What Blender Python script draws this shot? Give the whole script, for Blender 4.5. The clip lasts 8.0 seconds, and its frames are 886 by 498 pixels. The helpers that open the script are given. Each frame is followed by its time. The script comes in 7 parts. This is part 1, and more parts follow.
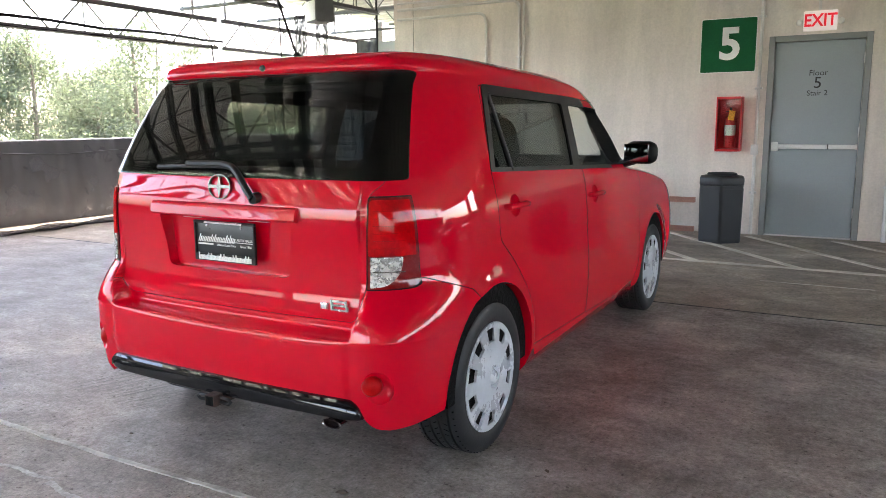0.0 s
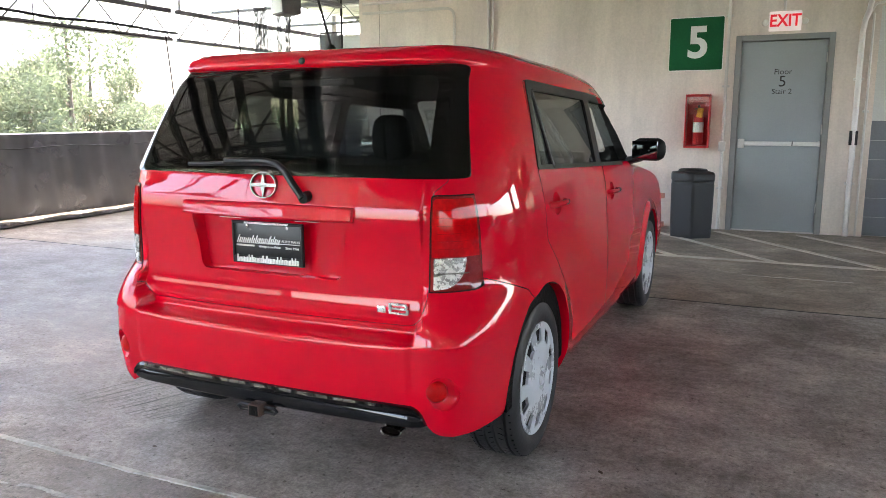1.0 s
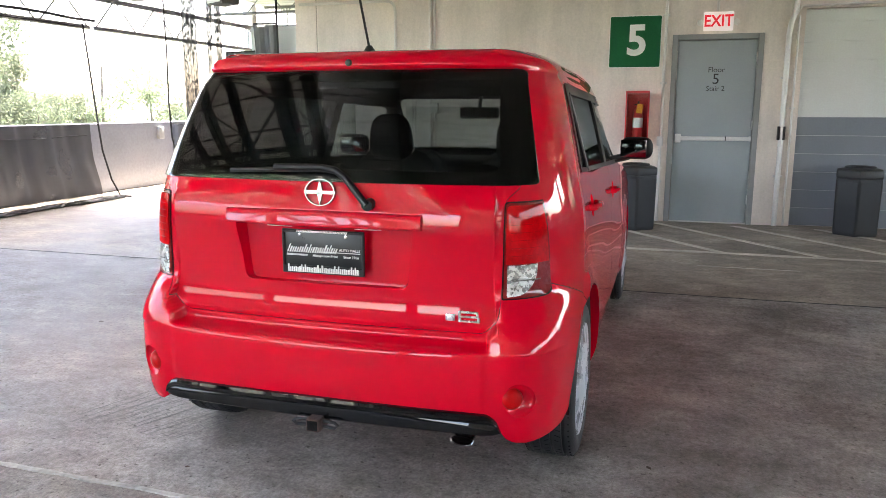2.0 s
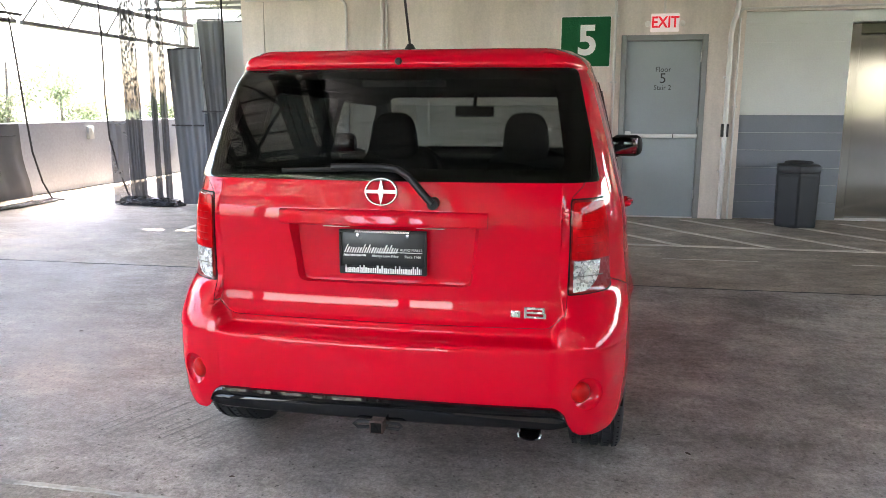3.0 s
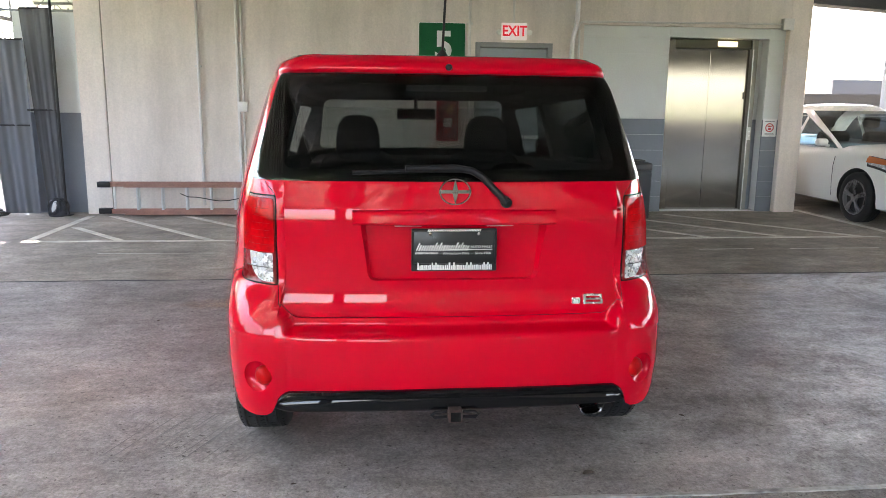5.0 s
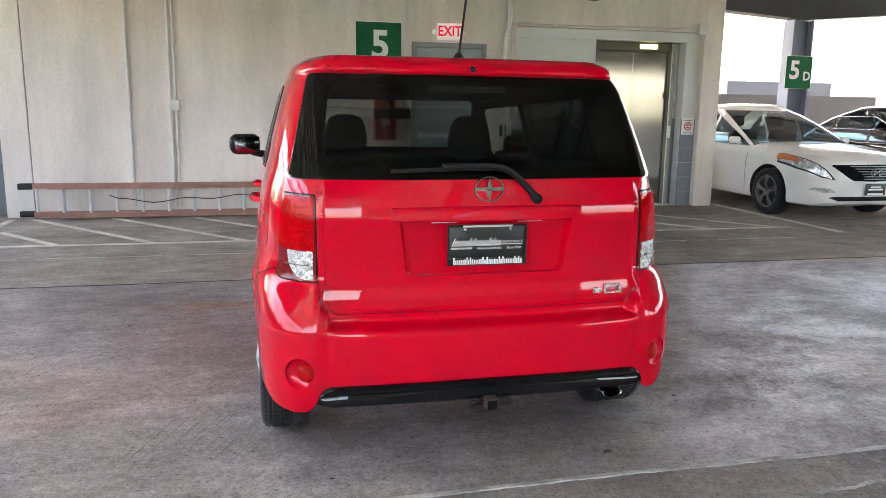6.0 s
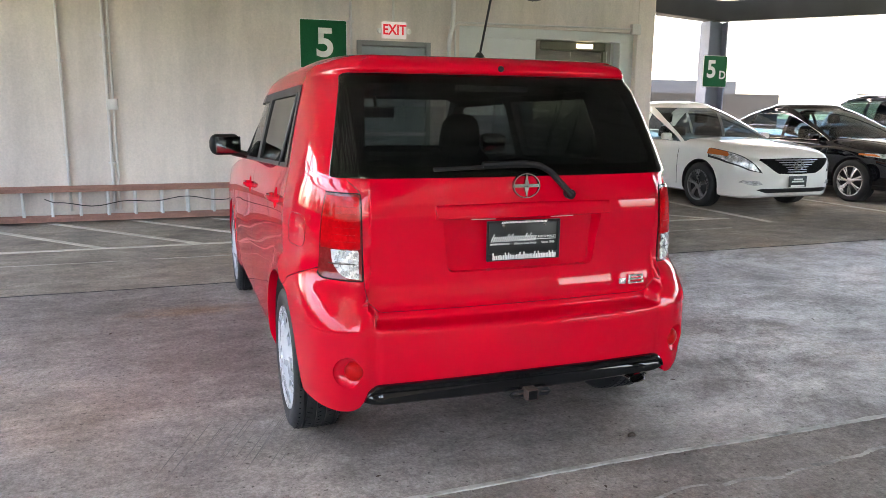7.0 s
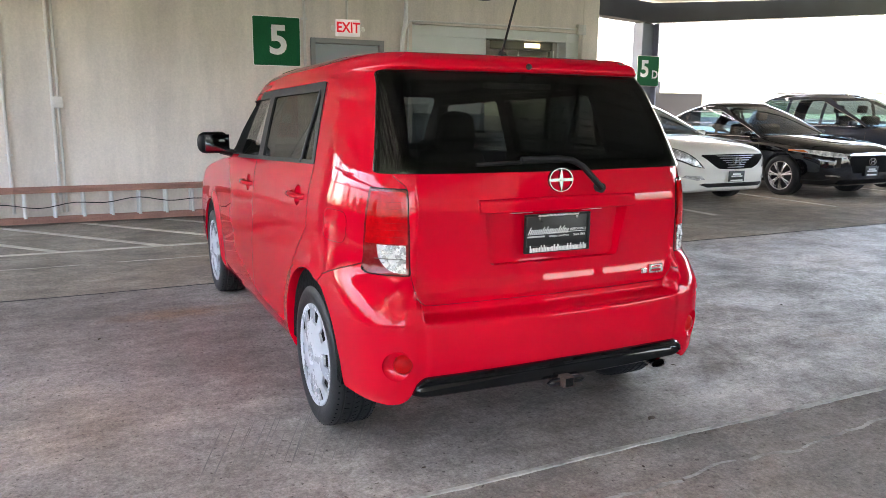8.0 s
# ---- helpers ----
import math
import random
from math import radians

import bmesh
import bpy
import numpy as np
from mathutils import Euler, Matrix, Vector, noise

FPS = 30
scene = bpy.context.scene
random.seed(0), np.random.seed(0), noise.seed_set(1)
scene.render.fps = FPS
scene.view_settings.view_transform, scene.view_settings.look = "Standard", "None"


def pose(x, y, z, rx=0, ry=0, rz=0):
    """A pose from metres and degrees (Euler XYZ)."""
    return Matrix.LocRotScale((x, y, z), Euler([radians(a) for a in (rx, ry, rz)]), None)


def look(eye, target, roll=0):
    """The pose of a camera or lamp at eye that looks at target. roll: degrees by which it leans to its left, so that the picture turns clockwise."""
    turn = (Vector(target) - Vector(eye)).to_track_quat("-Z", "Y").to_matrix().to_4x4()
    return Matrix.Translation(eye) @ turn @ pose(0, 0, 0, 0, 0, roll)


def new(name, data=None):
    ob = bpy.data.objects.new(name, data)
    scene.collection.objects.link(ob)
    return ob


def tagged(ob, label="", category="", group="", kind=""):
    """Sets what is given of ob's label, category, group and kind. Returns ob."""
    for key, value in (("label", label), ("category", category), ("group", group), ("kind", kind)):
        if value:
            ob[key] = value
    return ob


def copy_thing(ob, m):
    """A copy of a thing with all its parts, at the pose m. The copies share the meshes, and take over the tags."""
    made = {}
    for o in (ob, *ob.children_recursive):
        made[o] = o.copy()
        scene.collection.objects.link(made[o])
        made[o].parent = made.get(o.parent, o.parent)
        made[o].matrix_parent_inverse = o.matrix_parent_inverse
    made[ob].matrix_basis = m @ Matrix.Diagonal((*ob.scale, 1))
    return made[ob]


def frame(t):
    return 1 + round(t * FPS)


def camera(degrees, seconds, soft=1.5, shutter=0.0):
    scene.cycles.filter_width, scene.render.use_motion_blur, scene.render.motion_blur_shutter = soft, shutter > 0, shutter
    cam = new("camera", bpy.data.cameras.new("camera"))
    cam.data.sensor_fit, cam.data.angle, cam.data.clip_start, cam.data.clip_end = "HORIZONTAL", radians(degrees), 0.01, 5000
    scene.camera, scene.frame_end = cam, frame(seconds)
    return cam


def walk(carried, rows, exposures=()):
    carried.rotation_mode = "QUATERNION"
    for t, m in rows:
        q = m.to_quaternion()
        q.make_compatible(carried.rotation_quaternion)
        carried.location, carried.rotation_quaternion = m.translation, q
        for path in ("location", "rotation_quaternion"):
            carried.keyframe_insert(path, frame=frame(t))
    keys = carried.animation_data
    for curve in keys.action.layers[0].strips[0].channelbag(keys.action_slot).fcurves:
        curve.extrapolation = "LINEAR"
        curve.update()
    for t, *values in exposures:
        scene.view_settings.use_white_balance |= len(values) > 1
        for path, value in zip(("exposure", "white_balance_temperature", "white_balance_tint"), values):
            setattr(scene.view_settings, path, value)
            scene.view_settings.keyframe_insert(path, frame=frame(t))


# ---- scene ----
cam = camera(61.1, 8.0, soft=0.75)
PATH = [
    (0, (-0.064, 0.034, 1.346), (-1.024, 1.757, 1.013), -0.5),
    (0.5, (-0.29, -0.057, 1.353), (-1.194, 1.695, 1.017), -0.4),
    (1, (-0.487, -0.086, 1.35), (-1.299, 1.709, 1.005), -0.2),
    (1.2, (-0.596, -0.1, 1.362), (-1.365, 1.713, 1.014), -0.2),
    (2.3, (-1.168, -0.313, 1.403), (-1.668, 1.588, 1.032), 0.0),
    (2.5, (-1.252, -0.34, 1.4), (-1.713, 1.571, 1.031), -0.1),
    (3, (-1.515, -0.381, 1.401), (-1.873, 1.551, 1.028), -0.0),
    (3.5, (-1.78, -0.475, 1.408), (-2.008, 1.478, 1.041), 0.1),
    (4, (-2.046, -0.561, 1.419), (-2.141, 1.403, 1.053), 0.4),
    (4.5, (-2.258, -0.564, 1.4), (-2.211, 1.401, 1.031), 0.6),
    (4.7, (-2.355, -0.567, 1.405), (-2.246, 1.395, 1.036), 0.6),
    (5.8, (-2.918, -0.601, 1.413), (-2.514, 1.323, 1.044), 0.8),
    (6, (-3.012, -0.598, 1.412), (-2.561, 1.315, 1.042), 0.8),
    (6.5, (-3.253, -0.538, 1.401), (-2.686, 1.344, 1.028), 0.8),
    (7, (-3.493, -0.513, 1.41), (-2.822, 1.334, 1.038), 0.6),
    (7.5, (-3.759, -0.503, 1.415), (-2.995, 1.307, 1.043), 0.5),
    (8, (-3.935, -0.392, 1.397), (-3.078, 1.376, 1.024), 0.6),
]
EXPOSURE = 4.70
WHITE = (7150, 17)
walk(cam, [(t, look(eye, target, roll)) for t, eye, target, roll in PATH], [(0.0, EXPOSURE + 0.12, *WHITE), (2.5, EXPOSURE + 0.2, *WHITE), (4.5, EXPOSURE + 0.08, *WHITE), (6.0, EXPOSURE, *WHITE), (8.0, EXPOSURE - 0.05, *WHITE)])

# ---- light ----
SUN_HIGH, SUN_TURN = radians(60), radians(-6)
world = bpy.data.worlds.new("sky_world")
scene.world = world
world.use_nodes = True
wn = world.node_tree.nodes
sky = wn.new("ShaderNodeTexSky")
sky.sky_type = "NISHITA"
sky.sun_disc = False
sky.sun_elevation, sky.sun_rotation = SUN_HIGH, SUN_TURN
sky.air_density, sky.dust_density, sky.ozone_density = 1.0, 3.5, 1.0
wn["Background"].inputs["Strength"].default_value = 0.15
world.node_tree.links.new(sky.outputs[0], wn["Background"].inputs["Color"])
sun = new("sun", bpy.data.lights.new("sun", "SUN"))
sun.data.energy, sun.data.angle, sun.data.color = 4.0, radians(0.6), (1.0, 0.95, 0.88)
SUN_FROM = Vector((math.sin(SUN_TURN) * math.cos(SUN_HIGH), math.cos(SUN_TURN) * math.cos(SUN_HIGH), math.sin(SUN_HIGH)))
sun.matrix_world = look(SUN_FROM * 50, (0, 0, 0))

# ---- tools ----
from mathutils.bvhtree import BVHTree
from mathutils.interpolate import poly_3d_calc


def smooth(a, b, v):
    t = min(1.0, max(0.0, (v - a) / (b - a)))
    return t * t * (3 - 2 * t)


def curve(points, v):
    """A soft curve through (at, value) pairs."""
    if v <= points[0][0]:
        return points[0][1]
    for (a, p), (b, q) in zip(points, points[1:]):
        if v <= b:
            return p + (q - p) * (v - a) / (b - a)
    return points[-1][1]


def soft(points, v):
    """A rounded curve through (at, value) pairs."""
    n = len(points)
    if v <= points[0][0]:
        return points[0][1]
    if v >= points[-1][0]:
        return points[-1][1]
    k = max(i for i in range(n - 1) if points[i][0] <= v)

    def slope(i):
        if i == 0 or i == n - 1:
            j = min(max(i, 1), n - 1)
            return (points[j][1] - points[j - 1][1]) / (points[j][0] - points[j - 1][0])
        a = (points[i][1] - points[i - 1][1]) / (points[i][0] - points[i - 1][0])
        b = (points[i + 1][1] - points[i][1]) / (points[i + 1][0] - points[i][0])
        return 0.0 if a * b <= 0 else 2 * a * b / (a + b)
    (x0, y0), (x1, y1) = points[k], points[k + 1]
    h = x1 - x0
    t = (v - x0) / h
    return (2 * t**3 - 3 * t * t + 1) * y0 + (t**3 - 2 * t * t + t) * h * slope(k) + (3 * t * t - 2 * t**3) * y1 + (t**3 - t * t) * h * slope(k + 1)


def part(name, bm, material, parent=None, label="", flat=False, angle=35):
    """Links a bmesh as one mesh object, under a thing or a part if given."""
    me = bpy.data.meshes.new(name)
    bmesh.ops.recalc_face_normals(bm, faces=bm.faces)
    bm.to_mesh(me)
    bm.free()
    for m in material if isinstance(material, (list, tuple)) else [material]:
        me.materials.append(m)
    if not flat:
        me.shade_smooth()
        me.set_sharp_from_angle(angle=radians(angle))
    ob = new(name, me)
    if parent:
        ob.parent = parent
    if label:
        ob["label"] = label
    return ob


def thing(name, label, category, m=None, group="", kind=""):
    ob = new(name)
    ob.empty_display_size = 0.1
    if m is not None:
        ob.matrix_basis = m
    return tagged(ob, label, category, group, kind)


def piece(name, me, material, parent, m):
    """An object of its own on shared mesh data."""
    if not me.materials:
        me.materials.append(material)
    ob = new(name, me)
    ob.parent = parent
    ob.matrix_basis = m
    return ob


def mesh_of(name, bm, material):
    me = bpy.data.meshes.new(name)
    bmesh.ops.recalc_face_normals(bm, faces=bm.faces)
    bm.to_mesh(me)
    bm.free()
    me.materials.append(material)
    return me


def box(bm, x0, x1, y0, y1, z0, z1, bevel=0.0, segs=2):
    vs = [bm.verts.new((x, y, z)) for x in (x0, x1) for y in (y0, y1) for z in (z0, z1)]
    fs = [bm.faces.new([vs[i] for i in q]) for q in ((0, 1, 3, 2), (4, 6, 7, 5), (0, 4, 5, 1), (2, 3, 7, 6), (0, 2, 6, 4), (1, 5, 7, 3))]
    if bevel:
        es = list({e for f in fs for e in f.edges})
        bmesh.ops.bevel(bm, geom=es, offset=bevel, segments=segs, profile=0.5, affect="EDGES")
    return vs


def boxed(*a, **k):
    bm = bmesh.new()
    box(bm, *a, **k)
    return bm


def bridge(bm, loops, closed=True, cap=True):
    """Rings of equal length joined into a skin."""
    rings = [[bm.verts.new(p) for p in loop] for loop in loops]
    n = len(rings[0])
    for a, b in zip(rings, rings[1:]):
        for i in range(n if closed else n - 1):
            j = (i + 1) % n
            bm.faces.new((a[i], a[j], b[j], b[i]))
    if cap:
        bm.faces.new(rings[0][::-1])
        bm.faces.new(rings[-1])
    return rings


def tube(bm, path, r, n=10, cap=True):
    """A round bar along a path of points."""
    path = [Vector(p) for p in path]
    loops = []
    side = None
    for i, p in enumerate(path):
        d = (path[min(i + 1, len(path) - 1)] - path[max(i - 1, 0)]).normalized()
        if side is None:
            side = d.orthogonal().normalized()
        else:
            side = (side - d * side.dot(d)).normalized()
        up = d.cross(side)
        loops.append([p + side * (r * math.cos(2 * math.pi * k / n)) + up * (r * math.sin(2 * math.pi * k / n)) for k in range(n)])
    bridge(bm, loops, True, cap)


def bend(a, b, c, r, n=6):
    """The corner b of a path a-b-c, rounded with about radius r."""
    a, b, c = Vector(a), Vector(b), Vector(c)
    p, q = b + (a - b).normalized() * r, b + (c - b).normalized() * r
    return [p.lerp(b, t).lerp(b.lerp(q, t), t) for t in [k / n for k in range(n + 1)]]


def lathe(bm, profile, axis="x", n=48, closed=False):
    """Spins (along, radius) pairs round an axis."""
    loops = []
    for k in range(n):
        a = 2 * math.pi * k / n
        c, s = math.cos(a), math.sin(a)
        if axis == "x":
            loops.append([(u, r * c, r * s) for u, r in profile])
        elif axis == "y":
            loops.append([(r * c, u, r * s) for u, r in profile])
        else:
            loops.append([(r * c, r * s, u) for u, r in profile])
    loops.append(loops[0])
    rings = [[bm.verts.new(p) for p in loop] for loop in loops[:-1]]
    rings.append(rings[0])
    m = len(profile)
    for a, b in zip(rings, rings[1:]):
        for i in range(m if closed else m - 1):
            j = (i + 1) % m
            bm.faces.new((a[i], a[j], b[j], b[i]))
    if not closed:
        if profile[0][1] > 1e-4:
            bm.faces.new([r[0] for r in rings[:-1]])
        if profile[-1][1] > 1e-4:
            bm.faces.new([r[-1] for r in rings[:-1]][::-1])
    bmesh.ops.remove_doubles(bm, verts=bm.verts, dist=1e-5)


def prism(bm, outline, axis, lo, hi):
    """A flat outline of (u, v) pushed along an axis from lo to hi."""
    def at(u, v, w):
        return {"x": (w, u, v), "y": (u, w, v), "z": (u, v, w)}[axis]
    bridge(bm, [[at(u, v, lo) for u, v in outline], [at(u, v, hi) for u, v in outline]])


def rounded(points, r, n=5):
    """An outline with its corners rounded; r is one radius or one for each corner."""
    out = []
    m = len(points)
    for i, b in enumerate(points):
        rr = r[i] if isinstance(r, (list, tuple)) else r
        a, c = Vector(points[i - 1]), Vector(points[(i + 1) % m])
        b = Vector(b)
        if rr <= 0:
            out.append(tuple(b))
            continue
        p, q = b + (a - b).normalized() * rr, b + (c - b).normalized() * rr
        out += [tuple(p.lerp(b, t).lerp(b.lerp(q, t), t)) for t in [k / n for k in range(n + 1)]]
    return out


def solid(bm, material):
    me = bpy.data.meshes.new("cutting")
    bmesh.ops.recalc_face_normals(bm, faces=bm.faces)
    bm.to_mesh(me)
    bm.free()
    me.materials.append(material)
    return me


def cut(me, other, how):
    """Boolean of two meshes; how: DIFFERENCE, INTERSECT or UNION."""
    a, b = new("cut_a", me), new("cut_b", other)
    mod = a.modifiers.new("cut", "BOOLEAN")
    mod.object, mod.operation, mod.solver = b, how, "MANIFOLD"
    bpy.context.view_layer.update()
    got = bpy.data.meshes.new_from_object(a.evaluated_get(bpy.context.evaluated_depsgraph_get()))
    for o in (a, b):
        bpy.data.objects.remove(o)
    return got


def cut_part(name, me, parent, label="", angle=32):
    me.shade_smooth()
    me.set_sharp_from_angle(angle=radians(angle))
    me.name = name
    ob = new(name, me)
    ob.parent = parent
    if label:
        ob["label"] = label
    return ob


def guide(me):
    """An uncut skin, whose smooth normals its cut pieces take over."""
    verts = [v.co.copy() for v in me.vertices]
    polys = [tuple(p.vertices) for p in me.polygons]
    return BVHTree.FromPolygons(verts, polys), verts, polys, [n.vector.copy() for n in me.vertex_normals]


def follow(ob, skin, reach=0.0015):
    """Give a cut piece the shading of the skin that it was cut from."""
    tree, verts, polys, normals = skin
    me = ob.data
    flat = [n.vector.copy() for n in me.corner_normals]
    for p in me.polygons:
        for li in p.loop_indices:
            co = me.vertices[me.loops[li].vertex_index].co
            at, nrm, k, far = tree.find_nearest(co)
            if at is None or far > reach or p.normal.dot(nrm) < 0.6:
                continue
            w = poly_3d_calc([verts[i] for i in polys[k]], at)
            n = sum((normals[i] * f for i, f in zip(polys[k], w)), Vector())
            if n.length > 1e-6:
                flat[li] = n.normalized()
    me.normals_split_custom_set(flat)
    return ob


def writing(name, text, size, material, parent, m, label="", extrude=0.001, align="CENTER", width=1.0, heavy=0.0):
    """Letters in the built-in font, as a mesh, lying in the local x-y plane."""
    cu = bpy.data.curves.new(name, "FONT")
    cu.body, cu.size, cu.extrude, cu.align_x, cu.align_y = text, size, extrude, align, "CENTER"
    cu.resolution_u = 4
    cu.offset = heavy
    tmp = new("letters", cu)
    bpy.context.view_layer.update()
    me = bpy.data.meshes.new_from_object(tmp.evaluated_get(bpy.context.evaluated_depsgraph_get()))
    bpy.data.objects.remove(tmp)
    me.materials.clear()
    me.materials.append(material)
    me.transform(Matrix.Diagonal((width, 1, 1, 1)))
    ob = new(name, me)
    ob.parent = parent
    ob.matrix_basis = m
    if label:
        ob["label"] = label
    return ob


# ---- materials ----
def material(name, base, rough=0.5, metal=0.0, coat=0.0, var=0.12, big=1.5, fine=60.0, bump=0.02, tint=None, ior=1.5, rough_var=0.08, spec=0.5, coat_ior=1.5, runs=0.0):
    """Principled surface with colour, roughness and relief varied at two scales."""
    m = bpy.data.materials.new(name)
    m.use_nodes = True
    nt = m.node_tree
    nd, ln = nt.nodes, nt.links.new
    bs = nd["Principled BSDF"]
    bs.inputs["Metallic"].default_value = metal
    bs.inputs["Coat Weight"].default_value = coat
    bs.inputs["Coat Roughness"].default_value = 0.02
    bs.inputs["Coat IOR"].default_value = coat_ior
    bs.inputs["IOR"].default_value = ior
    bs.inputs["Specular IOR Level"].default_value = spec
    co = nd.new("ShaderNodeTexCoord")
    n1, n2 = nd.new("ShaderNodeTexNoise"), nd.new("ShaderNodeTexNoise")
    n1.inputs["Scale"].default_value, n1.inputs["Detail"].default_value = big, 6
    n2.inputs["Scale"].default_value, n2.inputs["Detail"].default_value = fine, 4
    for n in (n1, n2):
        ln(co.outputs["Object"], n.inputs["Vector"])
    sm = nd.new("ShaderNodeMath")
    sm.operation = "ADD"
    ln(n1.outputs["Fac"], sm.inputs[0])
    half = nd.new("ShaderNodeMath")
    half.operation = "MULTIPLY_ADD"
    half.inputs[1].default_value, half.inputs[2].default_value = 0.5, -0.25
    ln(n2.outputs["Fac"], half.inputs[0])
    ln(half.outputs[0], sm.inputs[1])
    ramp = nd.new("ShaderNodeValToRGB")
    ramp.color_ramp.elements[0].position, ramp.color_ramp.elements[1].position = 0.3, 0.7
    dark = [c * (1 - var) for c in base]
    light = [min(1, c * (1 + var)) for c in (tint or base)]
    ramp.color_ramp.elements[0].color = (*dark, 1)
    ramp.color_ramp.elements[1].color = (*light, 1)
    ln(sm.outputs[0], ramp.inputs[0])
    if runs:
        # faint stains that run down
        mp, n3, r3, mx = nd.new("ShaderNodeMapping"), nd.new("ShaderNodeTexNoise"), nd.new("ShaderNodeValToRGB"), nd.new("ShaderNodeMix")
        mp.inputs["Scale"].default_value = (2.2, 2.2, 0.35)
        n3.inputs["Scale"].default_value, n3.inputs["Detail"].default_value, n3.inputs["Roughness"].default_value = 1.0, 8, 0.65
        ln(co.outputs["Object"], mp.inputs[0])
        ln(mp.outputs[0], n3.inputs["Vector"])
        ln(n3.outputs["Fac"], r3.inputs[0])
        r3.color_ramp.elements[0].position, r3.color_ramp.elements[1].position = 0.34, 0.60
        r3.color_ramp.elements[0].color = (1 - runs, 1 - runs, 1 - runs, 1)
        mx.data_type, mx.blend_type = "RGBA", "MULTIPLY"
        mx.inputs[0].default_value = 1.0
        ln(ramp.outputs[0], mx.inputs[6])
        ln(r3.outputs[0], mx.inputs[7])
        ln(mx.outputs[2], bs.inputs["Base Color"])
    else:
        ln(ramp.outputs[0], bs.inputs["Base Color"])
    rm = nd.new("ShaderNodeMapRange")
    rm.inputs[1].default_value, rm.inputs[2].default_value = 0.3, 0.7
    rm.inputs[3].default_value, rm.inputs[4].default_value = max(0, rough - rough_var), min(1, rough + rough_var)
    ln(sm.outputs[0], rm.inputs[0])
    ln(rm.outputs[0], bs.inputs["Roughness"])
    if bump:
        bp = nd.new("ShaderNodeBump")
        bp.inputs["Strength"].default_value, bp.inputs["Distance"].default_value = 0.6, bump
        ln(n2.outputs["Fac"], bp.inputs["Height"])
        ln(bp.outputs[0], bs.inputs["Normal"])
    return m


def glass_material(name, tint, gloss=1.0, rough=0.0):
    """A clear or tinted pane: see-through, with the sheen of glass."""
    m = bpy.data.materials.new(name)
    m.use_nodes = True
    nt = m.node_tree
    nd, ln = nt.nodes, nt.links.new
    out = nd["Material Output"]
    nd.remove(nd["Principled BSDF"])
    tr, gl, mx, lw = nd.new("ShaderNodeBsdfTransparent"), nd.new("ShaderNodeBsdfGlossy"), nd.new("ShaderNodeMixShader"), nd.new("ShaderNodeLayerWeight")
    pw, fr = nd.new("ShaderNodeMath"), nd.new("ShaderNodeMath")
    pw.operation, pw.inputs[1].default_value = "POWER", 5.0
    fr.operation, fr.inputs[1].default_value, fr.inputs[2].default_value = "MULTIPLY_ADD", 0.9, 0.025 * gloss
    lw.inputs["Blend"].default_value = 0.5
    ln(lw.outputs["Facing"], pw.inputs[0])
    ln(pw.outputs[0], fr.inputs[0])
    tr.inputs["Color"].default_value = (*tint, 1)
    gl.inputs["Roughness"].default_value = rough
    ln(fr.outputs[0], mx.inputs[0])
    ln(tr.outputs[0], mx.inputs[1])
    ln(gl.outputs[0], mx.inputs[2])
    ln(mx.outputs[0], out.inputs["Surface"])
    return m


def mesh_net_material(name, colour, cover):
    """Fine woven net: threads too small to see singly, with holes between."""
    m = bpy.data.materials.new(name)
    m.use_nodes = True
    nt = m.node_tree
    nd, ln = nt.nodes, nt.links.new
    bs, out = nd["Principled BSDF"], nd["Material Output"]
    bs.inputs["Base Color"].default_value = (*colour, 1)
    bs.inputs["Roughness"].default_value = 0.8
    tr, mx = nd.new("ShaderNodeBsdfTransparent"), nd.new("ShaderNodeMixShader")
    co, no, rg = nd.new("ShaderNodeTexCoord"), nd.new("ShaderNodeTexNoise"), nd.new("ShaderNodeMapRange")
    no.inputs["Scale"].default_value, no.inputs["Detail"].default_value = 2.2, 5
    rg.inputs[1].default_value, rg.inputs[2].default_value = 0.3, 0.7
    rg.inputs[3].default_value, rg.inputs[4].default_value = cover - 0.1, cover + 0.1
    ln(co.outputs["Object"], no.inputs["Vector"])
    ln(no.outputs["Fac"], rg.inputs[0])
    ln(rg.outputs[0], mx.inputs[0])
    ln(tr.outputs[0], mx.inputs[1])
    ln(bs.outputs[0], mx.inputs[2])
    ln(mx.outputs[0], out.inputs["Surface"])
    return m


def glow(name, colour, strength):
    m = bpy.data.materials.new(name)
    m.use_nodes = True
    bs = m.node_tree.nodes["Principled BSDF"]
    bs.inputs["Base Color"].default_value = (*colour, 1)
    bs.inputs["Emission Color"].default_value = (*colour, 1)
    bs.inputs["Emission Strength"].default_value = strength
    return m


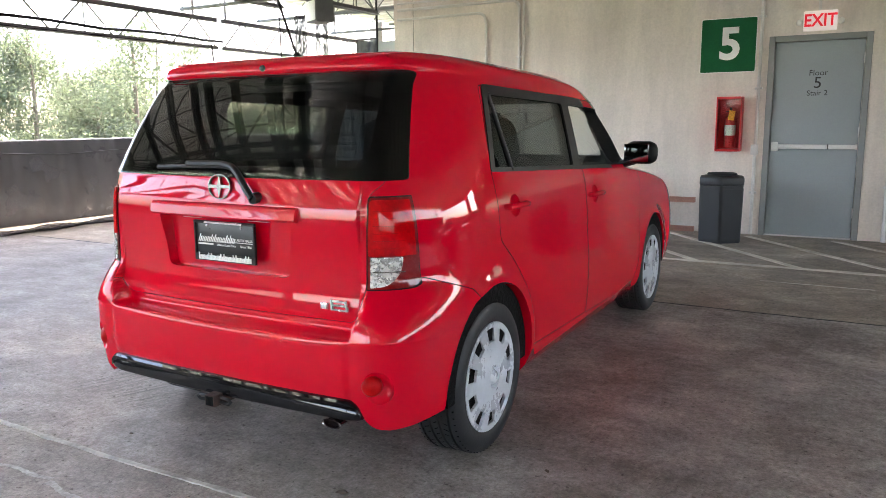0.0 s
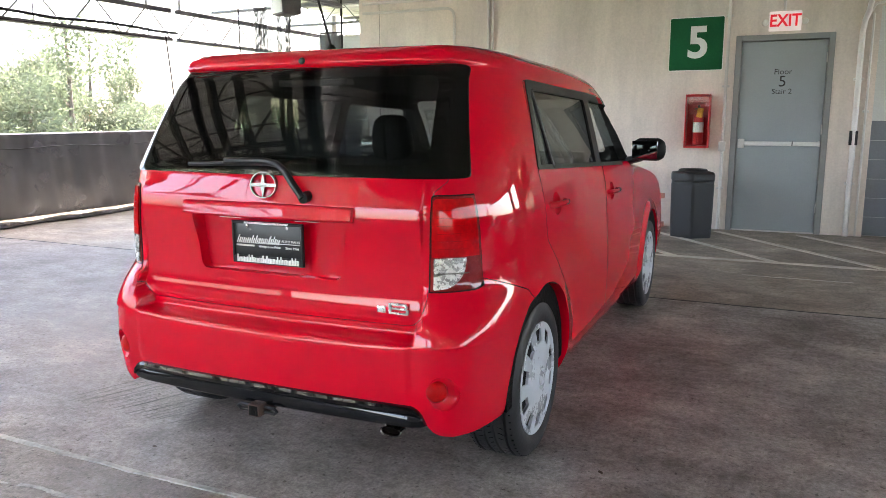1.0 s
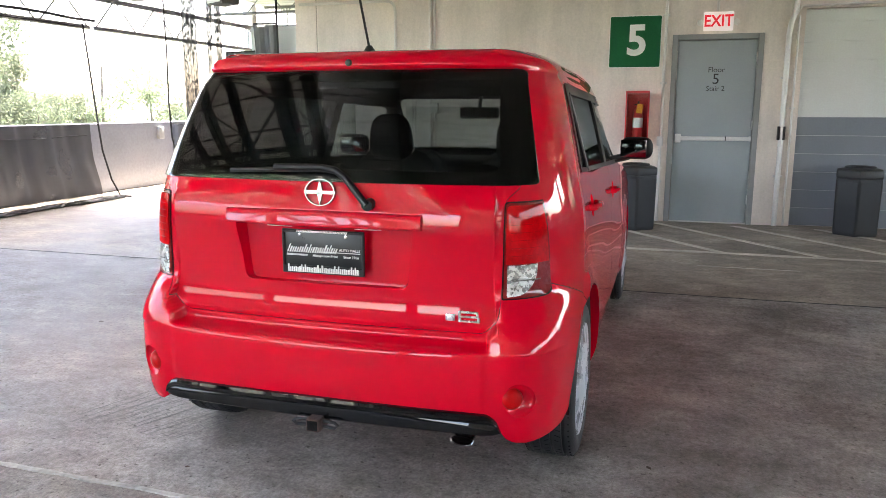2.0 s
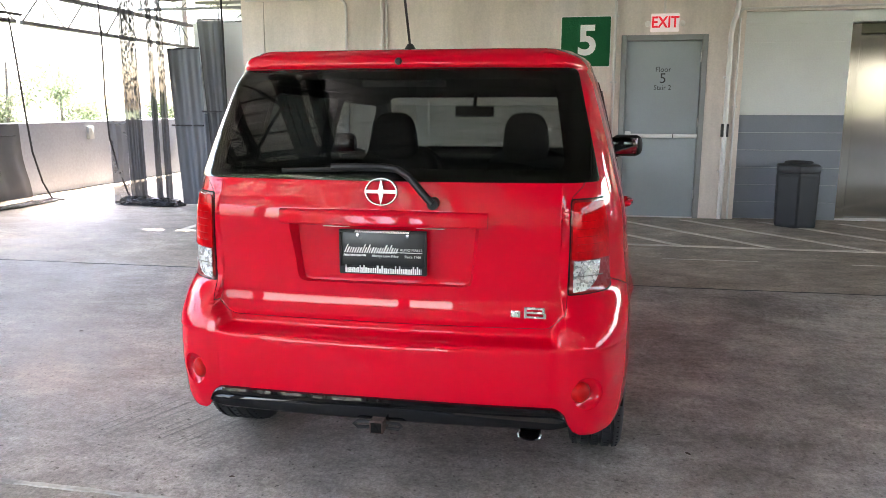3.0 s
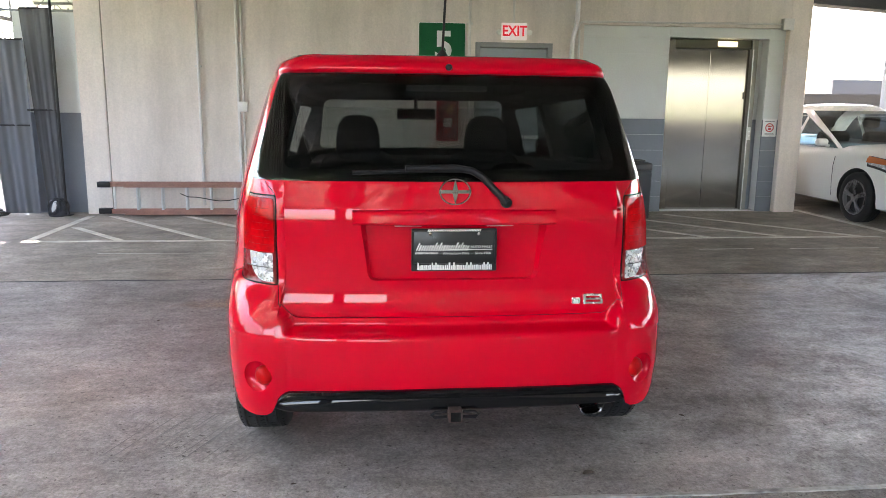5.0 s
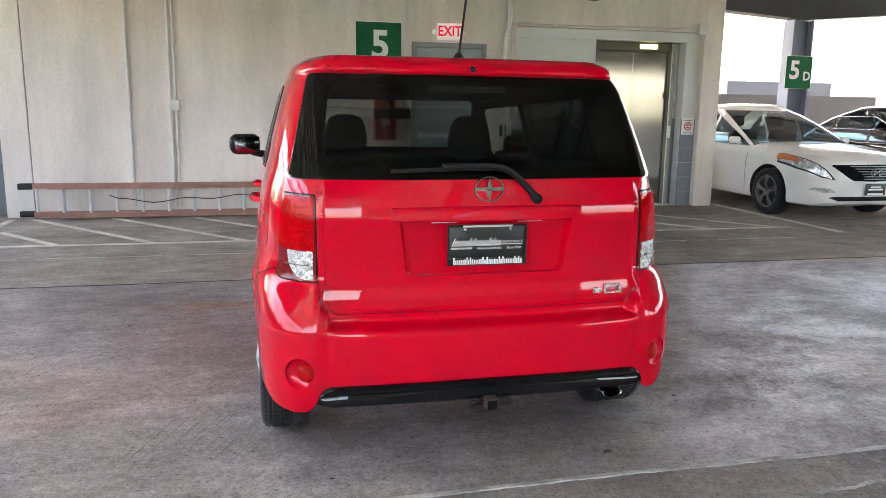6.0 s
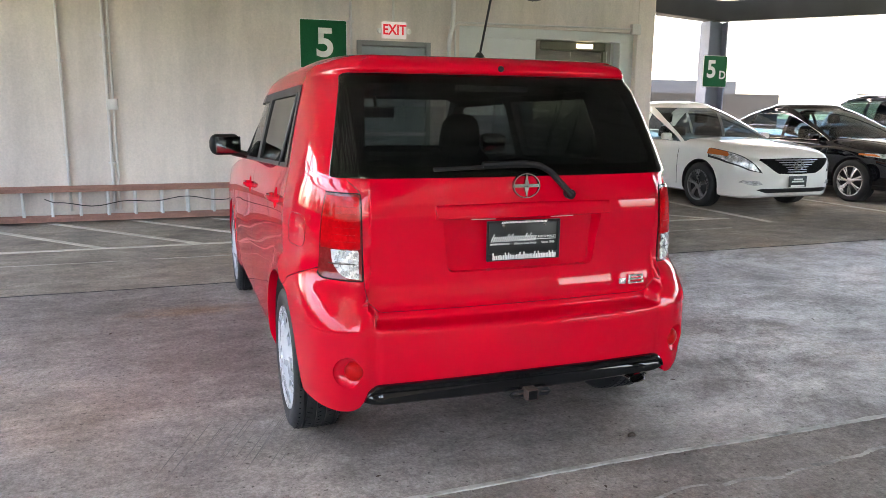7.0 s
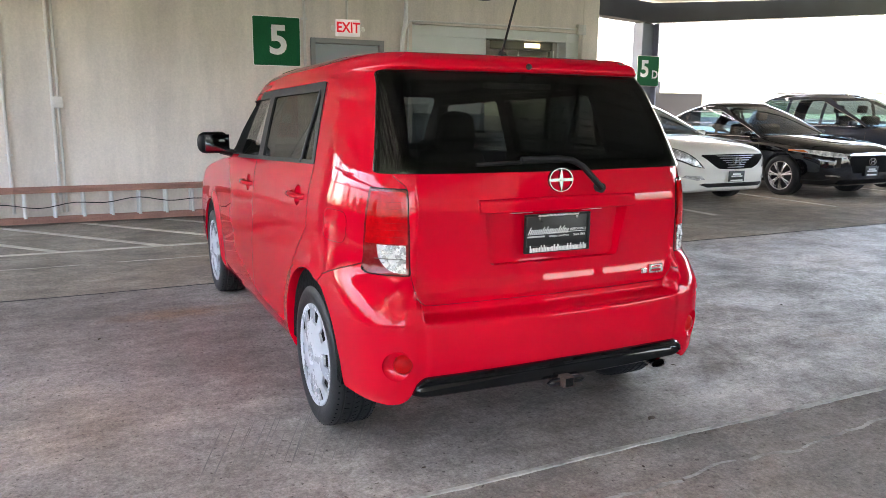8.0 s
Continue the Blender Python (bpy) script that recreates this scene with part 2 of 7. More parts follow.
def floor_material(name, tone, polish):
    """Worn parking-deck concrete: trowel streaks, stains, polished patches."""
    m = bpy.data.materials.new(name)
    m.use_nodes = True
    nt = m.node_tree
    nd, ln = nt.nodes, nt.links.new
    bs = nd["Principled BSDF"]
    co = nd.new("ShaderNodeTexCoord")

    def noise_at(scale, detail, stretch=(1, 1, 1), rough=0.6):
        mp, n = nd.new("ShaderNodeMapping"), nd.new("ShaderNodeTexNoise")
        mp.inputs["Scale"].default_value = stretch
        n.inputs["Scale"].default_value, n.inputs["Detail"].default_value, n.inputs["Roughness"].default_value = scale, detail, rough
        ln(co.outputs["Object"], mp.inputs[0])
        ln(mp.outputs[0], n.inputs["Vector"])
        return n.outputs["Fac"]

    def ramp(fac, a, ca, b, cb):
        r = nd.new("ShaderNodeValToRGB")
        e = r.color_ramp.elements
        e[0].position, e[0].color, e[1].position, e[1].color = a, (*ca, 1), b, (*cb, 1)
        ln(fac, r.inputs[0])
        return r.outputs[0]

    def mixed(a, b, fac, blend="MULTIPLY"):
        x = nd.new("ShaderNodeMix")
        x.data_type, x.blend_type = "RGBA", blend
        if isinstance(fac, float):
            x.inputs[0].default_value = fac
        else:
            ln(fac, x.inputs[0])
        ln(a, x.inputs[6])
        ln(b, x.inputs[7])
        return x.outputs[2]

    big = noise_at(0.55, 9, (1, 1, 1), 0.68)
    mid = noise_at(1.5, 9, (0.9, 1.1, 1), 0.72)
    streak = noise_at(4.0, 9, (0.75, 1.3, 1), 0.72)
    blot = noise_at(7, 8, (1, 1, 1), 0.75)
    grain = noise_at(75, 4, (1, 1, 1), 0.7)
    grit = noise_at(26, 7, (1.15, 0.9, 1), 0.8)
    pit = noise_at(36, 3, (1, 1, 1), 0.55)
    base = ramp(big, 0.38, [0.155 * t for t in tone], 0.62, [0.285 * t for t in tone])
    c = mixed(base, ramp(mid, 0.36, (0.66, 0.645, 0.635), 0.64, (1.22, 1.22, 1.22)), 0.9)
    c = mixed(c, ramp(streak, 0.36, (0.66, 0.65, 0.645), 0.64, (1.26, 1.26, 1.26)), 0.75)
    c = mixed(c, ramp(grain, 0.34, (0.62, 0.615, 0.61), 0.66, (1.32, 1.32, 1.32)), 0.7)
    c = mixed(c, ramp(grit, 0.34, (0.58, 0.575, 0.57), 0.66, (1.34, 1.34, 1.34)), 0.8)
    c = mixed(c, ramp(pit, 0.63, (1, 1, 1), 0.69, (0.36, 0.34, 0.32)), 0.9)
    rust = noise_at(0.55, 5, (1, 1, 1), 0.5)
    c = mixed(c, ramp(rust, 0.55, (1, 1, 1), 0.74, (0.92, 0.78, 0.66)), 0.7)
    # one rusty patch with a ragged edge
    ps, ds, wob, far = nd.new("ShaderNodeMapping"), nd.new("ShaderNodeVectorMath"), nd.new("ShaderNodeMath"), nd.new("ShaderNodeMath")
    ps.inputs["Location"].default_value = (3.4, -4.82, 0)
    sc = nd.new("ShaderNodeVectorMath")
    sc.operation, sc.inputs[1].default_value = "MULTIPLY", (1.6, 4.2, 1)
    ds.operation = "LENGTH"
    ln(co.outputs["Object"], ps.inputs[0])
    ln(ps.outputs[0], sc.inputs[0])
    ln(sc.outputs[0], ds.inputs[0])
    wob.operation, wob.inputs[1].default_value = "MULTIPLY_ADD", 1.6
    wob.inputs[2].default_value = -0.8
    ln(blot, wob.inputs[0])
    far.operation = "ADD"
    ln(ds.outputs["Value"], far.inputs[0])
    ln(wob.outputs[0], far.inputs[1])
    c = mixed(c, ramp(far.outputs[0], 0.15, (0.86, 0.62, 0.42), 0.85, (1, 1, 1)), 0.8)
    ln(c, bs.inputs["Base Color"])
    rr = nd.new("ShaderNodeMapRange")
    rr.inputs[1].default_value, rr.inputs[2].default_value, rr.inputs[3].default_value, rr.inputs[4].default_value = 0.35, 0.65, 0.55, 0.85
    ln(mid, rr.inputs[0])
    # trowel arcs that catch the light
    bent, warp = nd.new("ShaderNodeTexNoise"), nd.new("ShaderNodeVectorMath")
    bent.inputs["Scale"].default_value, bent.inputs["Detail"].default_value = 2.2, 3.0
    warp.operation, warp.inputs[1].default_value = "MULTIPLY_ADD", (0.30, 0.30, 0.0)
    ln(co.outputs["Object"], bent.inputs["Vector"])
    ln(bent.outputs["Color"], warp.inputs[0])
    ln(co.outputs["Object"], warp.inputs[2])
    cell, arc, arcs = nd.new("ShaderNodeTexVoronoi"), nd.new("ShaderNodeMath"), nd.new("ShaderNodeTexNoise")
    cell.voronoi_dimensions = "2D"
    cell.inputs["Scale"].default_value = 0.62
    ln(warp.outputs[0], cell.inputs["Vector"])
    arc.operation, arc.inputs[1].default_value = "MULTIPLY_ADD", 14.0
    ln(cell.outputs["Distance"], arc.inputs[0])
    ln(cell.outputs["Color"], arc.inputs[2])
    arcs.noise_dimensions = "1D"
    arcs.inputs["Scale"].default_value, arcs.inputs["Detail"].default_value, arcs.inputs["Roughness"].default_value = 1.0, 6.0, 0.75
    ln(arc.outputs[0], arcs.inputs["W"])
    # a driven lane, worn smooth in patches
    sx, lane, pat, both, low = nd.new("ShaderNodeSeparateXYZ"), nd.new("ShaderNodeMapRange"), nd.new("ShaderNodeMapRange"), nd.new("ShaderNodeMath"), nd.new("ShaderNodeMath")
    lane.interpolation_type = "SMOOTHSTEP"
    ln(co.outputs["Object"], sx.inputs[0])
    ln(sx.outputs["X"], lane.inputs[0])
    lane.inputs[1].default_value, lane.inputs[2].default_value = -2.3, -0.9
    lane.inputs[3].default_value, lane.inputs[4].default_value = 0.06 * polish, polish
    swirl = nd.new("ShaderNodeMath")
    swirl.operation, swirl.inputs[1].default_value = "MULTIPLY_ADD", 0.40
    ln(arcs.outputs["Fac"], swirl.inputs[0])
    worn = nd.new("ShaderNodeMath")
    worn.operation, worn.inputs[1].default_value = "MULTIPLY_ADD", 0.35
    ln(grit, worn.inputs[0])
    ln(mid, worn.inputs[2])
    ln(worn.outputs[0], swirl.inputs[2])
    ln(swirl.outputs[0], pat.inputs[0])
    pat.inputs[1].default_value, pat.inputs[2].default_value, pat.inputs[3].default_value, pat.inputs[4].default_value = 0.76, 1.00, 0.0, 1.0
    gl = nd.new("ShaderNodeMath")
    gl.operation, gl.inputs[1].default_value, gl.inputs[2].default_value = "MULTIPLY_ADD", 0.6, 0.3
    both.operation = "MULTIPLY"
    ln(lane.outputs[0], both.inputs[0])
    ln(pat.outputs[0], both.inputs[1])
    low.operation, low.use_clamp = "SUBTRACT", True
    ln(rr.outputs[0], low.inputs[0])
    ln(both.outputs[0], low.inputs[1])
    ln(low.outputs[0], bs.inputs["Roughness"])
    ln(both.outputs[0], gl.inputs[0])
    ln(gl.outputs[0], bs.inputs["Specular IOR Level"])
    bp = nd.new("ShaderNodeBump")
    bp.inputs["Strength"].default_value, bp.inputs["Distance"].default_value = 0.5, 0.004
    ln(grit, bp.inputs["Height"])
    ln(bp.outputs[0], bs.inputs["Normal"])
    return m


M = {}
M["deck"] = floor_material("deck_concrete", (1.42, 1.305, 1.225), 0.46)
M["deck_north"] = floor_material("tan_deck_concrete", (1.56, 1.39, 1.17), 0.0)
M["deck_south"] = floor_material("pale_deck_concrete", (1.25, 1.15, 1.05), 0.05)
M["beige"] = material("beige_precast_concrete", (0.775, 0.695, 0.63), 0.75, var=0.12, big=0.7, fine=45, bump=0.004, runs=0.2)
M["beige_dark"] = material("shaded_joint_sealant", (0.30, 0.27, 0.23), 0.8, var=0.1)
M["block_light"] = material("light_grey_block_paint", (0.68, 0.70, 0.68), 0.5, var=0.06, big=1.2, fine=50, bump=0.004)
M["block_dark"] = material("slate_grey_block_paint", (0.195, 0.215, 0.245), 0.5, var=0.1, big=1.2, fine=50, bump=0.004)
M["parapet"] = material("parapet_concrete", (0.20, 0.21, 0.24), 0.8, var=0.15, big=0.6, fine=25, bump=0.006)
M["line"] = material("worn_white_line_paint", (0.60, 0.57, 0.49), 0.7, var=0.3, big=3, fine=30, bump=0.001)
M["joint"] = material("grey_joint_sealant", (0.36, 0.35, 0.325), 0.85, var=0.45, big=6, fine=45, bump=0.004)
M["crack"] = material("dark_joint_filler", (0.04, 0.04, 0.04), 0.7, var=0.3)
M["steel_paint"] = material("grey_door_enamel", (0.30, 0.34, 0.355), 0.42, var=0.06, big=1.0, fine=80, bump=0.0008)
M["frame_paint"] = material("grey_frame_enamel", (0.24, 0.25, 0.245), 0.42, var=0.08, big=2, bump=0.001)
M["galv"] = material("galvanised_conduit", (0.66, 0.64, 0.62), 0.4, metal=0.25, var=0.1, big=3, fine=60, bump=0.0005)
M["conduit_beige"] = material("painted_conduit", (0.66, 0.63, 0.60), 0.4, metal=0.2, var=0.1)
M["stainless"] = material("brushed_stainless", (0.27, 0.252, 0.225), 0.105, metal=1.0, var=0.05, big=2, fine=90, bump=0, rough_var=0.02)
M["jamb_steel"] = material("dull_jamb_steel", (0.30, 0.29, 0.26), 0.5, metal=0.4, var=0.1, bump=0)
# the header's dim reflection is put into its dark olive colour
M["lift_head"] = material("dark_bronze_steel", (0.10, 0.092, 0.065), 0.45, metal=0.5, var=0.1, big=2, bump=0)
M["sign_dim"] = material("weathered_green_sign_face", (0.010, 0.12, 0.048), 0.6, var=0.1, spec=0.1)
M["head_lamp"] = material("bright_headlamp", (0.66, 0.66, 0.66), 0.2, metal=0.3, coat=0.9, var=0.65, big=16, fine=40, bump=0.006)
M["white"] = material("white_lettering", (0.85, 0.85, 0.83), 0.45, var=0.04)
M["white_plastic"] = material("white_plastic", (0.78, 0.77, 0.72), 0.4, var=0.04)
M["exit_red"] = glow("lit_red_letters", (0.75, 0.01, 0.03), 0.02)
M["ext_red"] = material("red_cabinet_plastic", (0.55, 0.015, 0.02), 0.35, var=0.1)
M["black_text"] = material("black_vinyl", (0.02, 0.02, 0.022), 0.5, var=0.1)
M["bin"] = material("charcoal_bin_plastic", (0.014, 0.0145, 0.0165), 0.5, var=0.15, fine=150, bump=0.001)
M["black_plastic"] = material("black_plastic", (0.012, 0.012, 0.013), 0.42, var=0.15, fine=120, bump=0.0006, spec=0.3)
M["gloss_black"] = material("gloss_black_trim", (0.005, 0.005, 0.0055), 0.4, coat=1.0, var=0.1, bump=0, spec=0.0, coat_ior=1.42)
M["rubber"] = material("tyre_rubber", (0.020, 0.020, 0.021), 0.5, var=0.25, big=6, fine=90, bump=0.001, spec=0.3)
M["red_paint"] = material("gloss_red_car_paint", (0.60, 0.001, 0.0165), 0.4, coat=1.0, var=0.03, big=1.5, fine=400, bump=0, rough_var=0.03, spec=0.0, coat_ior=1.42)
M["cabin_dark"] = material("black_cabin_trim", (0.010, 0.010, 0.011), 0.8, var=0.2, spec=0.1)
M["inner"] = material("dark_inner_lining", (0.03, 0.03, 0.032), 0.7, var=0.15)
M["well"] = material("black_wheel_well", (0.006, 0.006, 0.006), 0.9, var=0.2, spec=0.1)
M["seat"] = material("charcoal_seat_cloth", (0.035, 0.035, 0.038), 0.85, var=0.2, fine=200, bump=0.002)
M["hubcap"] = material("silver_wheel_cover", (0.54, 0.56, 0.60), 0.30, metal=0.2, var=0.07, big=8, bump=0)
M["chrome"] = material("chrome", (0.62, 0.62, 0.63), 0.16, metal=1.0, var=0.03, bump=0)
M["lamp_red"] = material("red_lamp_lens", (0.50, 0.002, 0.005), 0.25, coat=0.55, var=0.3, big=14, fine=70, bump=0.001, spec=0.0, coat_ior=1.4)
M["lamp_clear"] = material("clear_lamp_lens", (0.40, 0.37, 0.32), 0.2, metal=0.5, coat=0.8, var=0.4, big=30, fine=90, bump=0.002)
def facet_material(name, colour, scale):
    """Faceted bright reflector behind a clear lens."""
    m = material(name, colour, 0.28, metal=0.7, coat=0.9, var=0.35, big=30, fine=90, bump=0)
    nd, ln = m.node_tree.nodes, m.node_tree.links.new
    vo, bp = nd.new("ShaderNodeTexVoronoi"), nd.new("ShaderNodeBump")
    vo.inputs["Scale"].default_value = scale
    bp.inputs["Strength"].default_value, bp.inputs["Distance"].default_value = 0.5, 0.004
    ln(nd["Texture Coordinate"].outputs["Object"], vo.inputs["Vector"])
    ln(vo.outputs["Distance"], bp.inputs["Height"])
    ln(bp.outputs[0], nd["Principled BSDF"].inputs["Normal"])
    return m


M["facets"] = facet_material("faceted_lamp_reflector", (0.48, 0.465, 0.44), 240)
M["lamp_grey"] = material("grey_lamp_bar", (0.42, 0.40, 0.40), 0.5, var=0.3, big=40, bump=0)
M["lamp_rib"] = material("deep_red_rib", (0.36, 0.002, 0.004), 0.3, var=0.2, bump=0, spec=0.2)
M["lamp_dark"] = material("dark_red_housing", (0.20, 0.002, 0.004), 0.3, coat=0.7, var=0.2, bump=0, spec=0.1)
M["reflector"] = material("red_reflector", (0.42, 0.002, 0.004), 0.35, var=0.15, big=40, fine=200, bump=0.0005, spec=0.12)
M["lamp_ridge"] = material("dark_lamp_ridge", (0.09, 0.08, 0.07), 0.3, metal=0.5, var=0.3, big=30, bump=0)
M["mirror_shell"] = material("grained_black_shell", (0.006, 0.006, 0.0065), 0.5, var=0.15, fine=200, bump=0.0004, spec=0.12)
M["dark_mirror"] = material("mirror_silver", (0.22, 0.23, 0.24), 0.02, metal=1.0, var=0.03, bump=0)
M["privacy"] = glass_material("privacy_glass", (0.42, 0.45, 0.44), 1.0)
M["plate"] = material("dark_dealer_plate", (0.012, 0.014, 0.014), 0.35, coat=0.0, var=0.15, big=8, bump=0)
M["rust"] = material("rusty_steel", (0.06, 0.032, 0.026), 0.75, var=0.4, big=20)
M["tint"] = glass_material("tinted_glass", (0.40, 0.43, 0.42), 2.4)
M["emblem_chrome"] = material("smoky_chrome", (0.27, 0.27, 0.28), 0.2, metal=1.0, var=0.03, bump=0)
M["badge_chrome"] = material("bright_chrome", (0.72, 0.72, 0.73), 0.25, metal=0.7, var=0.03, bump=0)
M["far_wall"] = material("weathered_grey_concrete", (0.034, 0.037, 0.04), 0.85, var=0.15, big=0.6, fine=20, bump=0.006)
M["clear"] = glass_material("clear_glass", (0.93, 0.96, 0.95), 1.0)
M["ladder_rail"] = material("orange_red_fibreglass", (0.40, 0.20, 0.15), 0.6, var=0.2, big=4)
M["alu"] = material("dull_aluminium", (0.68, 0.68, 0.66), 0.45, metal=0.4, var=0.1, bump=0.0005)
M["net"] = mesh_net_material("black_debris_net", (0.08, 0.08, 0.085), 0.46)
M["net_low"] = mesh_net_material("doubled_black_net", (0.065, 0.065, 0.068), 0.82)
M["net_half"] = mesh_net_material("lower_black_net", (0.09, 0.09, 0.095), 0.75)
M["net_screen"] = mesh_net_material("hung_black_net", (0.12, 0.125, 0.135), 1.085)
M["net_tall"] = mesh_net_material("tall_black_net", (0.07, 0.07, 0.075), 0.86)
M["net_thick"] = mesh_net_material("folded_black_net", (0.04, 0.04, 0.045), 0.8)
def lace_material(name, colour):
    """Coarse net gathered in folds: ragged gaps let the light through."""
    m = mesh_net_material(name, colour, 0.5)
    nd = m.node_tree.nodes
    no = [n for n in nd if n.type == "TEX_NOISE"][0]
    rg = [n for n in nd if n.type == "MAP_RANGE"][0]
    no.inputs["Scale"].default_value, no.inputs["Detail"].default_value = 1.0, 3
    mp = nd.new("ShaderNodeMapping")
    mp.inputs["Scale"].default_value = (34, 34, 22)
    m.node_tree.links.new(nd["Texture Coordinate"].outputs["Object"], mp.inputs[0])
    m.node_tree.links.new(mp.outputs[0], no.inputs["Vector"])
    rg.inputs[1].default_value, rg.inputs[2].default_value = 0.44, 0.58
    rg.inputs[3].default_value, rg.inputs[4].default_value = 0.91, 1.0
    return m


M["lace"] = lace_material("gathered_net", (0.055, 0.055, 0.06))
M["truss"] = material("grey_painted_steel", (0.13, 0.13, 0.13), 0.55, var=0.2, big=3)
def sheet_material(name, colour, clear=0.62):
    """Milky ribbed roof sheet that lets daylight through."""
    m = material(name, colour, 0.6, var=0.12, big=0.5, fine=12, bump=0.002)
    nt = m.node_tree
    nd, ln = nt.nodes, nt.links.new
    tl, mx = nd.new("ShaderNodeBsdfTranslucent"), nd.new("ShaderNodeMixShader")
    tl.inputs["Color"].default_value = (0.78, 0.78, 0.74, 1)
    mx.inputs[0].default_value = clear
    ln(nd["Principled BSDF"].outputs[0], mx.inputs[1])
    ln(tl.outputs[0], mx.inputs[2])
    ln(mx.outputs[0], nd["Material Output"].inputs["Surface"])
    return m


M["roof_clear"] = sheet_material("milky_roof_sheet", (0.5, 0.5, 0.48), 0.13)
# dim copy of the milky sheet, passing less daylight to darken the deck edge
M["roof_edge"] = sheet_material("grimy_edge_roof_sheet", (0.5, 0.5, 0.48), 0.05)
M["roof_west"] = sheet_material("milky_far_roof_sheet", (0.45, 0.45, 0.44), 0.02)
# daylight share added to brighten the wall and floor on the right
M["roof"] = sheet_material("weathered_roof_sheet", (0.36, 0.36, 0.35), 0.085)
# coloured dark so that its reflection in the rear window stays near black
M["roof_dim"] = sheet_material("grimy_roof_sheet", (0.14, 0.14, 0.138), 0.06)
M["roof_south"] = sheet_material("clear_roof_sheet", (0.5, 0.5, 0.48), 0.20)
M["roof_bright"] = sheet_material("bright_roof_sheet", (0.55, 0.55, 0.53), 0.40)
M["beam"] = material("grey_coated_steel_beam", (0.05, 0.052, 0.055), 0.7, var=0.2, big=1, spec=0.1)
M["column"] = material("blue_grey_column_paint", (0.16, 0.19, 0.25), 0.5, var=0.15, big=2)
M["paint_white"] = material("pearl_white_car_paint", (0.80, 0.79, 0.75), 0.3, coat=0.8, var=0.02, bump=0, rough_var=0.03, spec=0.0)
M["paint_black"] = material("black_car_paint", (0.008, 0.008, 0.011), 0.3, coat=1.0, var=0.1, bump=0, rough_var=0.03, spec=0.0)
M["paint_blue"] = material("dark_blue_car_paint", (0.025, 0.03, 0.045), 0.3, coat=1.0, var=0.1, bump=0, rough_var=0.03, spec=0.0)
M["amber"] = material("amber_lens", (0.62, 0.15, 0.03), 0.2, coat=1.0, var=0.1)
M["orange_tag"] = material("orange_inspection_tag", (0.85, 0.33, 0.02), 0.6, var=0.1)
def leaf_material():
    m = material("foliage", (0.055, 0.078, 0.045), 0.6, var=0.4, big=0.8, fine=8, bump=0, tint=(0.085, 0.112, 0.07))
    nt = m.node_tree
    nd, ln = nt.nodes, nt.links.new
    tl, mx = nd.new("ShaderNodeBsdfTranslucent"), nd.new("ShaderNodeMixShader")
    tl.inputs["Color"].default_value = (0.095, 0.122, 0.072, 1)
    mx.inputs[0].default_value = 0.55
    ln(nd["Principled BSDF"].outputs[0], mx.inputs[1])
    ln(tl.outputs[0], mx.inputs[2])
    ln(mx.outputs[0], nd["Material Output"].inputs["Surface"])
    return m


M["leaf"] = leaf_material()
M["bark"] = material("bark", (0.10, 0.08, 0.06), 0.9, var=0.3, big=3, fine=15, bump=0.01)
M["ground"] = material("distant_grass_and_scrub", (0.09, 0.12, 0.05), 0.9, var=0.4, big=0.05, fine=0.6, bump=0)
M["lamp_white"] = material("milky_lens", (0.8, 0.8, 0.78), 0.3, var=0.05)

# ---- setting ----
WALL = 9.545


def setting(name, bm, mat, label, category="wall", flat=True):
    return tagged(part(name, bm, mat, flat=flat), label, category, kind="structure")


ground = setting("ground", boxed(-2500, 2500, -2500, 2500, -12.3, -12), M["ground"], "distant green land far below the deck", "ground")
floor = setting("floor", boxed(-10.3, 18.2, 1.9, 5.61, -0.3, 0), M["deck"], "worn grey concrete parking deck with stains", "floor")
setting("floor_north", boxed(-10.3, 18.2, 5.61, 30, -0.3, 0), M["deck_north"], "tan worn concrete deck towards the wall", "floor")
setting("floor_south", boxed(-10.3, 18.2, -9.7, 1.9, -0.3, 0), M["deck_south"], "pale worn concrete deck beyond the joint", "floor")

bm = bmesh.new()
box(bm, -5.812, -1.088, WALL, WALL + 0.3, 0, 3.9)
box(bm, -1.088, -0.052, WALL, WALL + 0.3, 2.272, 3.9)
box(bm, -0.052, 0.37, WALL, WALL + 0.3, 0, 3.9)
box(bm, 0.37, 3.25, WALL, WALL + 0.3, 2.53, 3.9)
wall_north = setting("wall_north", bm, M["beige"], "beige precast concrete wall of the stair tower")
setting("wall_edge", boxed(-6.14, -5.828, WALL, WALL + 0.3, 0, 3.9), M["beige"], "beige concrete edge panel beside the joint")
setting("wall_joint", boxed(-5.828, -5.812, WALL + 0.015, WALL + 0.3, 0, 3.9), M["beige_dark"], "recessed dark sealant joint between wall panels", "joint")
setting("pillar", boxed(3.25, 3.56, WALL, WALL + 0.62, 0, 3.9, bevel=0.015), M["beige"], "beige concrete pillar at the end of the wall", "pillar")

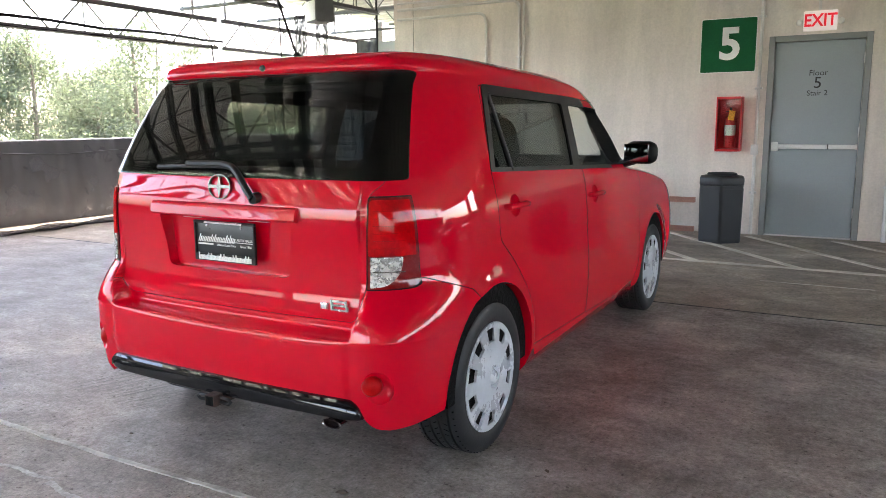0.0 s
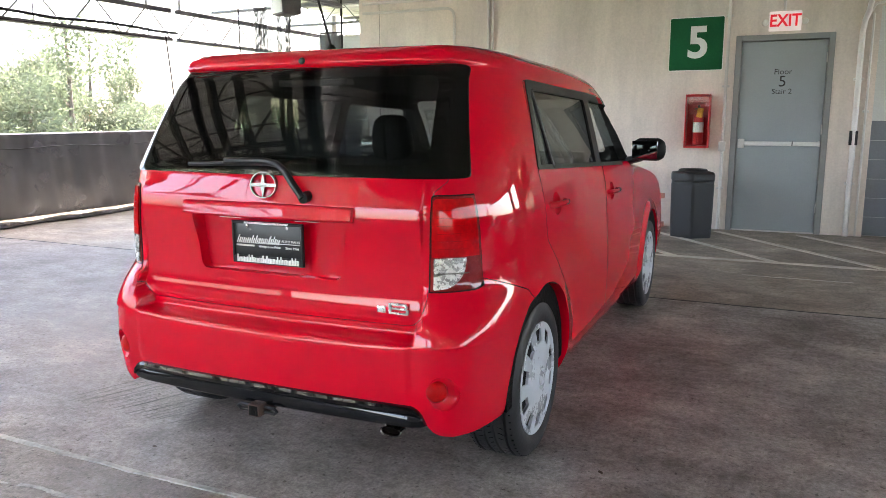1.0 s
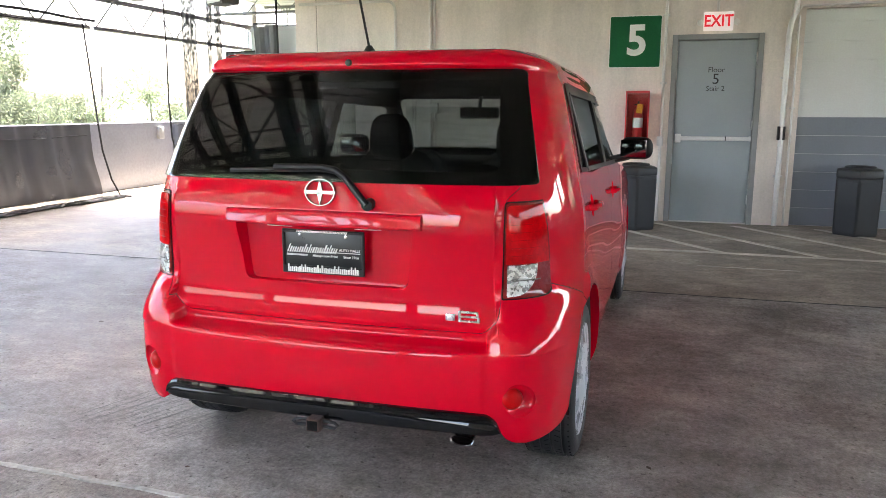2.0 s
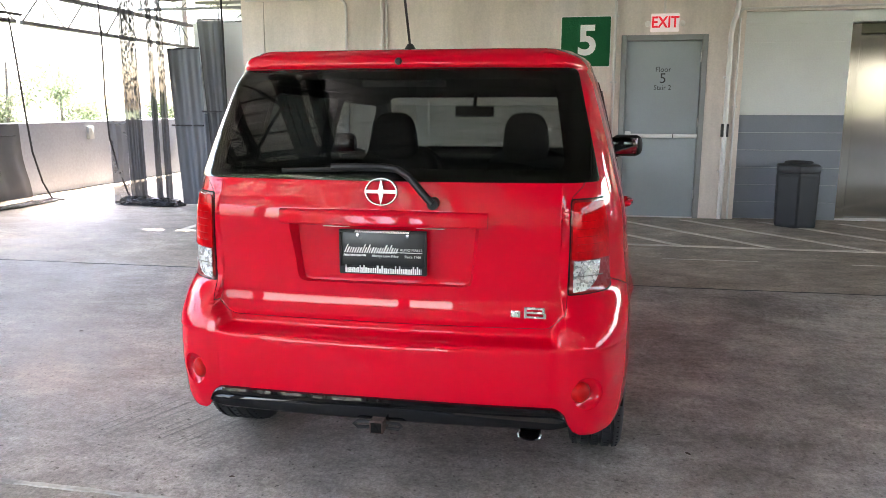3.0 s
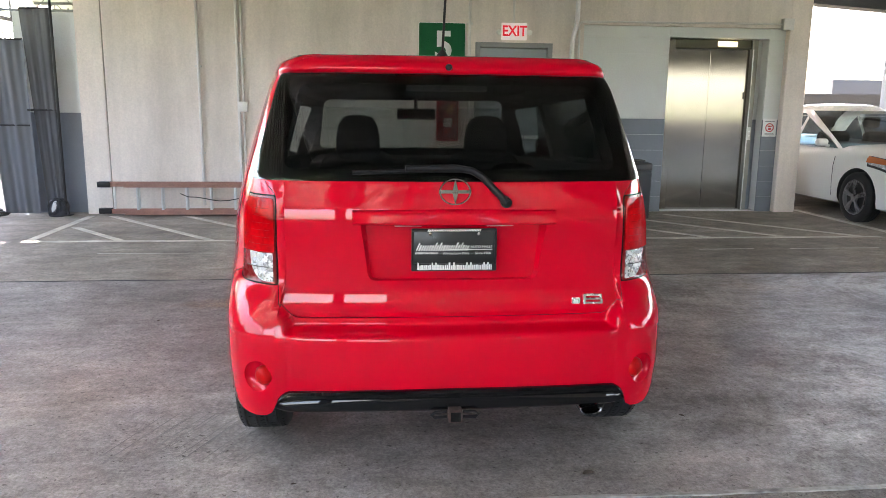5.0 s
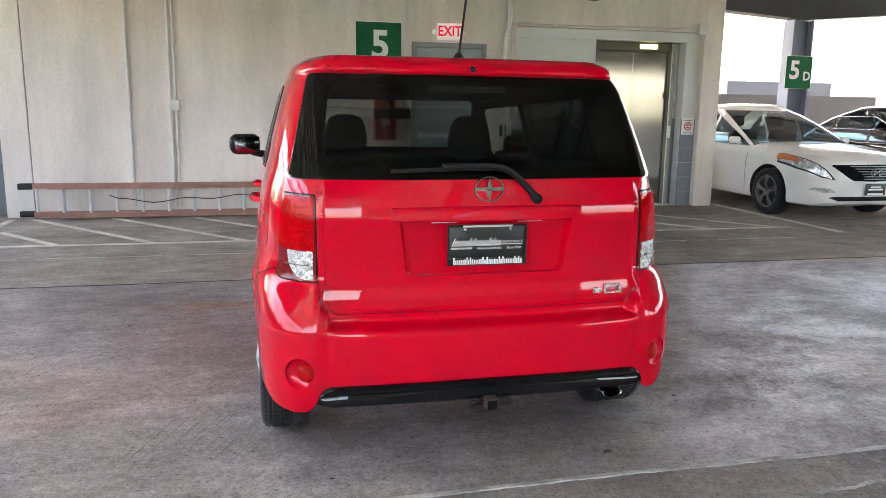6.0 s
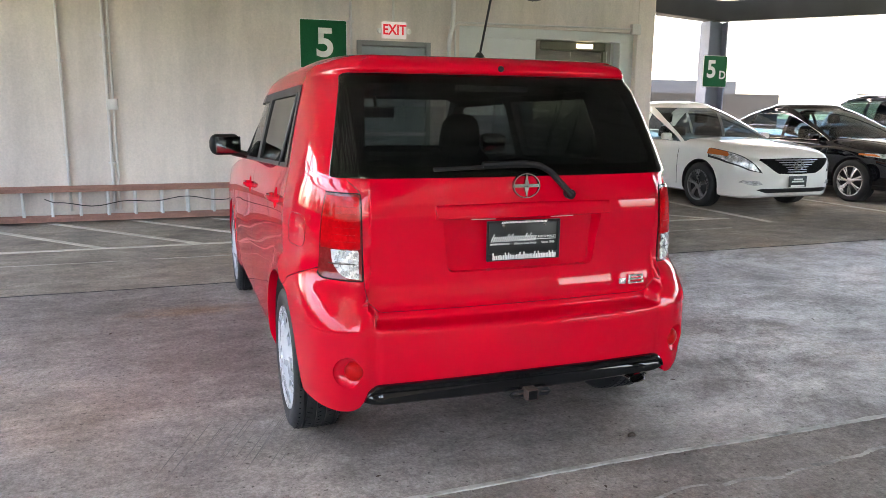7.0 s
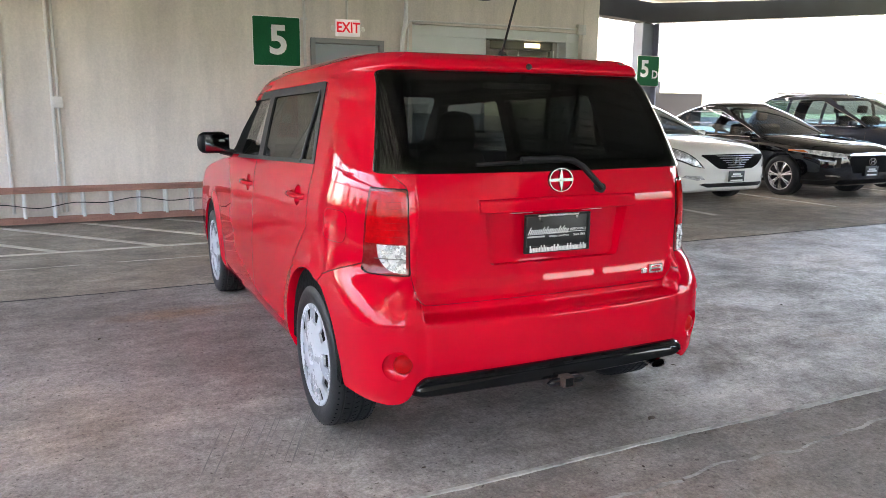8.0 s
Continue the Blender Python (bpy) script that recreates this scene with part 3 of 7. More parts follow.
# block infill of the lift recess, course by course
wall_lift = setting("wall_lift", boxed(0.37, 1.60, 9.66, 9.9, 0, 2.53), M["block_light"], "painted block wall round the lift door")
setting("wall_lift_side", boxed(3.02, 3.25, 9.66, 9.9, 0, 2.53), M["block_light"], "painted block wall beside the lift door")
setting("wall_lift_head", boxed(1.60, 3.02, 9.64, 9.9, 2.395, 2.53), M["block_light"], "light grey painted head above the lift door")
setting("wall_stair", boxed(0.37, 3.25, 9.9, 10.16, 0, 3.9), M["block_light"], "painted block wall behind the lift")
COURSE = 0.2165
for x0, x1, parent_wall in ((0.372, 1.598, wall_lift), (3.022, 3.248, bpy.data.objects["wall_lift_side"])):
    for k in range(12):
        z0, z1 = k * COURSE + 0.0009, min(2.528, (k + 1) * COURSE - 0.0009)
        if z1 - z0 < 0.02:
            continue
        mat = M["block_dark"] if z1 < 1.32 else M["block_light"]
        z0 = max(z0, 0.004)
        x = x0 - (0.2 if k % 2 else 0.0)
        while x < x1 - 0.01:
            a, c = max(x0, x), min(x1, x + 0.4)
            if c - a > 0.002:
                part("block", boxed(a + 0.0001, c - 0.0001, 9.64, 9.662, z0 + 0.0012, z1 - 0.0012), mat, parent_wall, flat=True)
            x += 0.4

# the lower two-tone wall beyond the corner, and the parapets
setting("wall_west", boxed(-6.95, -6.145, 9.72, 9.94, 1.30, 2.55), M["block_light"], "light grey painted upper part of a low wall")
setting("wall_west_base", boxed(-6.95, -6.145, 9.718, 9.942, 0, 1.298), M["block_dark"], "slate grey painted lower part of a low wall")
# the closed stair tower behind the wall
setting("wall_tower_west", boxed(-6.14, -5.9, 9.95, 20, 0, 3.9), M["beige"], "beige side wall of the stair tower")
setting("wall_tower_back", boxed(-5.9, 3.55, 19.8, 20, 0, 3.9), M["beige"], "beige back wall of the stair tower")
setting("wall_tower_east", boxed(3.25, 3.55, 10.2, 19.8, 0, 3.9), M["beige"], "beige side wall of the stair tower")
setting("tower_roof", boxed(-6.14, 3.56, 9.55, 20, 3.91, 4.1), M["parapet"], "flat concrete roof of the stair tower", "roof")
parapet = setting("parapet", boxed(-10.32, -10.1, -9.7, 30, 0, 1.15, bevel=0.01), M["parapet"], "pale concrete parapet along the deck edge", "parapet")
# out-of-view wall, added so the red car's tail reflects less bright sky
setting("wall_south", boxed(-3.0, 4.8, -9.49, -9.25, 0, 3.6), M["beige"], "plain beige wall added out of view to darken reflections")
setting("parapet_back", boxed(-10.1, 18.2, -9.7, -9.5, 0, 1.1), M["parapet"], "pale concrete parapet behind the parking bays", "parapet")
setting("wall_far_north", boxed(-10.1, -6.15, 29.4, 29.6, 0, 3.6), M["beige"], "plain concrete wall closing the far end of the deck")
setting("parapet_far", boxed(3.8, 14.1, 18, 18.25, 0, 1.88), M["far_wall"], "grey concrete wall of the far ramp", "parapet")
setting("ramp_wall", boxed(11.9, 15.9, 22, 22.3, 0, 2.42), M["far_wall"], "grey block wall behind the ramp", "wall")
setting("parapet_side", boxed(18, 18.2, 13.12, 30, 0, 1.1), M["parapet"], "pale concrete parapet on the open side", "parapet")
# added end wall, its height set to block sky light from the east
setting("wall_east", boxed(18, 18.2, -9.5, 13.1, 0, 2.7), M["far_wall"], "plain dark end wall added to hold back sky light")

# ---- roofs ----
def sheet(x0, x1, y0, y1, zf, pitch=0.3, deep=0.05, thick=0.03):
    """Ribbed roof sheet; ribs run along x."""
    bm = bmesh.new()
    low, high = [], []
    y = y0
    while y < y1:
        for dy, dz in ((0, 0), (pitch * 0.35, 0), (pitch * 0.5, deep), (pitch * 0.85, deep)):
            if y + dy <= y1:
                low.append((y + dy, dz))
        y += pitch
    loops = []
    for x in (x0, x1):
        ring = [(x, yy, zf(x) + dz) for yy, dz in low] + [(x, yy, zf(x) + dz + thick) for yy, dz in low[::-1]]
        loops.append(ring)
    bridge(bm, loops)
    return bm


ROOF = 3.62
setting("roof_southwest", sheet(-9.93, -2.8, -9.4, -3.4, lambda x: ROOF), M["roof_bright"], "clear ribbed daylight roof over the back corner", "roof")
setting("roof_skylight", sheet(-9.93, -3.45, -3.6, 0.6, lambda x: ROOF + 0.1), M["roof_bright"], "clear ribbed daylight roof over the open bays", "roof")
setting("roof", sheet(-6.9, -3.45, 0.4, 9.54, lambda x: ROOF), M["roof_clear"], "milky ribbed daylight roof over the bays", "roof")
setting("roof_edge", sheet(-9.93, -6.7, 0.4, 9.54, lambda x: ROOF - 0.1), M["roof_edge"], "dimmed ribbed daylight roof along the deck edge", "roof")
setting("roof_south", sheet(-2.9, 3.56, -9.4, -3.4, lambda x: ROOF + 0.1), M["roof_south"], "milky ribbed daylight roof over the back bays", "roof")
setting("roof_middle", sheet(-3.6, 3.56, -3.65, 9.54, lambda x: ROOF + 0.2), M["roof_dim"], "dark ribbed roof over the parking deck", "roof")
setting("roof_west", sheet(-9.95, -6.15, 9.56, 29, lambda x: ROOF), M["roof_west"], "milky ribbed daylight roof beyond the wall", "roof")


def soffit(x):
    return curve(((3.5, 3.52), (7.7, 3.26), (16, 3.95), (24, 4.6)), x)


for a, b in ((3.56, 7.7), (7.7, 18.0)):
    setting("roof_east", sheet(a, b, -9.4, 13.1, lambda x: soffit(x) + 0.42), M["roof"], "ribbed roof over the parked cars, letting some daylight in", "roof")
# unseen roof behind the beam, added to keep sky light off the floor
setting("roof_north", sheet(3.7, 18.0, 13.5, 17.6, lambda x: soffit(x) + 0.55), M["roof"], "ribbed roof added behind the edge beam to cut sky light", "roof")
setting("roof_fascia", boxed(3.46, 3.56, -9.4, 13.1, 3.60, 4.02), M["beam"], "dark steel fascia between the two roofs", "beam")
bm = bmesh.new()
prism(bm, [(3.56, soffit(3.56)), (7.7, soffit(7.7)), (16, soffit(16)), (18.0, soffit(18.0)), (18.0, soffit(18.0) + 0.42), (16, soffit(16) + 0.42), (7.7, soffit(7.7) + 0.42), (3.56, soffit(3.56) + 0.42)], "y", 13.1, 13.45)
setting("roof_beam", bm, M["beam"], "deep grey steel edge beam of the roof", "beam")
setting("roof_beam_south", boxed(3.6, 18.0, -9.45, -9.2, 2.92, 4.6), M["beam"], "deep grey steel edge beam over the back parapet", "beam")
for y in (11.2, 8.6):
    bm = bmesh.new()
    prism(bm, [(3.57, soffit(3.57) + 0.3), (7.7, soffit(7.7) + 0.3), (16, soffit(16) + 0.3), (18.0, soffit(18.0) + 0.3), (18.0, soffit(18.0) + 0.41), (16, soffit(16) + 0.41), (7.7, soffit(7.7) + 0.41), (3.57, soffit(3.57) + 0.41)], "y", y, y + 0.12)
    setting("roof_purlin", bm, M["beam"], "grey steel purlin under the roof", "beam")


def truss(name, length, low, high, step, chord, web, label):
    """Open-web truss along local x from 0 to length."""
    t = thing(name, label, "truss", group="roof trusses")
    for z in (low, high):
        for s in (-1, 1):
            b = bmesh.new()
            box(b, 0, length, s * 0.012 + (0 if s > 0 else -chord), s * 0.012 + (chord if s > 0 else 0), z, z + 0.008)
            box(b, 0, length, s * 0.012, s * 0.018, z - (0 if z == low else chord), z + (chord if z == low else 0))
            part("chord", b, M["truss"], t, flat=True)
    n = max(2, int(length / step))
    d = length / n
    b = bmesh.new()
    for k in range(n):
        tube(b, [(k * d, 0, low), ((k + 0.5) * d, 0, high)], web, 6)
        tube(b, [((k + 0.5) * d, 0, high), ((k + 1) * d, 0, low)], web, 6)
        if k % 2 == 0:
            tube(b, [((k + 0.5) * d, 0, high), ((k + 0.5) * d, 0, low)], web * 0.8, 6)
    part("web", b, M["truss"], t)
    if high < 3.3:
        for k in range(int(length / 3) + 1):
            x = min(length - 0.1, 0.1 + 3 * k)
            b = bmesh.new()
            tube(b, [(x, 0, high), (x, 0, 3.63)], 0.02, 8)
            part("hanger", b, M["truss"], t)
    return t


edge = truss("roof_truss", 18.6, 2.56, 3.05, 0.95, 0.058, 0.014, "dark open-web steel truss along the roof edge")
edge.matrix_basis = pose(-9.5, -9.2, 0, 0, 0, 90)
edge2 = copy_thing(edge, pose(-9.5, 9.5, 0, 0, 0, 90))
for x in (-6.35, -2.4, 1.4):
    copy_thing(edge, pose(x, -9.2, 0.32, 0, 0, 90))
joist = truss("roof_joist", 12.8, 3.08, 3.5, 0.8, 0.045, 0.010, "dark open-web steel joist under the roof sheets")
joist.matrix_basis = pose(-9.45, 8.6, 0)
for k in range(1, 10):
    copy_thing(joist, pose(-9.45, 8.6 - 1.9 * k, 0))
girder = truss("roof_girder", 18.6, 3.1, 3.52, 1.2, 0.06, 0.013, "dark open-web girder under the roof sheets")
girder.matrix_basis = pose(-8.1, -9.2, 0, 0, 0, 90)
for x in (-5.25, -4.45, -3.5, -0.6, 2.9):
    copy_thing(girder, pose(x, -9.2, 0, 0, 0, 90))
setting("roof_beam_west", boxed(-3.83, -3.74, -9.2, 9.5, 3.36, 3.56, bevel=0.004, segs=1), M["truss"], "dark steel beam under the milky roof", "beam")
purlins = thing("roof_purlins", "thin dark steel purlins under the milky roof sheets", "purlin")
for k in range(12):
    part("purlin", boxed(-6.85, -3.5, 0.75 + 0.6 * k, 0.775 + 0.6 * k, 3.565, 3.61), M["truss"], purlins, flat=True)
brace = thing("roof_bracing", "thin dark diagonal rods under the roof sheets", "bracing")
for k in range(5):
    y = -9.0 + 3.6 * k
    for x0, x1 in ((-9.3, -6.6), (-6.6, -3.9)):
        for a, c in ((y, y + 3.6), (y + 3.6, y)):
            b = bmesh.new()
            tube(b, [(x0, a, 3.54), (x1, c, 3.54)], 0.022, 6)
            part("rod", b, M["truss"], brace)
short = truss("roof_joist", 3.3, 3.08, 3.5, 0.8, 0.045, 0.010, "dark open-web steel joist beyond the wall")
short.matrix_basis = pose(-9.45, 10.3, 0)
for k in range(1, 7):
    copy_thing(short, pose(-9.45, 10.3 + 2.1 * k, 0))

# white steel posts under the roof edge
def post(x, y, h, w, mat, label):
    t = thing("roof_post", label, "post", pose(x, y, 0), group="roof posts")
    b = boxed(-w / 2, w / 2, -w / 2, -w / 2 + 0.014, 0.02, h)
    box(b, -w / 2, w / 2, w / 2 - 0.014, w / 2, 0.02, h)
    box(b, -0.006, 0.006, -w / 2 + 0.014, w / 2 - 0.014, 0.02, h)
    part("shaft", b, mat, t, flat=True)
    part("base_plate", boxed(-w / 2 - 0.05, w / 2 + 0.05, -w / 2 - 0.05, w / 2 + 0.05, 0, 0.02), mat, t, flat=True)
    return t


for y in (14.6, 17.5, 21.0, 25.0):
    post(-9.85, y, 3.6, 0.2, M["white_plastic"], "white steel post at the deck edge")
for x in (-9.8, -4.5, 7.7, 14.0):
    post(x, -9.2, 3.7, 0.3, M["beam"], "grey steel post at the back of the bays")
for y in (-7.0, -1.0, 5.0, 11.0):
    post(17.7, y, 4.4, 0.3, M["beam"], "grey steel post on the open side")

# ---- floor joints and markings ----
def strip(name, outline, z, mat, label, category, thick=0.004):
    b = bmesh.new()
    prism(b, outline, "z", z, z + thick)
    return setting(name, b, mat, label, category)


def wavy(x0, x1, y, w, amp, n=60, seed=0):
    rnd = random.Random(seed)
    up, down = [], []
    for k in range(n + 1):
        x = x0 + (x1 - x0) * k / n
        d = amp * (noise.noise((x * 0.9, seed, 0)) + 0.5 * noise.noise((x * 5, seed, 2)))
        g = w * (0.6 + 0.5 * rnd.random() + 0.5 * abs(noise.noise((x * 3.1, seed, 9))))
        up.append((x, y + d + g / 2))
        down.append((x, y + d - g / 2))
    return up + down[::-1]


strip("floor_joint", wavy(-10, 15, 1.905, 0.024, 0.014, 900, 3), 0.0005, M["joint"], "pale raised sealant joint across the deck", "joint", 0.006)
strip("floor_crack", wavy(-9, 14, 5.61, 0.015, 0.02, 200, 5), 0.0005, M["crack"], "dark joint line across the deck", "joint", 0.003)
strip("floor_line", wavy(-6.08, 3.4, 7.47, 0.085, 0.008, 80, 8), 0.0006, M["line"], "worn white painted line along the no-parking area", "floor marking")
strip("floor_line", [(-6.08, 7.5), (-5.99, 7.5), (-5.99, 9.36), (-6.08, 9.36)], 0.0006, M["line"], "worn white painted edge line", "floor marking")
for k in range(10):
    x = -5.15 + 0.92 * k
    a, c = 1.0, 0.0
    if k == 0:
        c = 0.5
    up = 9.33 - 1.86 * c
    run = 0.87 * (up - 7.5)
    strip("floor_hatch", [(x - run, up), (x - run + 0.1, up), (x + 0.1, 7.5), (x, 7.5)], 0.0004, M["line"], "worn white diagonal hatch line", "floor marking")
for x0, x1 in ((-5.1, -4.0), (-3.7, -2.9), (-0.75, 0.1), (0.9, 1.5), (1.9, 2.9)):
    strip("floor_scratch", wavy(x0, x1, 6.78, 0.014, 0.015, 30, int(x0 * 10)), 0.0004, M["line"], "thin broken white line on the deck", "floor marking", 0.002)

# mended hairline crack beside the joint, tyre scuffs, leaf scraps
M["mend"] = material("pale_crack_mortar", (0.36, 0.35, 0.325), 0.85, var=0.5, big=5, fine=60, bump=0.003)
M["scuff"] = material("dark_tyre_scuff", (0.20, 0.19, 0.18), 0.8, var=0.3, big=6, fine=60, bump=0.002)
M["scrap"] = material("dry_leaf_scrap", (0.07, 0.05, 0.035), 0.8, var=0.4, big=40, bump=0)
x = -3.3
for k in range(14):
    rnd = random.Random(60 + k)
    l = rnd.uniform(0.12, 0.5)
    strip("floor_mend", wavy(x, x + l, 1.615 + 0.03 * rnd.uniform(-1, 1), rnd.uniform(0.010, 0.026), 0.09, int(l * 90), 11), 0.0004, M["mend"], "pale ragged mended crack across the deck", "joint", 0.0012)
    x += l + rnd.uniform(-0.02, 0.06)
for k in range(26):
    rnd = random.Random(100 + k)
    x, y = -3.62 + 0.03 * k + 0.02 * rnd.random(), 2.30 + 0.12 * rnd.random()
    l, w = 0.25 + 0.4 * rnd.random(), 0.0012 + 0.0014 * rnd.random()
    ang = radians(68 + 3 * rnd.random() - 0.35 * k)
    d, nrm = Vector((math.cos(ang), math.sin(ang))) * l, Vector((-math.sin(ang), math.cos(ang))) * w
    a = Vector((x, y))
    strip("tyre_scuff", [tuple(a - nrm), tuple(a + d * 0.5 - nrm * 1.4), tuple(a + d), tuple(a + d * 0.5 + nrm), tuple(a + nrm * 0.5)][:5], 0.0003, M["scuff"], "thin dark tyre scuff on the deck", "floor marking", 0.0006)
for x, y, s, a in ((-1.653, 2.103, 0.05, 20), (-2.005, 1.747, 0.02, 70), (-2.80, 2.10, 0.022, 10), (-1.05, 2.62, 0.03, 130), (-3.9, 4.4, 0.03, 60), (0.6, 3.3, 0.025, 100), (-4.6, 3.7, 0.035, 15)):
    t = thing("dry_leaf", "small dry leaf scrap lying on the concrete deck", "leaf", pose(x, y, 0.001, 0, 0, a), "leaf scraps")
    b = bmesh.new()
    rings = []
    for k in range(9):
        f = k / 8
        w = s * 0.30 * math.sin(math.pi * min(0.97, max(0.03, f))) ** 0.8
        z = 0.010 * s / 0.05 * math.sin(math.pi * f)
        rings.append([((f - 0.5) * s, -w, 0.25 * w + 0.001), ((f - 0.5) * s, 0, z + 0.002), ((f - 0.5) * s, w, 0.3 * w + 0.001), ((f - 0.5) * s, 0, z)])
    bridge(b, rings)
    part("blade", b, M["scrap"], t)

# ---- the red car ----
# local axes: x to its right, y forward from the rearmost bumper, z up
GLASS_STEPS = [0.025 * k for k in range(15)]
REAR_MID = ((0.20, 0.15), (0.26, 0.075), (0.31, 0.04), (0.39, 0.012), (0.45, 0.0), (0.56, 0.0), (0.584, 0.003), (0.592, 0.008), (0.598, 0.016), (0.609, 0.086), (0.616, 0.094), (0.64, 0.094), (0.655, 0.086), (0.69, 0.0865), (0.725, 0.0920), (0.745, 0.0945), (0.85, 0.0935), (0.98, 0.0790), (1.00, 0.0775), (1.02, 0.0790), (1.045, 0.0822), (1.07, 0.0870), (1.10, 0.0925), (1.13, 0.0980), *((1.15 + d, 0.102 + 0.55 * d + 0.38 * d * d) for d in GLASS_STEPS), (1.5385, 0.372), (1.547, 0.354), (1.575, 0.358), (1.59, 0.372), (1.60, 0.395))
REAR_END = ((0.20, 0.16), (0.26, 0.09), (0.31, 0.06), (0.39, 0.045), (0.45, 0.035), (0.56, 0.036), (0.62, 0.046), (0.70, 0.075), (0.785, 0.118), (0.95, 0.122), (1.05, 0.13), *((1.15 + d, 0.148 + 0.565 * d + 0.37 * d * d) for d in GLASS_STEPS), (1.5385, 0.418), (1.547, 0.394), (1.575, 0.396), (1.59, 0.405), (1.60, 0.425))
HALF = ((0.20, 0.80), (0.27, 0.85), (0.34, 0.872), (0.5, 0.882), (0.62, 0.882), (0.75, 0.874), (0.9, 0.866), (1.0, 0.856), (1.08, 0.84), *((1.15 + d, 0.822 - 0.225 * d - 0.07 * d * d) for d in GLASS_STEPS), (1.545, 0.715), (1.575, 0.702), (1.59, 0.688), (1.60, 0.668))
NOSE = ((0.2, 4.02), (0.33, 4.18), (0.5, 4.24), (0.7, 4.22), (0.83, 4.14), (0.90, 4.0), (0.96, 3.75), (1.02, 3.4), (1.06, 3.12), (1.12, 3.02), (1.3, 2.89), (1.5, 2.72), (1.56, 2.62), (1.60, 2.42))
AXLES, ARCH = (0.675, 3.33), 0.372


def drop(v):
    """How far the roof falls towards the front."""
    return 0.02 * smooth(0.6, 1.7, v) + 0.06 * smooth(1.5, 2.8, v)


def quad(a, b, c, t):
    return tuple((1 - t) ** 2 * p + 2 * t * (1 - t) * q + t * t * r for p, q, r in zip(a, b, c))


def half_plan(z, inner=False):
    """The car's outline at height z on its right half, from the rear's middle to the nose's middle."""
    w, nose = soft(HALF, z), soft(NOSE, z)
    if inner:
        mid = end = curve(((0.2, 0.2), (0.55, 0.15), (1.1, 0.145), (1.25, 0.235), (1.56, 0.47)), z)
        w, nose = w - 0.055, nose - 0.08
    else:
        mid, end = soft(REAR_MID, z), soft(REAR_END, z)
    step = smooth(0.585, 0.60, z) * (1 - smooth(1.05, 1.16, z))
    xe_lo, xe_hi = 0.66, min(0.62, w - 0.12)
    up0, up1 = 0.60, 0.80
    pts = []
    k_hi = smooth(up0, up1, z)
    xe = xe_lo + (xe_hi - xe_lo) * k_hi
    n = 26
    edge0 = 0.592 + 0.042 * smooth(0.635, 0.70, z)
    for i in range(n):
        x = 0.56 * i / 11 if i < 11 else 0.56 + (xe - 0.56) * (i - 11) / 15
        bow = (x / xe) ** 2
        ledge = smooth(edge0, edge0 + 0.03, x)
        base = mid + bow * ((end - mid) * (1 - step) + 0.03 * step)
        pts.append((x, base + (end - base) * ledge))
    turn_in = 2 * max(0.0, end - mid) / xe_hi * (1 - step) * smooth(0.9, 1.1, z)
    turn_low = 2 * max(0.0, end - mid) / xe_lo * (1 - step) * (1 - smooth(0.9, 1.1, z))
    lo = (xe_lo, end), (xe_lo + 0.165, end + 0.165 * turn_low), (w - 0.001, end + 0.185), (w, end + 0.5)
    hi = (xe_hi, end), (xe_hi + 0.13 * (w - xe_hi) / 0.246, end + 0.002 + turn_in * 0.13 * (w - xe_hi) / 0.246), (w - 0.003, end + 0.2), (w, end + 0.55)
    n = 16
    for i in range(n):
        t = i / n
        a, b = cubic(*lo, t), cubic(*hi, t)
        v = a[1] + (b[1] - a[1]) * 0.5
        k = smooth(up0, up1 + 0.02, z - 0.22 * (v - 0.16)) if not inner else k_hi
        pts.append((a[0] + (b[0] - a[0]) * k, a[1] + (b[1] - a[1]) * k))
    v0a, v0b = end + 0.5, end + 0.55
    rf = min(0.5, 0.30 + 0.25 * smooth(0.9, 1.1, z))
    v1 = nose - rf
    n = 64
    for i in range(n):
        t = i / n
        a = (w, v0a + (v1 - v0a) * t)
        b0 = v0b + (v1 - v0b) * t
        b = (w, b0)
        v = (a[1] + b[1]) / 2
        k = smooth(up0, up1 + 0.02, z - 0.22 * (min(v, 0.55) - 0.16)) if not inner else k_hi
        x, v = a[0] + (b[0] - a[0]) * k, a[1] + (b[1] - a[1]) * k
        x -= 0.03 * smooth(2.4, 4.2, v)
        if not inner:
            for c in AXLES:
                d = math.hypot(v - c, z - 0.335)
                x += 0.014 * (1 - smooth(ARCH + 0.01, ARCH + 0.09, d))
        pts.append((x, v))
    xs = pts[-1][0]
    n = 14
    for i in range(n + 1):
        pts.append(quad((xs, v1), (xs - 0.02, nose - 0.09), (xs - 0.36, nose - 0.03), i / n))
    for i in range(1, 7):
        t = i / 6
        pts.append(((xs - 0.36) * (1 - t), nose - 0.03 * (1 - t) ** 2))
    return pts


def cubic(a, b, c, d, t):
    s = 1 - t
    return tuple(s**3 * p + 3 * s * s * t * q + 3 * s * t * t * r + t**3 * u for p, q, r, u in zip(a, b, c, d))


def lift(p, z):
    x, v = p
    return (x, v, z - smooth(1.05, 1.6, z) * drop(v))


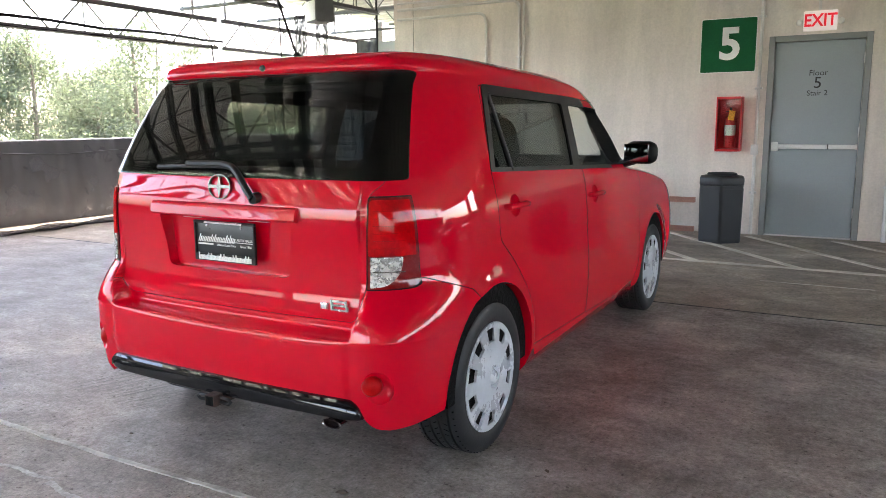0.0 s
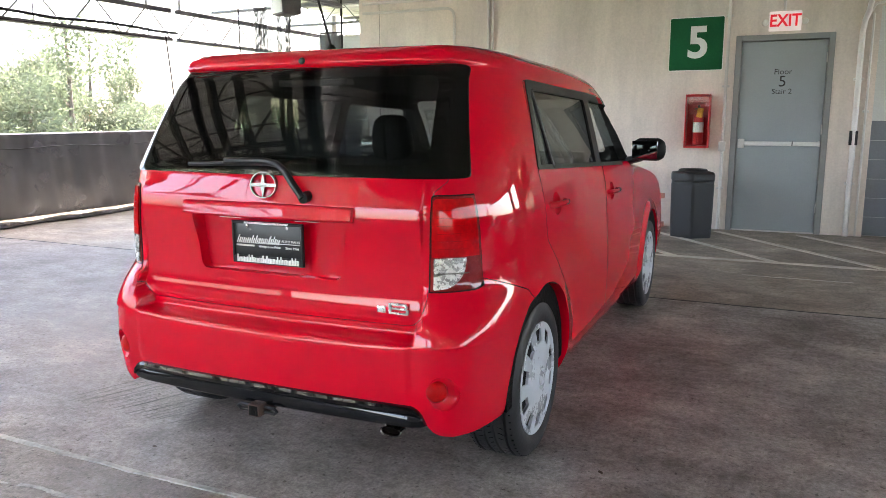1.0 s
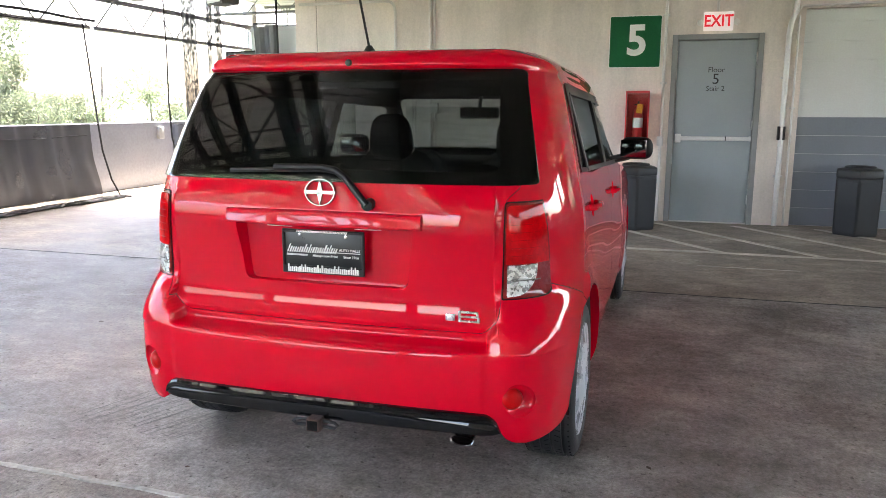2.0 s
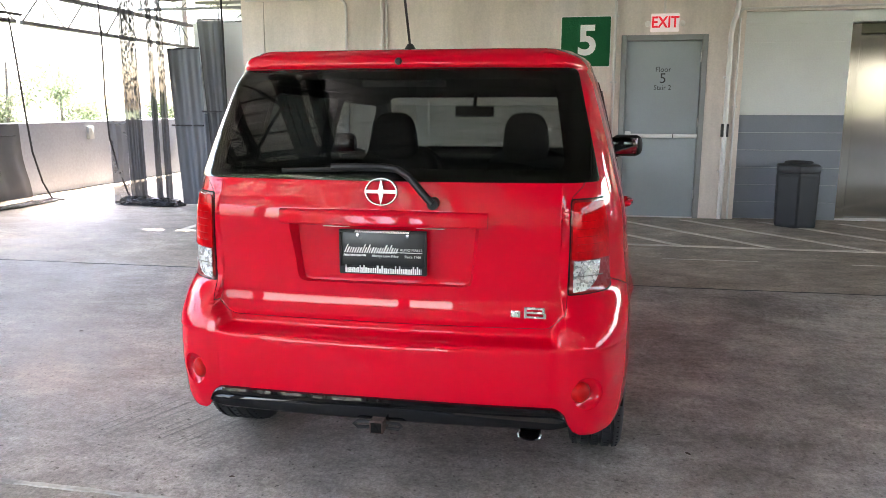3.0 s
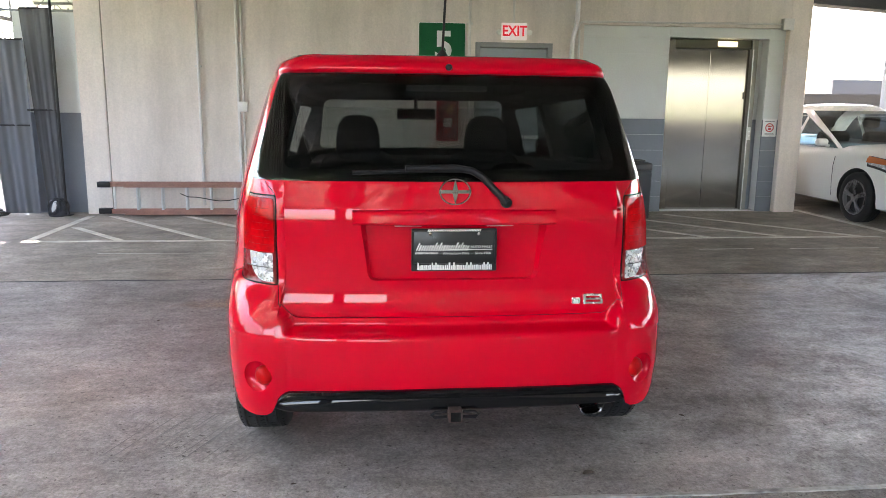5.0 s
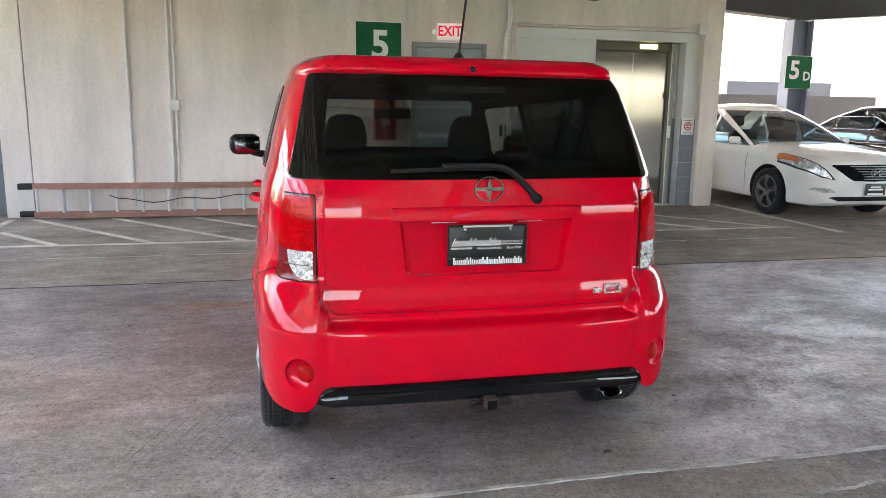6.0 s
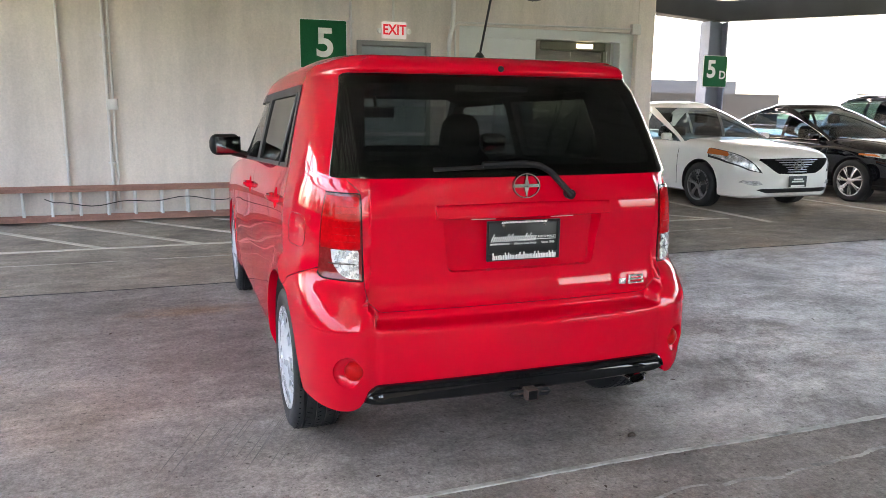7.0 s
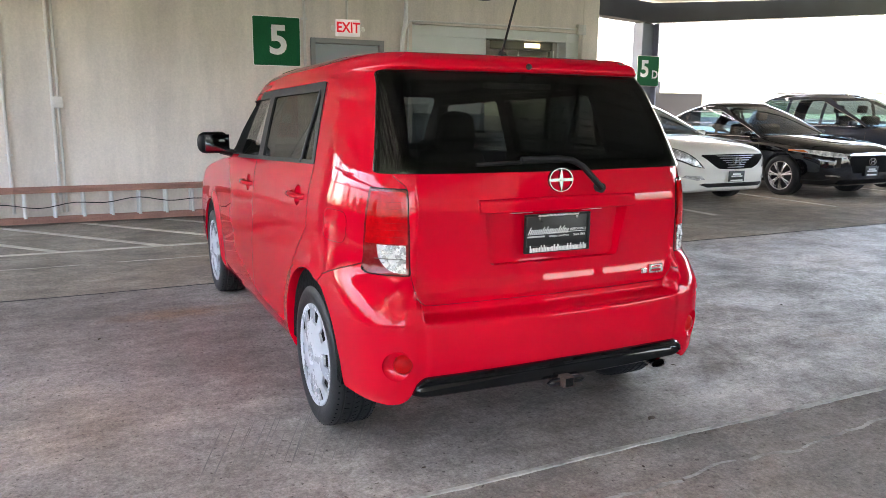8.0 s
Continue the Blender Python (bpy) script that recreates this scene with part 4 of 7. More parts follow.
def body_skin(levels, inner=False, top=1.6):
    bm = bmesh.new()
    loops = []
    for z in levels:
        half = half_plan(z, inner)
        right = [lift(p, z) for p in half]
        left = [(-x, v, zz) for x, v, zz in right[1:-1]][::-1]
        loops.append(right + left)
    last = loops[-1]
    cy = 1.35
    for f, dz in ((0.985, 0.008), (0.95, 0.014), (0.86, 0.019), (0.7, 0.023), (0.45, 0.025), (0.2, 0.025)):
        loops.append([(x * f, cy + (v - cy) * f, z + dz * (0.3 if inner else 1)) for x, v, z in last])
    bridge(bm, loops)
    return bm


def rear_at(x, z):
    """Where the tail stands at x and height z (unlifted)."""
    pts = half_plan(z)[:44]
    x = abs(x)
    for (a, p), (b, q) in zip(pts, pts[1:]):
        if x <= b:
            return p + (q - p) * (x - a) / max(1e-6, b - a)
    return pts[-1][1]


def flank_at(v, z):
    pts = half_plan(z)[30:108]
    for (p, a), (q, b) in zip(pts, pts[1:]):
        if v <= b:
            return p + (q - p) * (v - a) / max(1e-6, b - a)
    return pts[-1][0]


def slab(i0, i1, z0, z1, nz, off, thick, side=1):
    """A skin over part of the outline (points i0 to i1), lying off the body by off."""
    bm = bmesh.new()
    outer, inner = [], []
    for k in range(nz + 1):
        z = z0 + (z1 - z0) * k / nz
        pts = half_plan(z)
        a, b = [], []
        for i in range(i0, i1):
            p, q = Vector(pts[max(0, i - 1)]), Vector(pts[i + 1])
            d = (q - p).normalized()
            nrm = Vector((d.y, -d.x))
            if i == 0:
                nrm = Vector((0, -1))
            c = Vector(pts[i])
            o, n2 = c + nrm * off, c + nrm * (off - thick)
            for dest, r in ((a, o), (b, n2)):
                l = lift((r.x, r.y), z)
                dest.append((l[0] * side, l[1], l[2]))
        outer.append(a)
        inner.append(b)
    loops = [a + b[::-1] for a, b in zip(outer, inner)]
    bridge(bm, loops)
    return bm


def wide_slab(z0, z1, nz, off, thick, reach=40):
    """The same across the whole tail, from side to side."""
    bm = bmesh.new()
    loops = []
    for k in range(nz + 1):
        z = z0 + (z1 - z0) * k / nz
        pts = half_plan(z)
        a, b = [], []
        for i in range(-reach, reach + 1):
            j, s = abs(i), (1 if i >= 0 else -1)
            if j == 0:
                nrm = Vector((0, -1))
            else:
                d = (Vector(pts[j + 1]) - Vector(pts[j - 1])).normalized()
                nrm = Vector((d.y, -d.x))
            c = Vector(pts[j])
            for dest, o in ((a, off), (b, off - thick)):
                r = c + nrm * o
                l = lift((r.x, r.y), z)
                dest.append((l[0] * s, l[1], l[2]))
        loops.append(a + b[::-1])
    bridge(bm, loops)
    return bm


def block_of(outline, axis, lo, hi, mat):
    b = bmesh.new()
    prism(b, outline, axis, lo, hi)
    return solid(b, mat)


def grown(outline, d):
    """An outline pushed outwards by d (inwards if negative)."""
    n = len(outline)
    area = sum(outline[i - 1][0] * outline[i][1] - outline[i][0] * outline[i - 1][1] for i in range(n))
    s = 1 if area > 0 else -1
    out = []
    for i in range(n):
        a, b, c = (Vector(outline[j]) for j in (i - 1, i, (i + 1) % n))
        u, w = (b - a), (c - b)
        if u.length < 1e-6 or w.length < 1e-6:
            out.append(tuple(b))
            continue
        n1, n2 = Vector((u.y, -u.x)).normalized() * s, Vector((w.y, -w.x)).normalized() * s
        m = (n1 + n2)
        m = m / max(0.3, m.dot(n1)) if m.length > 1e-6 else n1
        out.append(tuple(b + m * d))
    return out


UNDER = [(0.96, 0.1), (0.96, 0.335), (0.86, 0.302), (0.80, 0.283), (0.74, 0.272), (0.70, 0.276), (0.676, 0.292), (0.662, 0.318), (0.645, 0.338), (0.62, 0.345)]
GATE = rounded([(-0.585, 0.643), (0.585, 0.643), (0.642, 0.70), (0.650, 1.10), (0.69, 1.14), (0.632, 1.541), (-0.632, 1.541), (-0.69, 1.14), (-0.650, 1.10), (-0.642, 0.70)], [0.02, 0.02, 0.02, 0.01, 0.01, 0.02, 0.02, 0.01, 0.01, 0.02], 3)
TAIL_GLASS = rounded([(-0.742, 1.148), (0.742, 1.148), (0.652, 1.5385), (-0.652, 1.5385)], [0.012, 0.012, 0.022, 0.022], 4)
TAIL_HOLE = rounded([(-0.63, 1.185), (0.63, 1.185), (0.575, 1.505), (-0.575, 1.505)], 0.05, 4)
REAR_DOOR = rounded([(1.851, 0.318), (1.851, 1.475), (0.815, 1.495), (0.757, 1.14), (0.757, 0.87), (0.90, 0.755), (1.06, 0.55), (1.098, 0.338)], [0.02, 0.01, 0.02, 0.01, 0.03, 0.05, 0.1, 0.02], 4)
FRONT_DOOR = rounded([(1.857, 0.316), (2.82, 0.285), (2.91, 0.40), (2.98, 0.96), (2.87, 1.06), (2.60, 1.44), (1.857, 1.475)], [0.02, 0.05, 0.05, 0.05, 0.02, 0.03, 0.01], 4)
WINDOW_TRIM = rounded([(0.752, 1.146), (2.875, 1.052), (2.59, 1.452), (0.838, 1.502)], [0.02, 0.02, 0.06, 0.03], 4)
REAR_PANE = rounded([(0.79, 1.158), (1.725, 1.118), (1.752, 1.442), (0.868, 1.464)], [0.015, 0.02, 0.03, 0.03], 3)
FRONT_PANE = rounded([(1.825, 1.112), (2.73, 1.078), (2.525, 1.406), (1.838, 1.438)], [0.02, 0.02, 0.05, 0.03], 3)
PLATE_BAY = rounded([(-0.305, 0.782), (0.305, 0.782), (0.327, 1.01), (-0.327, 1.01)], 0.03, 4)

red_car = thing("red_car", "glossy red boxy hatchback parked nose to the wall", "car", pose(-2.195, 2.03, 0, 0, 0, 0))
LEVELS = [0.205, 0.22, 0.24] + [0.26 + 0.0255 * k for k in range(12)] + [0.566, 0.578, 0.586, 0.592, 0.596, 0.599, 0.602, 0.605, 0.608, 0.611, 0.616, 0.624, 0.634, 0.645, 0.657, 0.669, 0.680, 0.690, 0.700, 0.710, 0.720, 0.730, 0.742, 0.756, 0.77] + [0.79 + 0.024 * k for k in range(10)] + [1.012 + 0.006 * k for k in range(9)] + [1.07 + 0.0115 * k for k in range(10)] + [1.19 + 0.025 * k for k in range(13)] + [1.515, 1.53, 1.537, 1.543, 1.552, 1.562, 1.575, 1.587, 1.6]
shell = solid(body_skin(LEVELS), M["red_paint"])
SKIN = guide(shell)
shell.materials.append(M["inner"])
hollow = solid(body_skin([0.34 + 0.06 * k for k in range(20)] + [1.555], True), M["red_paint"])
hollow.materials.append(M["inner"])
for p in hollow.polygons:
    p.material_index = 1
shell = cut(shell, hollow, "DIFFERENCE")
wells = bmesh.new()
for c in AXLES:
    for s in (-1, 1):
        b = bmesh.new()
        lathe(b, [(s * 0.62, 0.0), (s * 0.62, ARCH), (s * 1.1, ARCH), (s * 1.1, 0.0)], "x", 56)
        bmesh.ops.translate(b, verts=b.verts, vec=(0, c + 0.005, 0.335))
        tmp = bpy.data.meshes.new("well")
        b.to_mesh(tmp)
        b.free()
        wells.from_mesh(tmp)
wells = solid(wells, M["red_paint"])
shell = cut(shell, wells, "DIFFERENCE")
holes = bmesh.new()
prism(holes, TAIL_HOLE, "y", -0.3, 0.75)
prism(holes, UNDER + [(-x, z) for x, z in UNDER[::-1]], "y", -0.3, 0.6)
shell = cut(shell, solid(holes, M["well"]), "DIFFERENCE")
holes = bmesh.new()
for hole in (REAR_PANE, FRONT_PANE):
    for lo, hi in ((-1.2, -0.4), (0.4, 1.2)):
        prism(holes, hole, "x", lo, hi)
shell = cut(shell, solid(holes, M["inner"]), "DIFFERENCE")
holes = bmesh.new()
prism(holes, rounded([(-0.66, 1.12), (0.66, 1.12), (0.60, 1.46), (-0.60, 1.46)], 0.05, 4), "y", 2.1, 3.4)
shell = cut(shell, solid(holes, M["inner"]), "DIFFERENCE")

gate = cut(shell, block_of(grown(GATE, -0.001), "y", -0.3, 0.62, M["inner"]), "INTERSECT")
shell = cut(shell, block_of(grown(GATE, 0.001), "y", -0.3, 0.62, M["inner"]), "DIFFERENCE")
b = bmesh.new()
bridge(b, [[(x * q + (0.012 if x > 0 else -0.012) * (q - 1), v, z) for x, z in PLATE_BAY] for q, v in ((1.25, -0.2), (1.055, 0.085), (1.0, 0.134))])
gate = cut(gate, solid(b, M["red_paint"]), "DIFFERENCE")
BUMPER = [(-0.3, 0.05), (0.62, 0.05), (0.62, 0.60), (0.50, 0.718), (0.20, 0.822), (0.12, 0.80), (-0.3, 0.80)]
bumper = cut(shell, block_of(grown(BUMPER, -0.0015), "x", -1.2, 1.2, M["inner"]), "INTERSECT")
bumper = cut(bumper, block_of([(-0.3, 0.0), (0.6, 0.0), (0.6, 0.235), (0.33, 0.248), (-0.3, 0.262)], "x", -1.2, 1.2, M["inner"]), "DIFFERENCE")
DISH = []
for side in (-1, 1):
    nrm = Vector((side * 0.62, -0.78, 0)).normalized()
    m = Matrix.Translation((side * 0.722, rear_at(0.722, 0.437), 0.437)) @ nrm.to_track_quat("Y", "Z").to_matrix().to_4x4()
    DISH.append((side, m))
    b = bmesh.new()
    bmesh.ops.create_uvsphere(b, u_segments=36, v_segments=20, radius=1)
    bmesh.ops.transform(b, matrix=m @ Matrix.Diagonal((0.062, 0.030, 0.062, 1)), verts=b.verts)
    bumper = cut(bumper, solid(b, M["red_paint"]), "DIFFERENCE")
shell = cut(shell, block_of(grown(BUMPER, 0.0015), "x", -1.2, 1.2, M["inner"]), "DIFFERENCE")
doors = []
for name, outline in (("rear_door", REAR_DOOR), ("front_door", FRONT_DOOR)):
    for lo, hi in ((-1.2, -0.55), (0.55, 1.2)):
        panel = cut(shell, block_of(grown(outline, -0.002), "x", lo, hi, M["inner"]), "INTERSECT")
        v, z = (0.925, 0.998) if name == "rear_door" else (2.0, 0.955)
        cup = bmesh.new()
        bmesh.ops.create_uvsphere(cup, u_segments=24, v_segments=14, radius=1)
        for q in cup.verts:
            q.co = ((flank_at(v, z) + 0.002) * (1 if lo > 0 else -1) + q.co.x * 0.026, v + q.co.y * 0.055, z + q.co.z * 0.05)
        doors.append((name, lo, cut(panel, solid(cup, M["red_paint"]), "DIFFERENCE")))
gaps = bmesh.new()
for outline in (REAR_DOOR, FRONT_DOOR):
    for lo, hi in ((-1.2, -0.55), (0.55, 1.2)):
        prism(gaps, grown(outline, 0.002), "x", lo, hi)
shell = cut(shell, solid(gaps, M["inner"]), "DIFFERENCE")
for me in (shell, gate):
    # bare metal behind the printed glass border is dark
    dark = [m.name for m in me.materials].index(M["inner"].name)
    for p in me.polygons:
        if all(1.152 < v.z < 1.535 and v.y < 0.6 and abs(v.x) < 0.738 - (v.z - 1.148) * 0.231 for v in [me.vertices[i].co for i in p.vertices]):
            p.material_index = dark
body = follow(cut_part("body", shell, red_car, "glossy red body shell"), SKIN)
tailgate = follow(cut_part("tailgate", gate, red_car, "glossy red tailgate with a recessed plate bay"), SKIN)
rear_bumper = follow(cut_part("rear_bumper", bumper, red_car, "glossy red rear bumper"), SKIN)
door_obs = [(name, side, follow(cut_part(name, me, red_car, "glossy red door"), SKIN)) for name, side, me in doors]

# glass and its black trim
b = wide_slab(1.13, 1.5385, 26, 0.003, 0.006)
trim = cut(solid(b, M["gloss_black"]), block_of(TAIL_GLASS, "y", -0.3, 0.75, M["gloss_black"]), "INTERSECT")
trim = cut(trim, block_of(grown(TAIL_HOLE, -0.004), "y", -0.3, 0.75, M["gloss_black"]), "DIFFERENCE")
cut_part("glass_border", trim, tailgate, "black printed glass border")
pane = solid(wide_slab(1.13, 1.5385, 40, 0.008, 0.004), M["tint"])
GLASS_SKIN = guide(pane)
pane = cut(pane, block_of(TAIL_GLASS, "y", -0.3, 0.75, M["tint"]), "INTERSECT")
rear_glass = follow(cut_part("rear_window", pane, tailgate, "dark tinted rear window"), GLASS_SKIN, 0.0008)
rear_glass.visible_shadow = False
for side in (-1, 1):
    lo, hi = sorted((side * 0.4, side * 1.2))
    strip_me = solid(slab(34, 100, 1.02, 1.53, 22, 0.004, 0.009, side), M["black_plastic"])
    strip_me = cut(strip_me, block_of(WINDOW_TRIM, "x", lo, hi, M["black_plastic"]), "INTERSECT")
    both = bmesh.new()
    prism(both, grown(REAR_PANE, -0.004), "x", lo, hi)
    prism(both, grown(FRONT_PANE, -0.004), "x", lo, hi)
    strip_me = cut(strip_me, solid(both, M["black_plastic"]), "DIFFERENCE")
    cut_part("window_frame", strip_me, red_car, "black window surround")
    for outline, name in ((REAR_PANE, "rear_side_window"), (FRONT_PANE, "front_side_window")):
        me = cut(solid(slab(34, 100, 1.02, 1.53, 22, -0.004, 0.004, side), M["privacy"] if name[0] == "r" else M["clear"]), block_of(outline, "x", lo, hi, M["tint"]), "INTERSECT")
        o = cut_part(name, me, red_car, "tinted side glass" if name[0] == "r" else "clear side glass")
        o.visible_shadow = False
    b = bmesh.new()
    top, low = lift((flank_at(0.888, 1.47), 0.888), 1.47), (flank_at(0.965, 1.14), 0.965, 1.14)
    tube(b, [(side * (top[0] + 0.002), top[1], top[2] - 0.003), (side * (low[0] + 0.002), low[1], low[2])], 0.008, 8)
    part("window_divider", b, M["black_plastic"], red_car)
# windscreen
b = bmesh.new()
loops = []
for z in (1.10, 1.2, 1.3, 1.4, 1.48):
    w, nose = 0.68 - 0.2 * (z - 1.1), curve(NOSE, z) - 0.012
    loops.append([lift((w * i / 6, nose - 0.05 * (i / 6) ** 2), z) for i in range(-6, 7)])
bridge(b, loops, False, False)
o = part("windscreen", b, M["clear"], red_car, "clear windscreen")
o.visible_shadow = False

# tail lamps
for side in (-1, 1):
    for z0, z1, mat, name, label in ((0.888, 1.083, "lamp_red", "tail_lamp_red", "ribbed red tail lamp lens"), (0.776, 0.884, "facets", "reversing_lamp", "clear faceted reversing lamp")):
        inset = 0.0 if mat == "lamp_red" else 0.01
        if z0 < 0.8:
            out = rounded([(0.662, z0), (0.715, z0 + 0.006), (0.748, z0 + 0.045), (0.752, z1), (0.662, z1)], [0.006, 0.02, 0.03, 0.004, 0.006], 4)
        else:
            out = rounded([(0.656, z0), (0.765 if z0 < 0.8 else 0.79, z0 + (0.012 if z0 < 0.8 else 0)), (0.80, z1), (0.656, z1)], [0.004, 0.02 if z0 < 0.8 else 0.002, 0.02 if z1 > 1 else 0.002, 0.012 if z1 > 1 else 0.002], 3)
        out = [(side * x, z) for x, z in out]
        me = cut(solid(slab(18, 62, z0 - 0.01, z1 + 0.01, 12, 0.008, 0.02, side), M[mat]), block_of(out, "y", -0.3, 0.232 if mat == "lamp_red" else 0.215, M[mat]), "INTERSECT")
        cut_part(name, me, red_car, label, 20)
    out = [(side * x, z) for x, z in rounded([(0.650, 0.770), (0.79, 0.775), (0.815, 1.091), (0.650, 1.091)], [0.006, 0.02, 0.02, 0.012], 3)]
    me = cut(solid(slab(17, 64, 0.75, 1.11, 14, 0.003, 0.014, side), M["lamp_dark"]), block_of(out, "y", -0.3, 0.245, M["lamp_dark"]), "INTERSECT")
    cut_part("lamp_housing", me, red_car, "dark red lamp housing", 20)

    # black outline standing in for the shadow in the gap round the lamp
    out = [(side * x, z) for x, z in rounded([(0.6455, 0.7655), (0.795, 0.770), (0.82, 1.0955), (0.6455, 1.0955)], [0.006, 0.02, 0.02, 0.012], 3)]
    me = cut(solid(slab(16, 66, 0.74, 1.12, 14, 0.0012, 0.008, side), M["well"]), block_of(out, "y", -0.3, 0.249, M["well"]), "INTERSECT")
    cut_part("lamp_seal", me, red_car, "thin black line painted as the shadow gap round the lamp", 20)
    for z in (0.833,):
        b = bmesh.new()
        pts = [p for p in half_plan(z)[18:40] if 0.668 < p[0] < 0.766 and p[1] < 0.21]
        tube(b, [(side * (x + 0.006), v - 0.012, z) for x, v in pts], 0.0022, 6)
        part("lens_ridge", b, M["lamp_ridge"], red_car)
    for k in range(6):
        z = 0.915 + 0.026 * k
        b = bmesh.new()
        pts = [p for p in half_plan(z)[18:40] if 0.664 < p[0] and p[1] < 0.222]
        tube(b, [(side * (x + 0.004), v - 0.006, z) for x, v in pts], 0.0013, 6)
        part("lens_rib", b, M["lamp_rib"], red_car)

# black valance under the bumper
b = bmesh.new()
loops = []
n = 48
for i in range(-n, n + 1):
    x = 0.662 * i / n
    e = abs(i) / n
    top, low = 0.394 - 0.008 * e, 0.297 + 0.002 * e
    g = max(0.0, (e - 0.90) / 0.10)
    q = max(0.06, math.sqrt(max(0.0, 1 - g * g)))
    low += 0.018 * g * g
    top = low + (top - low) * q
    h = top - low
    v, v2 = rear_at(x, 0.39), rear_at(x, 0.32)
    loops.append([(x, v + 0.004, top), (x, v - 0.010 * q, top - 0.05 * h), (x, v - 0.016 * q, top - 0.16 * h), (x, v - 0.010 * q, top - 0.30 * h), (x, (v + v2) / 2 - 0.005 * q, top - 0.45 * h), (x, v2 - 0.0215 * q, top - 0.72 * h), (x, v2 - 0.019 * q, top - 0.88 * h), (x, v2 - 0.002, low), (x, v2 + 0.06, low + 0.01 * q), (x, v + 0.05, top - 0.1 * h)])
bridge(b, loops)
part("valance", b, M["gloss_black"], rear_bumper, "gloss black lower valance")

# round reflectors in their dished pockets
for side, m in DISH:
    b = bmesh.new()
    lathe(b, [(0.0165, 0.0), (0.015, 0.016), (0.010, 0.028), (0.0, 0.036), (-0.014, 0.038)], "y", 32)
    o = part("reflector", b, M["reflector"], rear_bumper, "round red reflector")
    o.matrix_basis = m @ Matrix.Translation((side * 0.014, -0.012, 0.006))

# grab bar, emblem, badge, plate
b = bmesh.new()
loops = []
for i in range(-24, 25):
    x = 0.372 * i / 24
    v = rear_at(x, 1.03)
    e = abs(i) / 24
    hi, lo = 1.050 - 0.004 * e, 0.990 + 0.003 * e
    loops.append([(x, v + 0.01, hi), (x, v - 0.006, hi - 0.001), (x, v - 0.0125, hi - 0.004), (x, v - 0.0160, hi - 0.009), (x, v - 0.0185, hi - 0.020), (x, v - 0.0215, lo + 0.018), (x, v - 0.0235, lo + 0.009), (x, v - 0.020, lo + 0.003), (x, v - 0.012, lo), (x, v + 0.02, lo)])
bridge(b, loops)
part("grab_bar", b, M["red_paint"], tailgate)
b = bmesh.new()
lathe(b, [(-0.004, 0.043), (-0.009, 0.0445), (-0.009, 0.0475), (-0.003, 0.049), (0.006, 0.049), (0.006, 0.043)], "y", 48, True)
for v in b.verts:
    v.co.x *= 1.2
loops = []
for s in (-1, 1):
    prism(b, [(-0.011, 0), (0, s * 0.046), (0.011, 0)], "y", -0.009, 0.004)
box(b, -0.058, 0.058, -0.009, 0.004, -0.006, 0.006)
emblem = part("emblem", b, M["emblem_chrome"], tailgate, "chrome oval emblem")
emblem.matrix_basis = pose(0, rear_at(0, 1.112) - 0.003, 1.112, -4)
b = boxed(0.50, 0.535, -0.006, 0.003, 0.684, 0.708, bevel=0.003)
for x0, x1, z0, z1 in ((0.548, 0.558, 0.682, 0.722), (0.556, 0.622, 0.714, 0.722), (0.556, 0.622, 0.699, 0.706), (0.556, 0.628, 0.683, 0.690), (0.618, 0.628, 0.688, 0.702), (0.614, 0.624, 0.704, 0.716)):
    box(b, x0, x1, -0.007, 0.003, z0, z1, bevel=0.002, segs=1)
badge = part("badge", b, M["badge_chrome"], tailgate, "small chrome model badge")
badge.matrix_basis = pose(-0.022, rear_at(0.55, 0.70) - 0.006, 0) @ Matrix.Diagonal((0.95, 1, 1, 1))

plate = part("dealer_plate", boxed(-0.156, 0.156, 0.098, 0.106, 0.820, 0.974, bevel=0.004), M["plate"], tailgate, "black dealer plate with white lettering bars")
b = bmesh.new()
for x0, x1, z0, z1 in ((-0.158, 0.158, 0.966, 0.976), (-0.158, 0.158, 0.818, 0.846), (-0.158, -0.150, 0.842, 0.966), (0.150, 0.158, 0.842, 0.966)):
    box(b, x0, x1, 0.090, 0.104, z0, z1, bevel=0.002, segs=1)
part("plate_frame", b, M["black_plastic"], plate, "black plastic plate frame")
rnd = random.Random(17)
for x0, x1, z0, z1, y, wide, lean, gap in ((-0.10, 0.095, 0.967, 0.9745, 0.0885, 0.0055, 0.5, 0.35), (-0.136, 0.140, 0.823, 0.842, 0.0885, 0.0068, 0.0, 0.30), (-0.142, 0.050, 0.893, 0.914, 0.0965, 0.0058, 0.45, 0.75), (-0.144, -0.062, 0.881, 0.888, 0.0965, 0.0035, 0.2, 0.5)):
    b = bmesh.new()
    x, k = x0, 0
    while x < x1:
        w = wide * rnd.uniform(0.55, 1.0)
        up = z1 + (z1 - z0) * (0.45 if k % 9 in (0, 7) and z1 - z0 > 0.012 else rnd.uniform(-0.12, 0.04))
        d = lean * (up - z0)
        prism(b, [(x, z0), (min(x + w, x1), z0), (min(x + w, x1) + d, up), (x + d, up)], "y", y, y + 0.002)
        x += w + wide * gap
        k += 1
    if x0 == -0.142:
        box(b, -0.02, 0.142, y, y + 0.002, 0.8965, 0.8990)
    part("lettering_bar", b, M["white"], plate, "row of white bars", flat=True)
for text, x, z, size in (("AUTO MALLS", 0.102, 0.907, 0.0135), ("Always Low Price", 0.008, 0.8835, 0.0135), ("Since 1966", 0.108, 0.8835, 0.0135)):
    writing("plate_lettering", text, size, M["white"], plate, pose(x, 0.0972, z, 90), "white lettering", 0.0006)
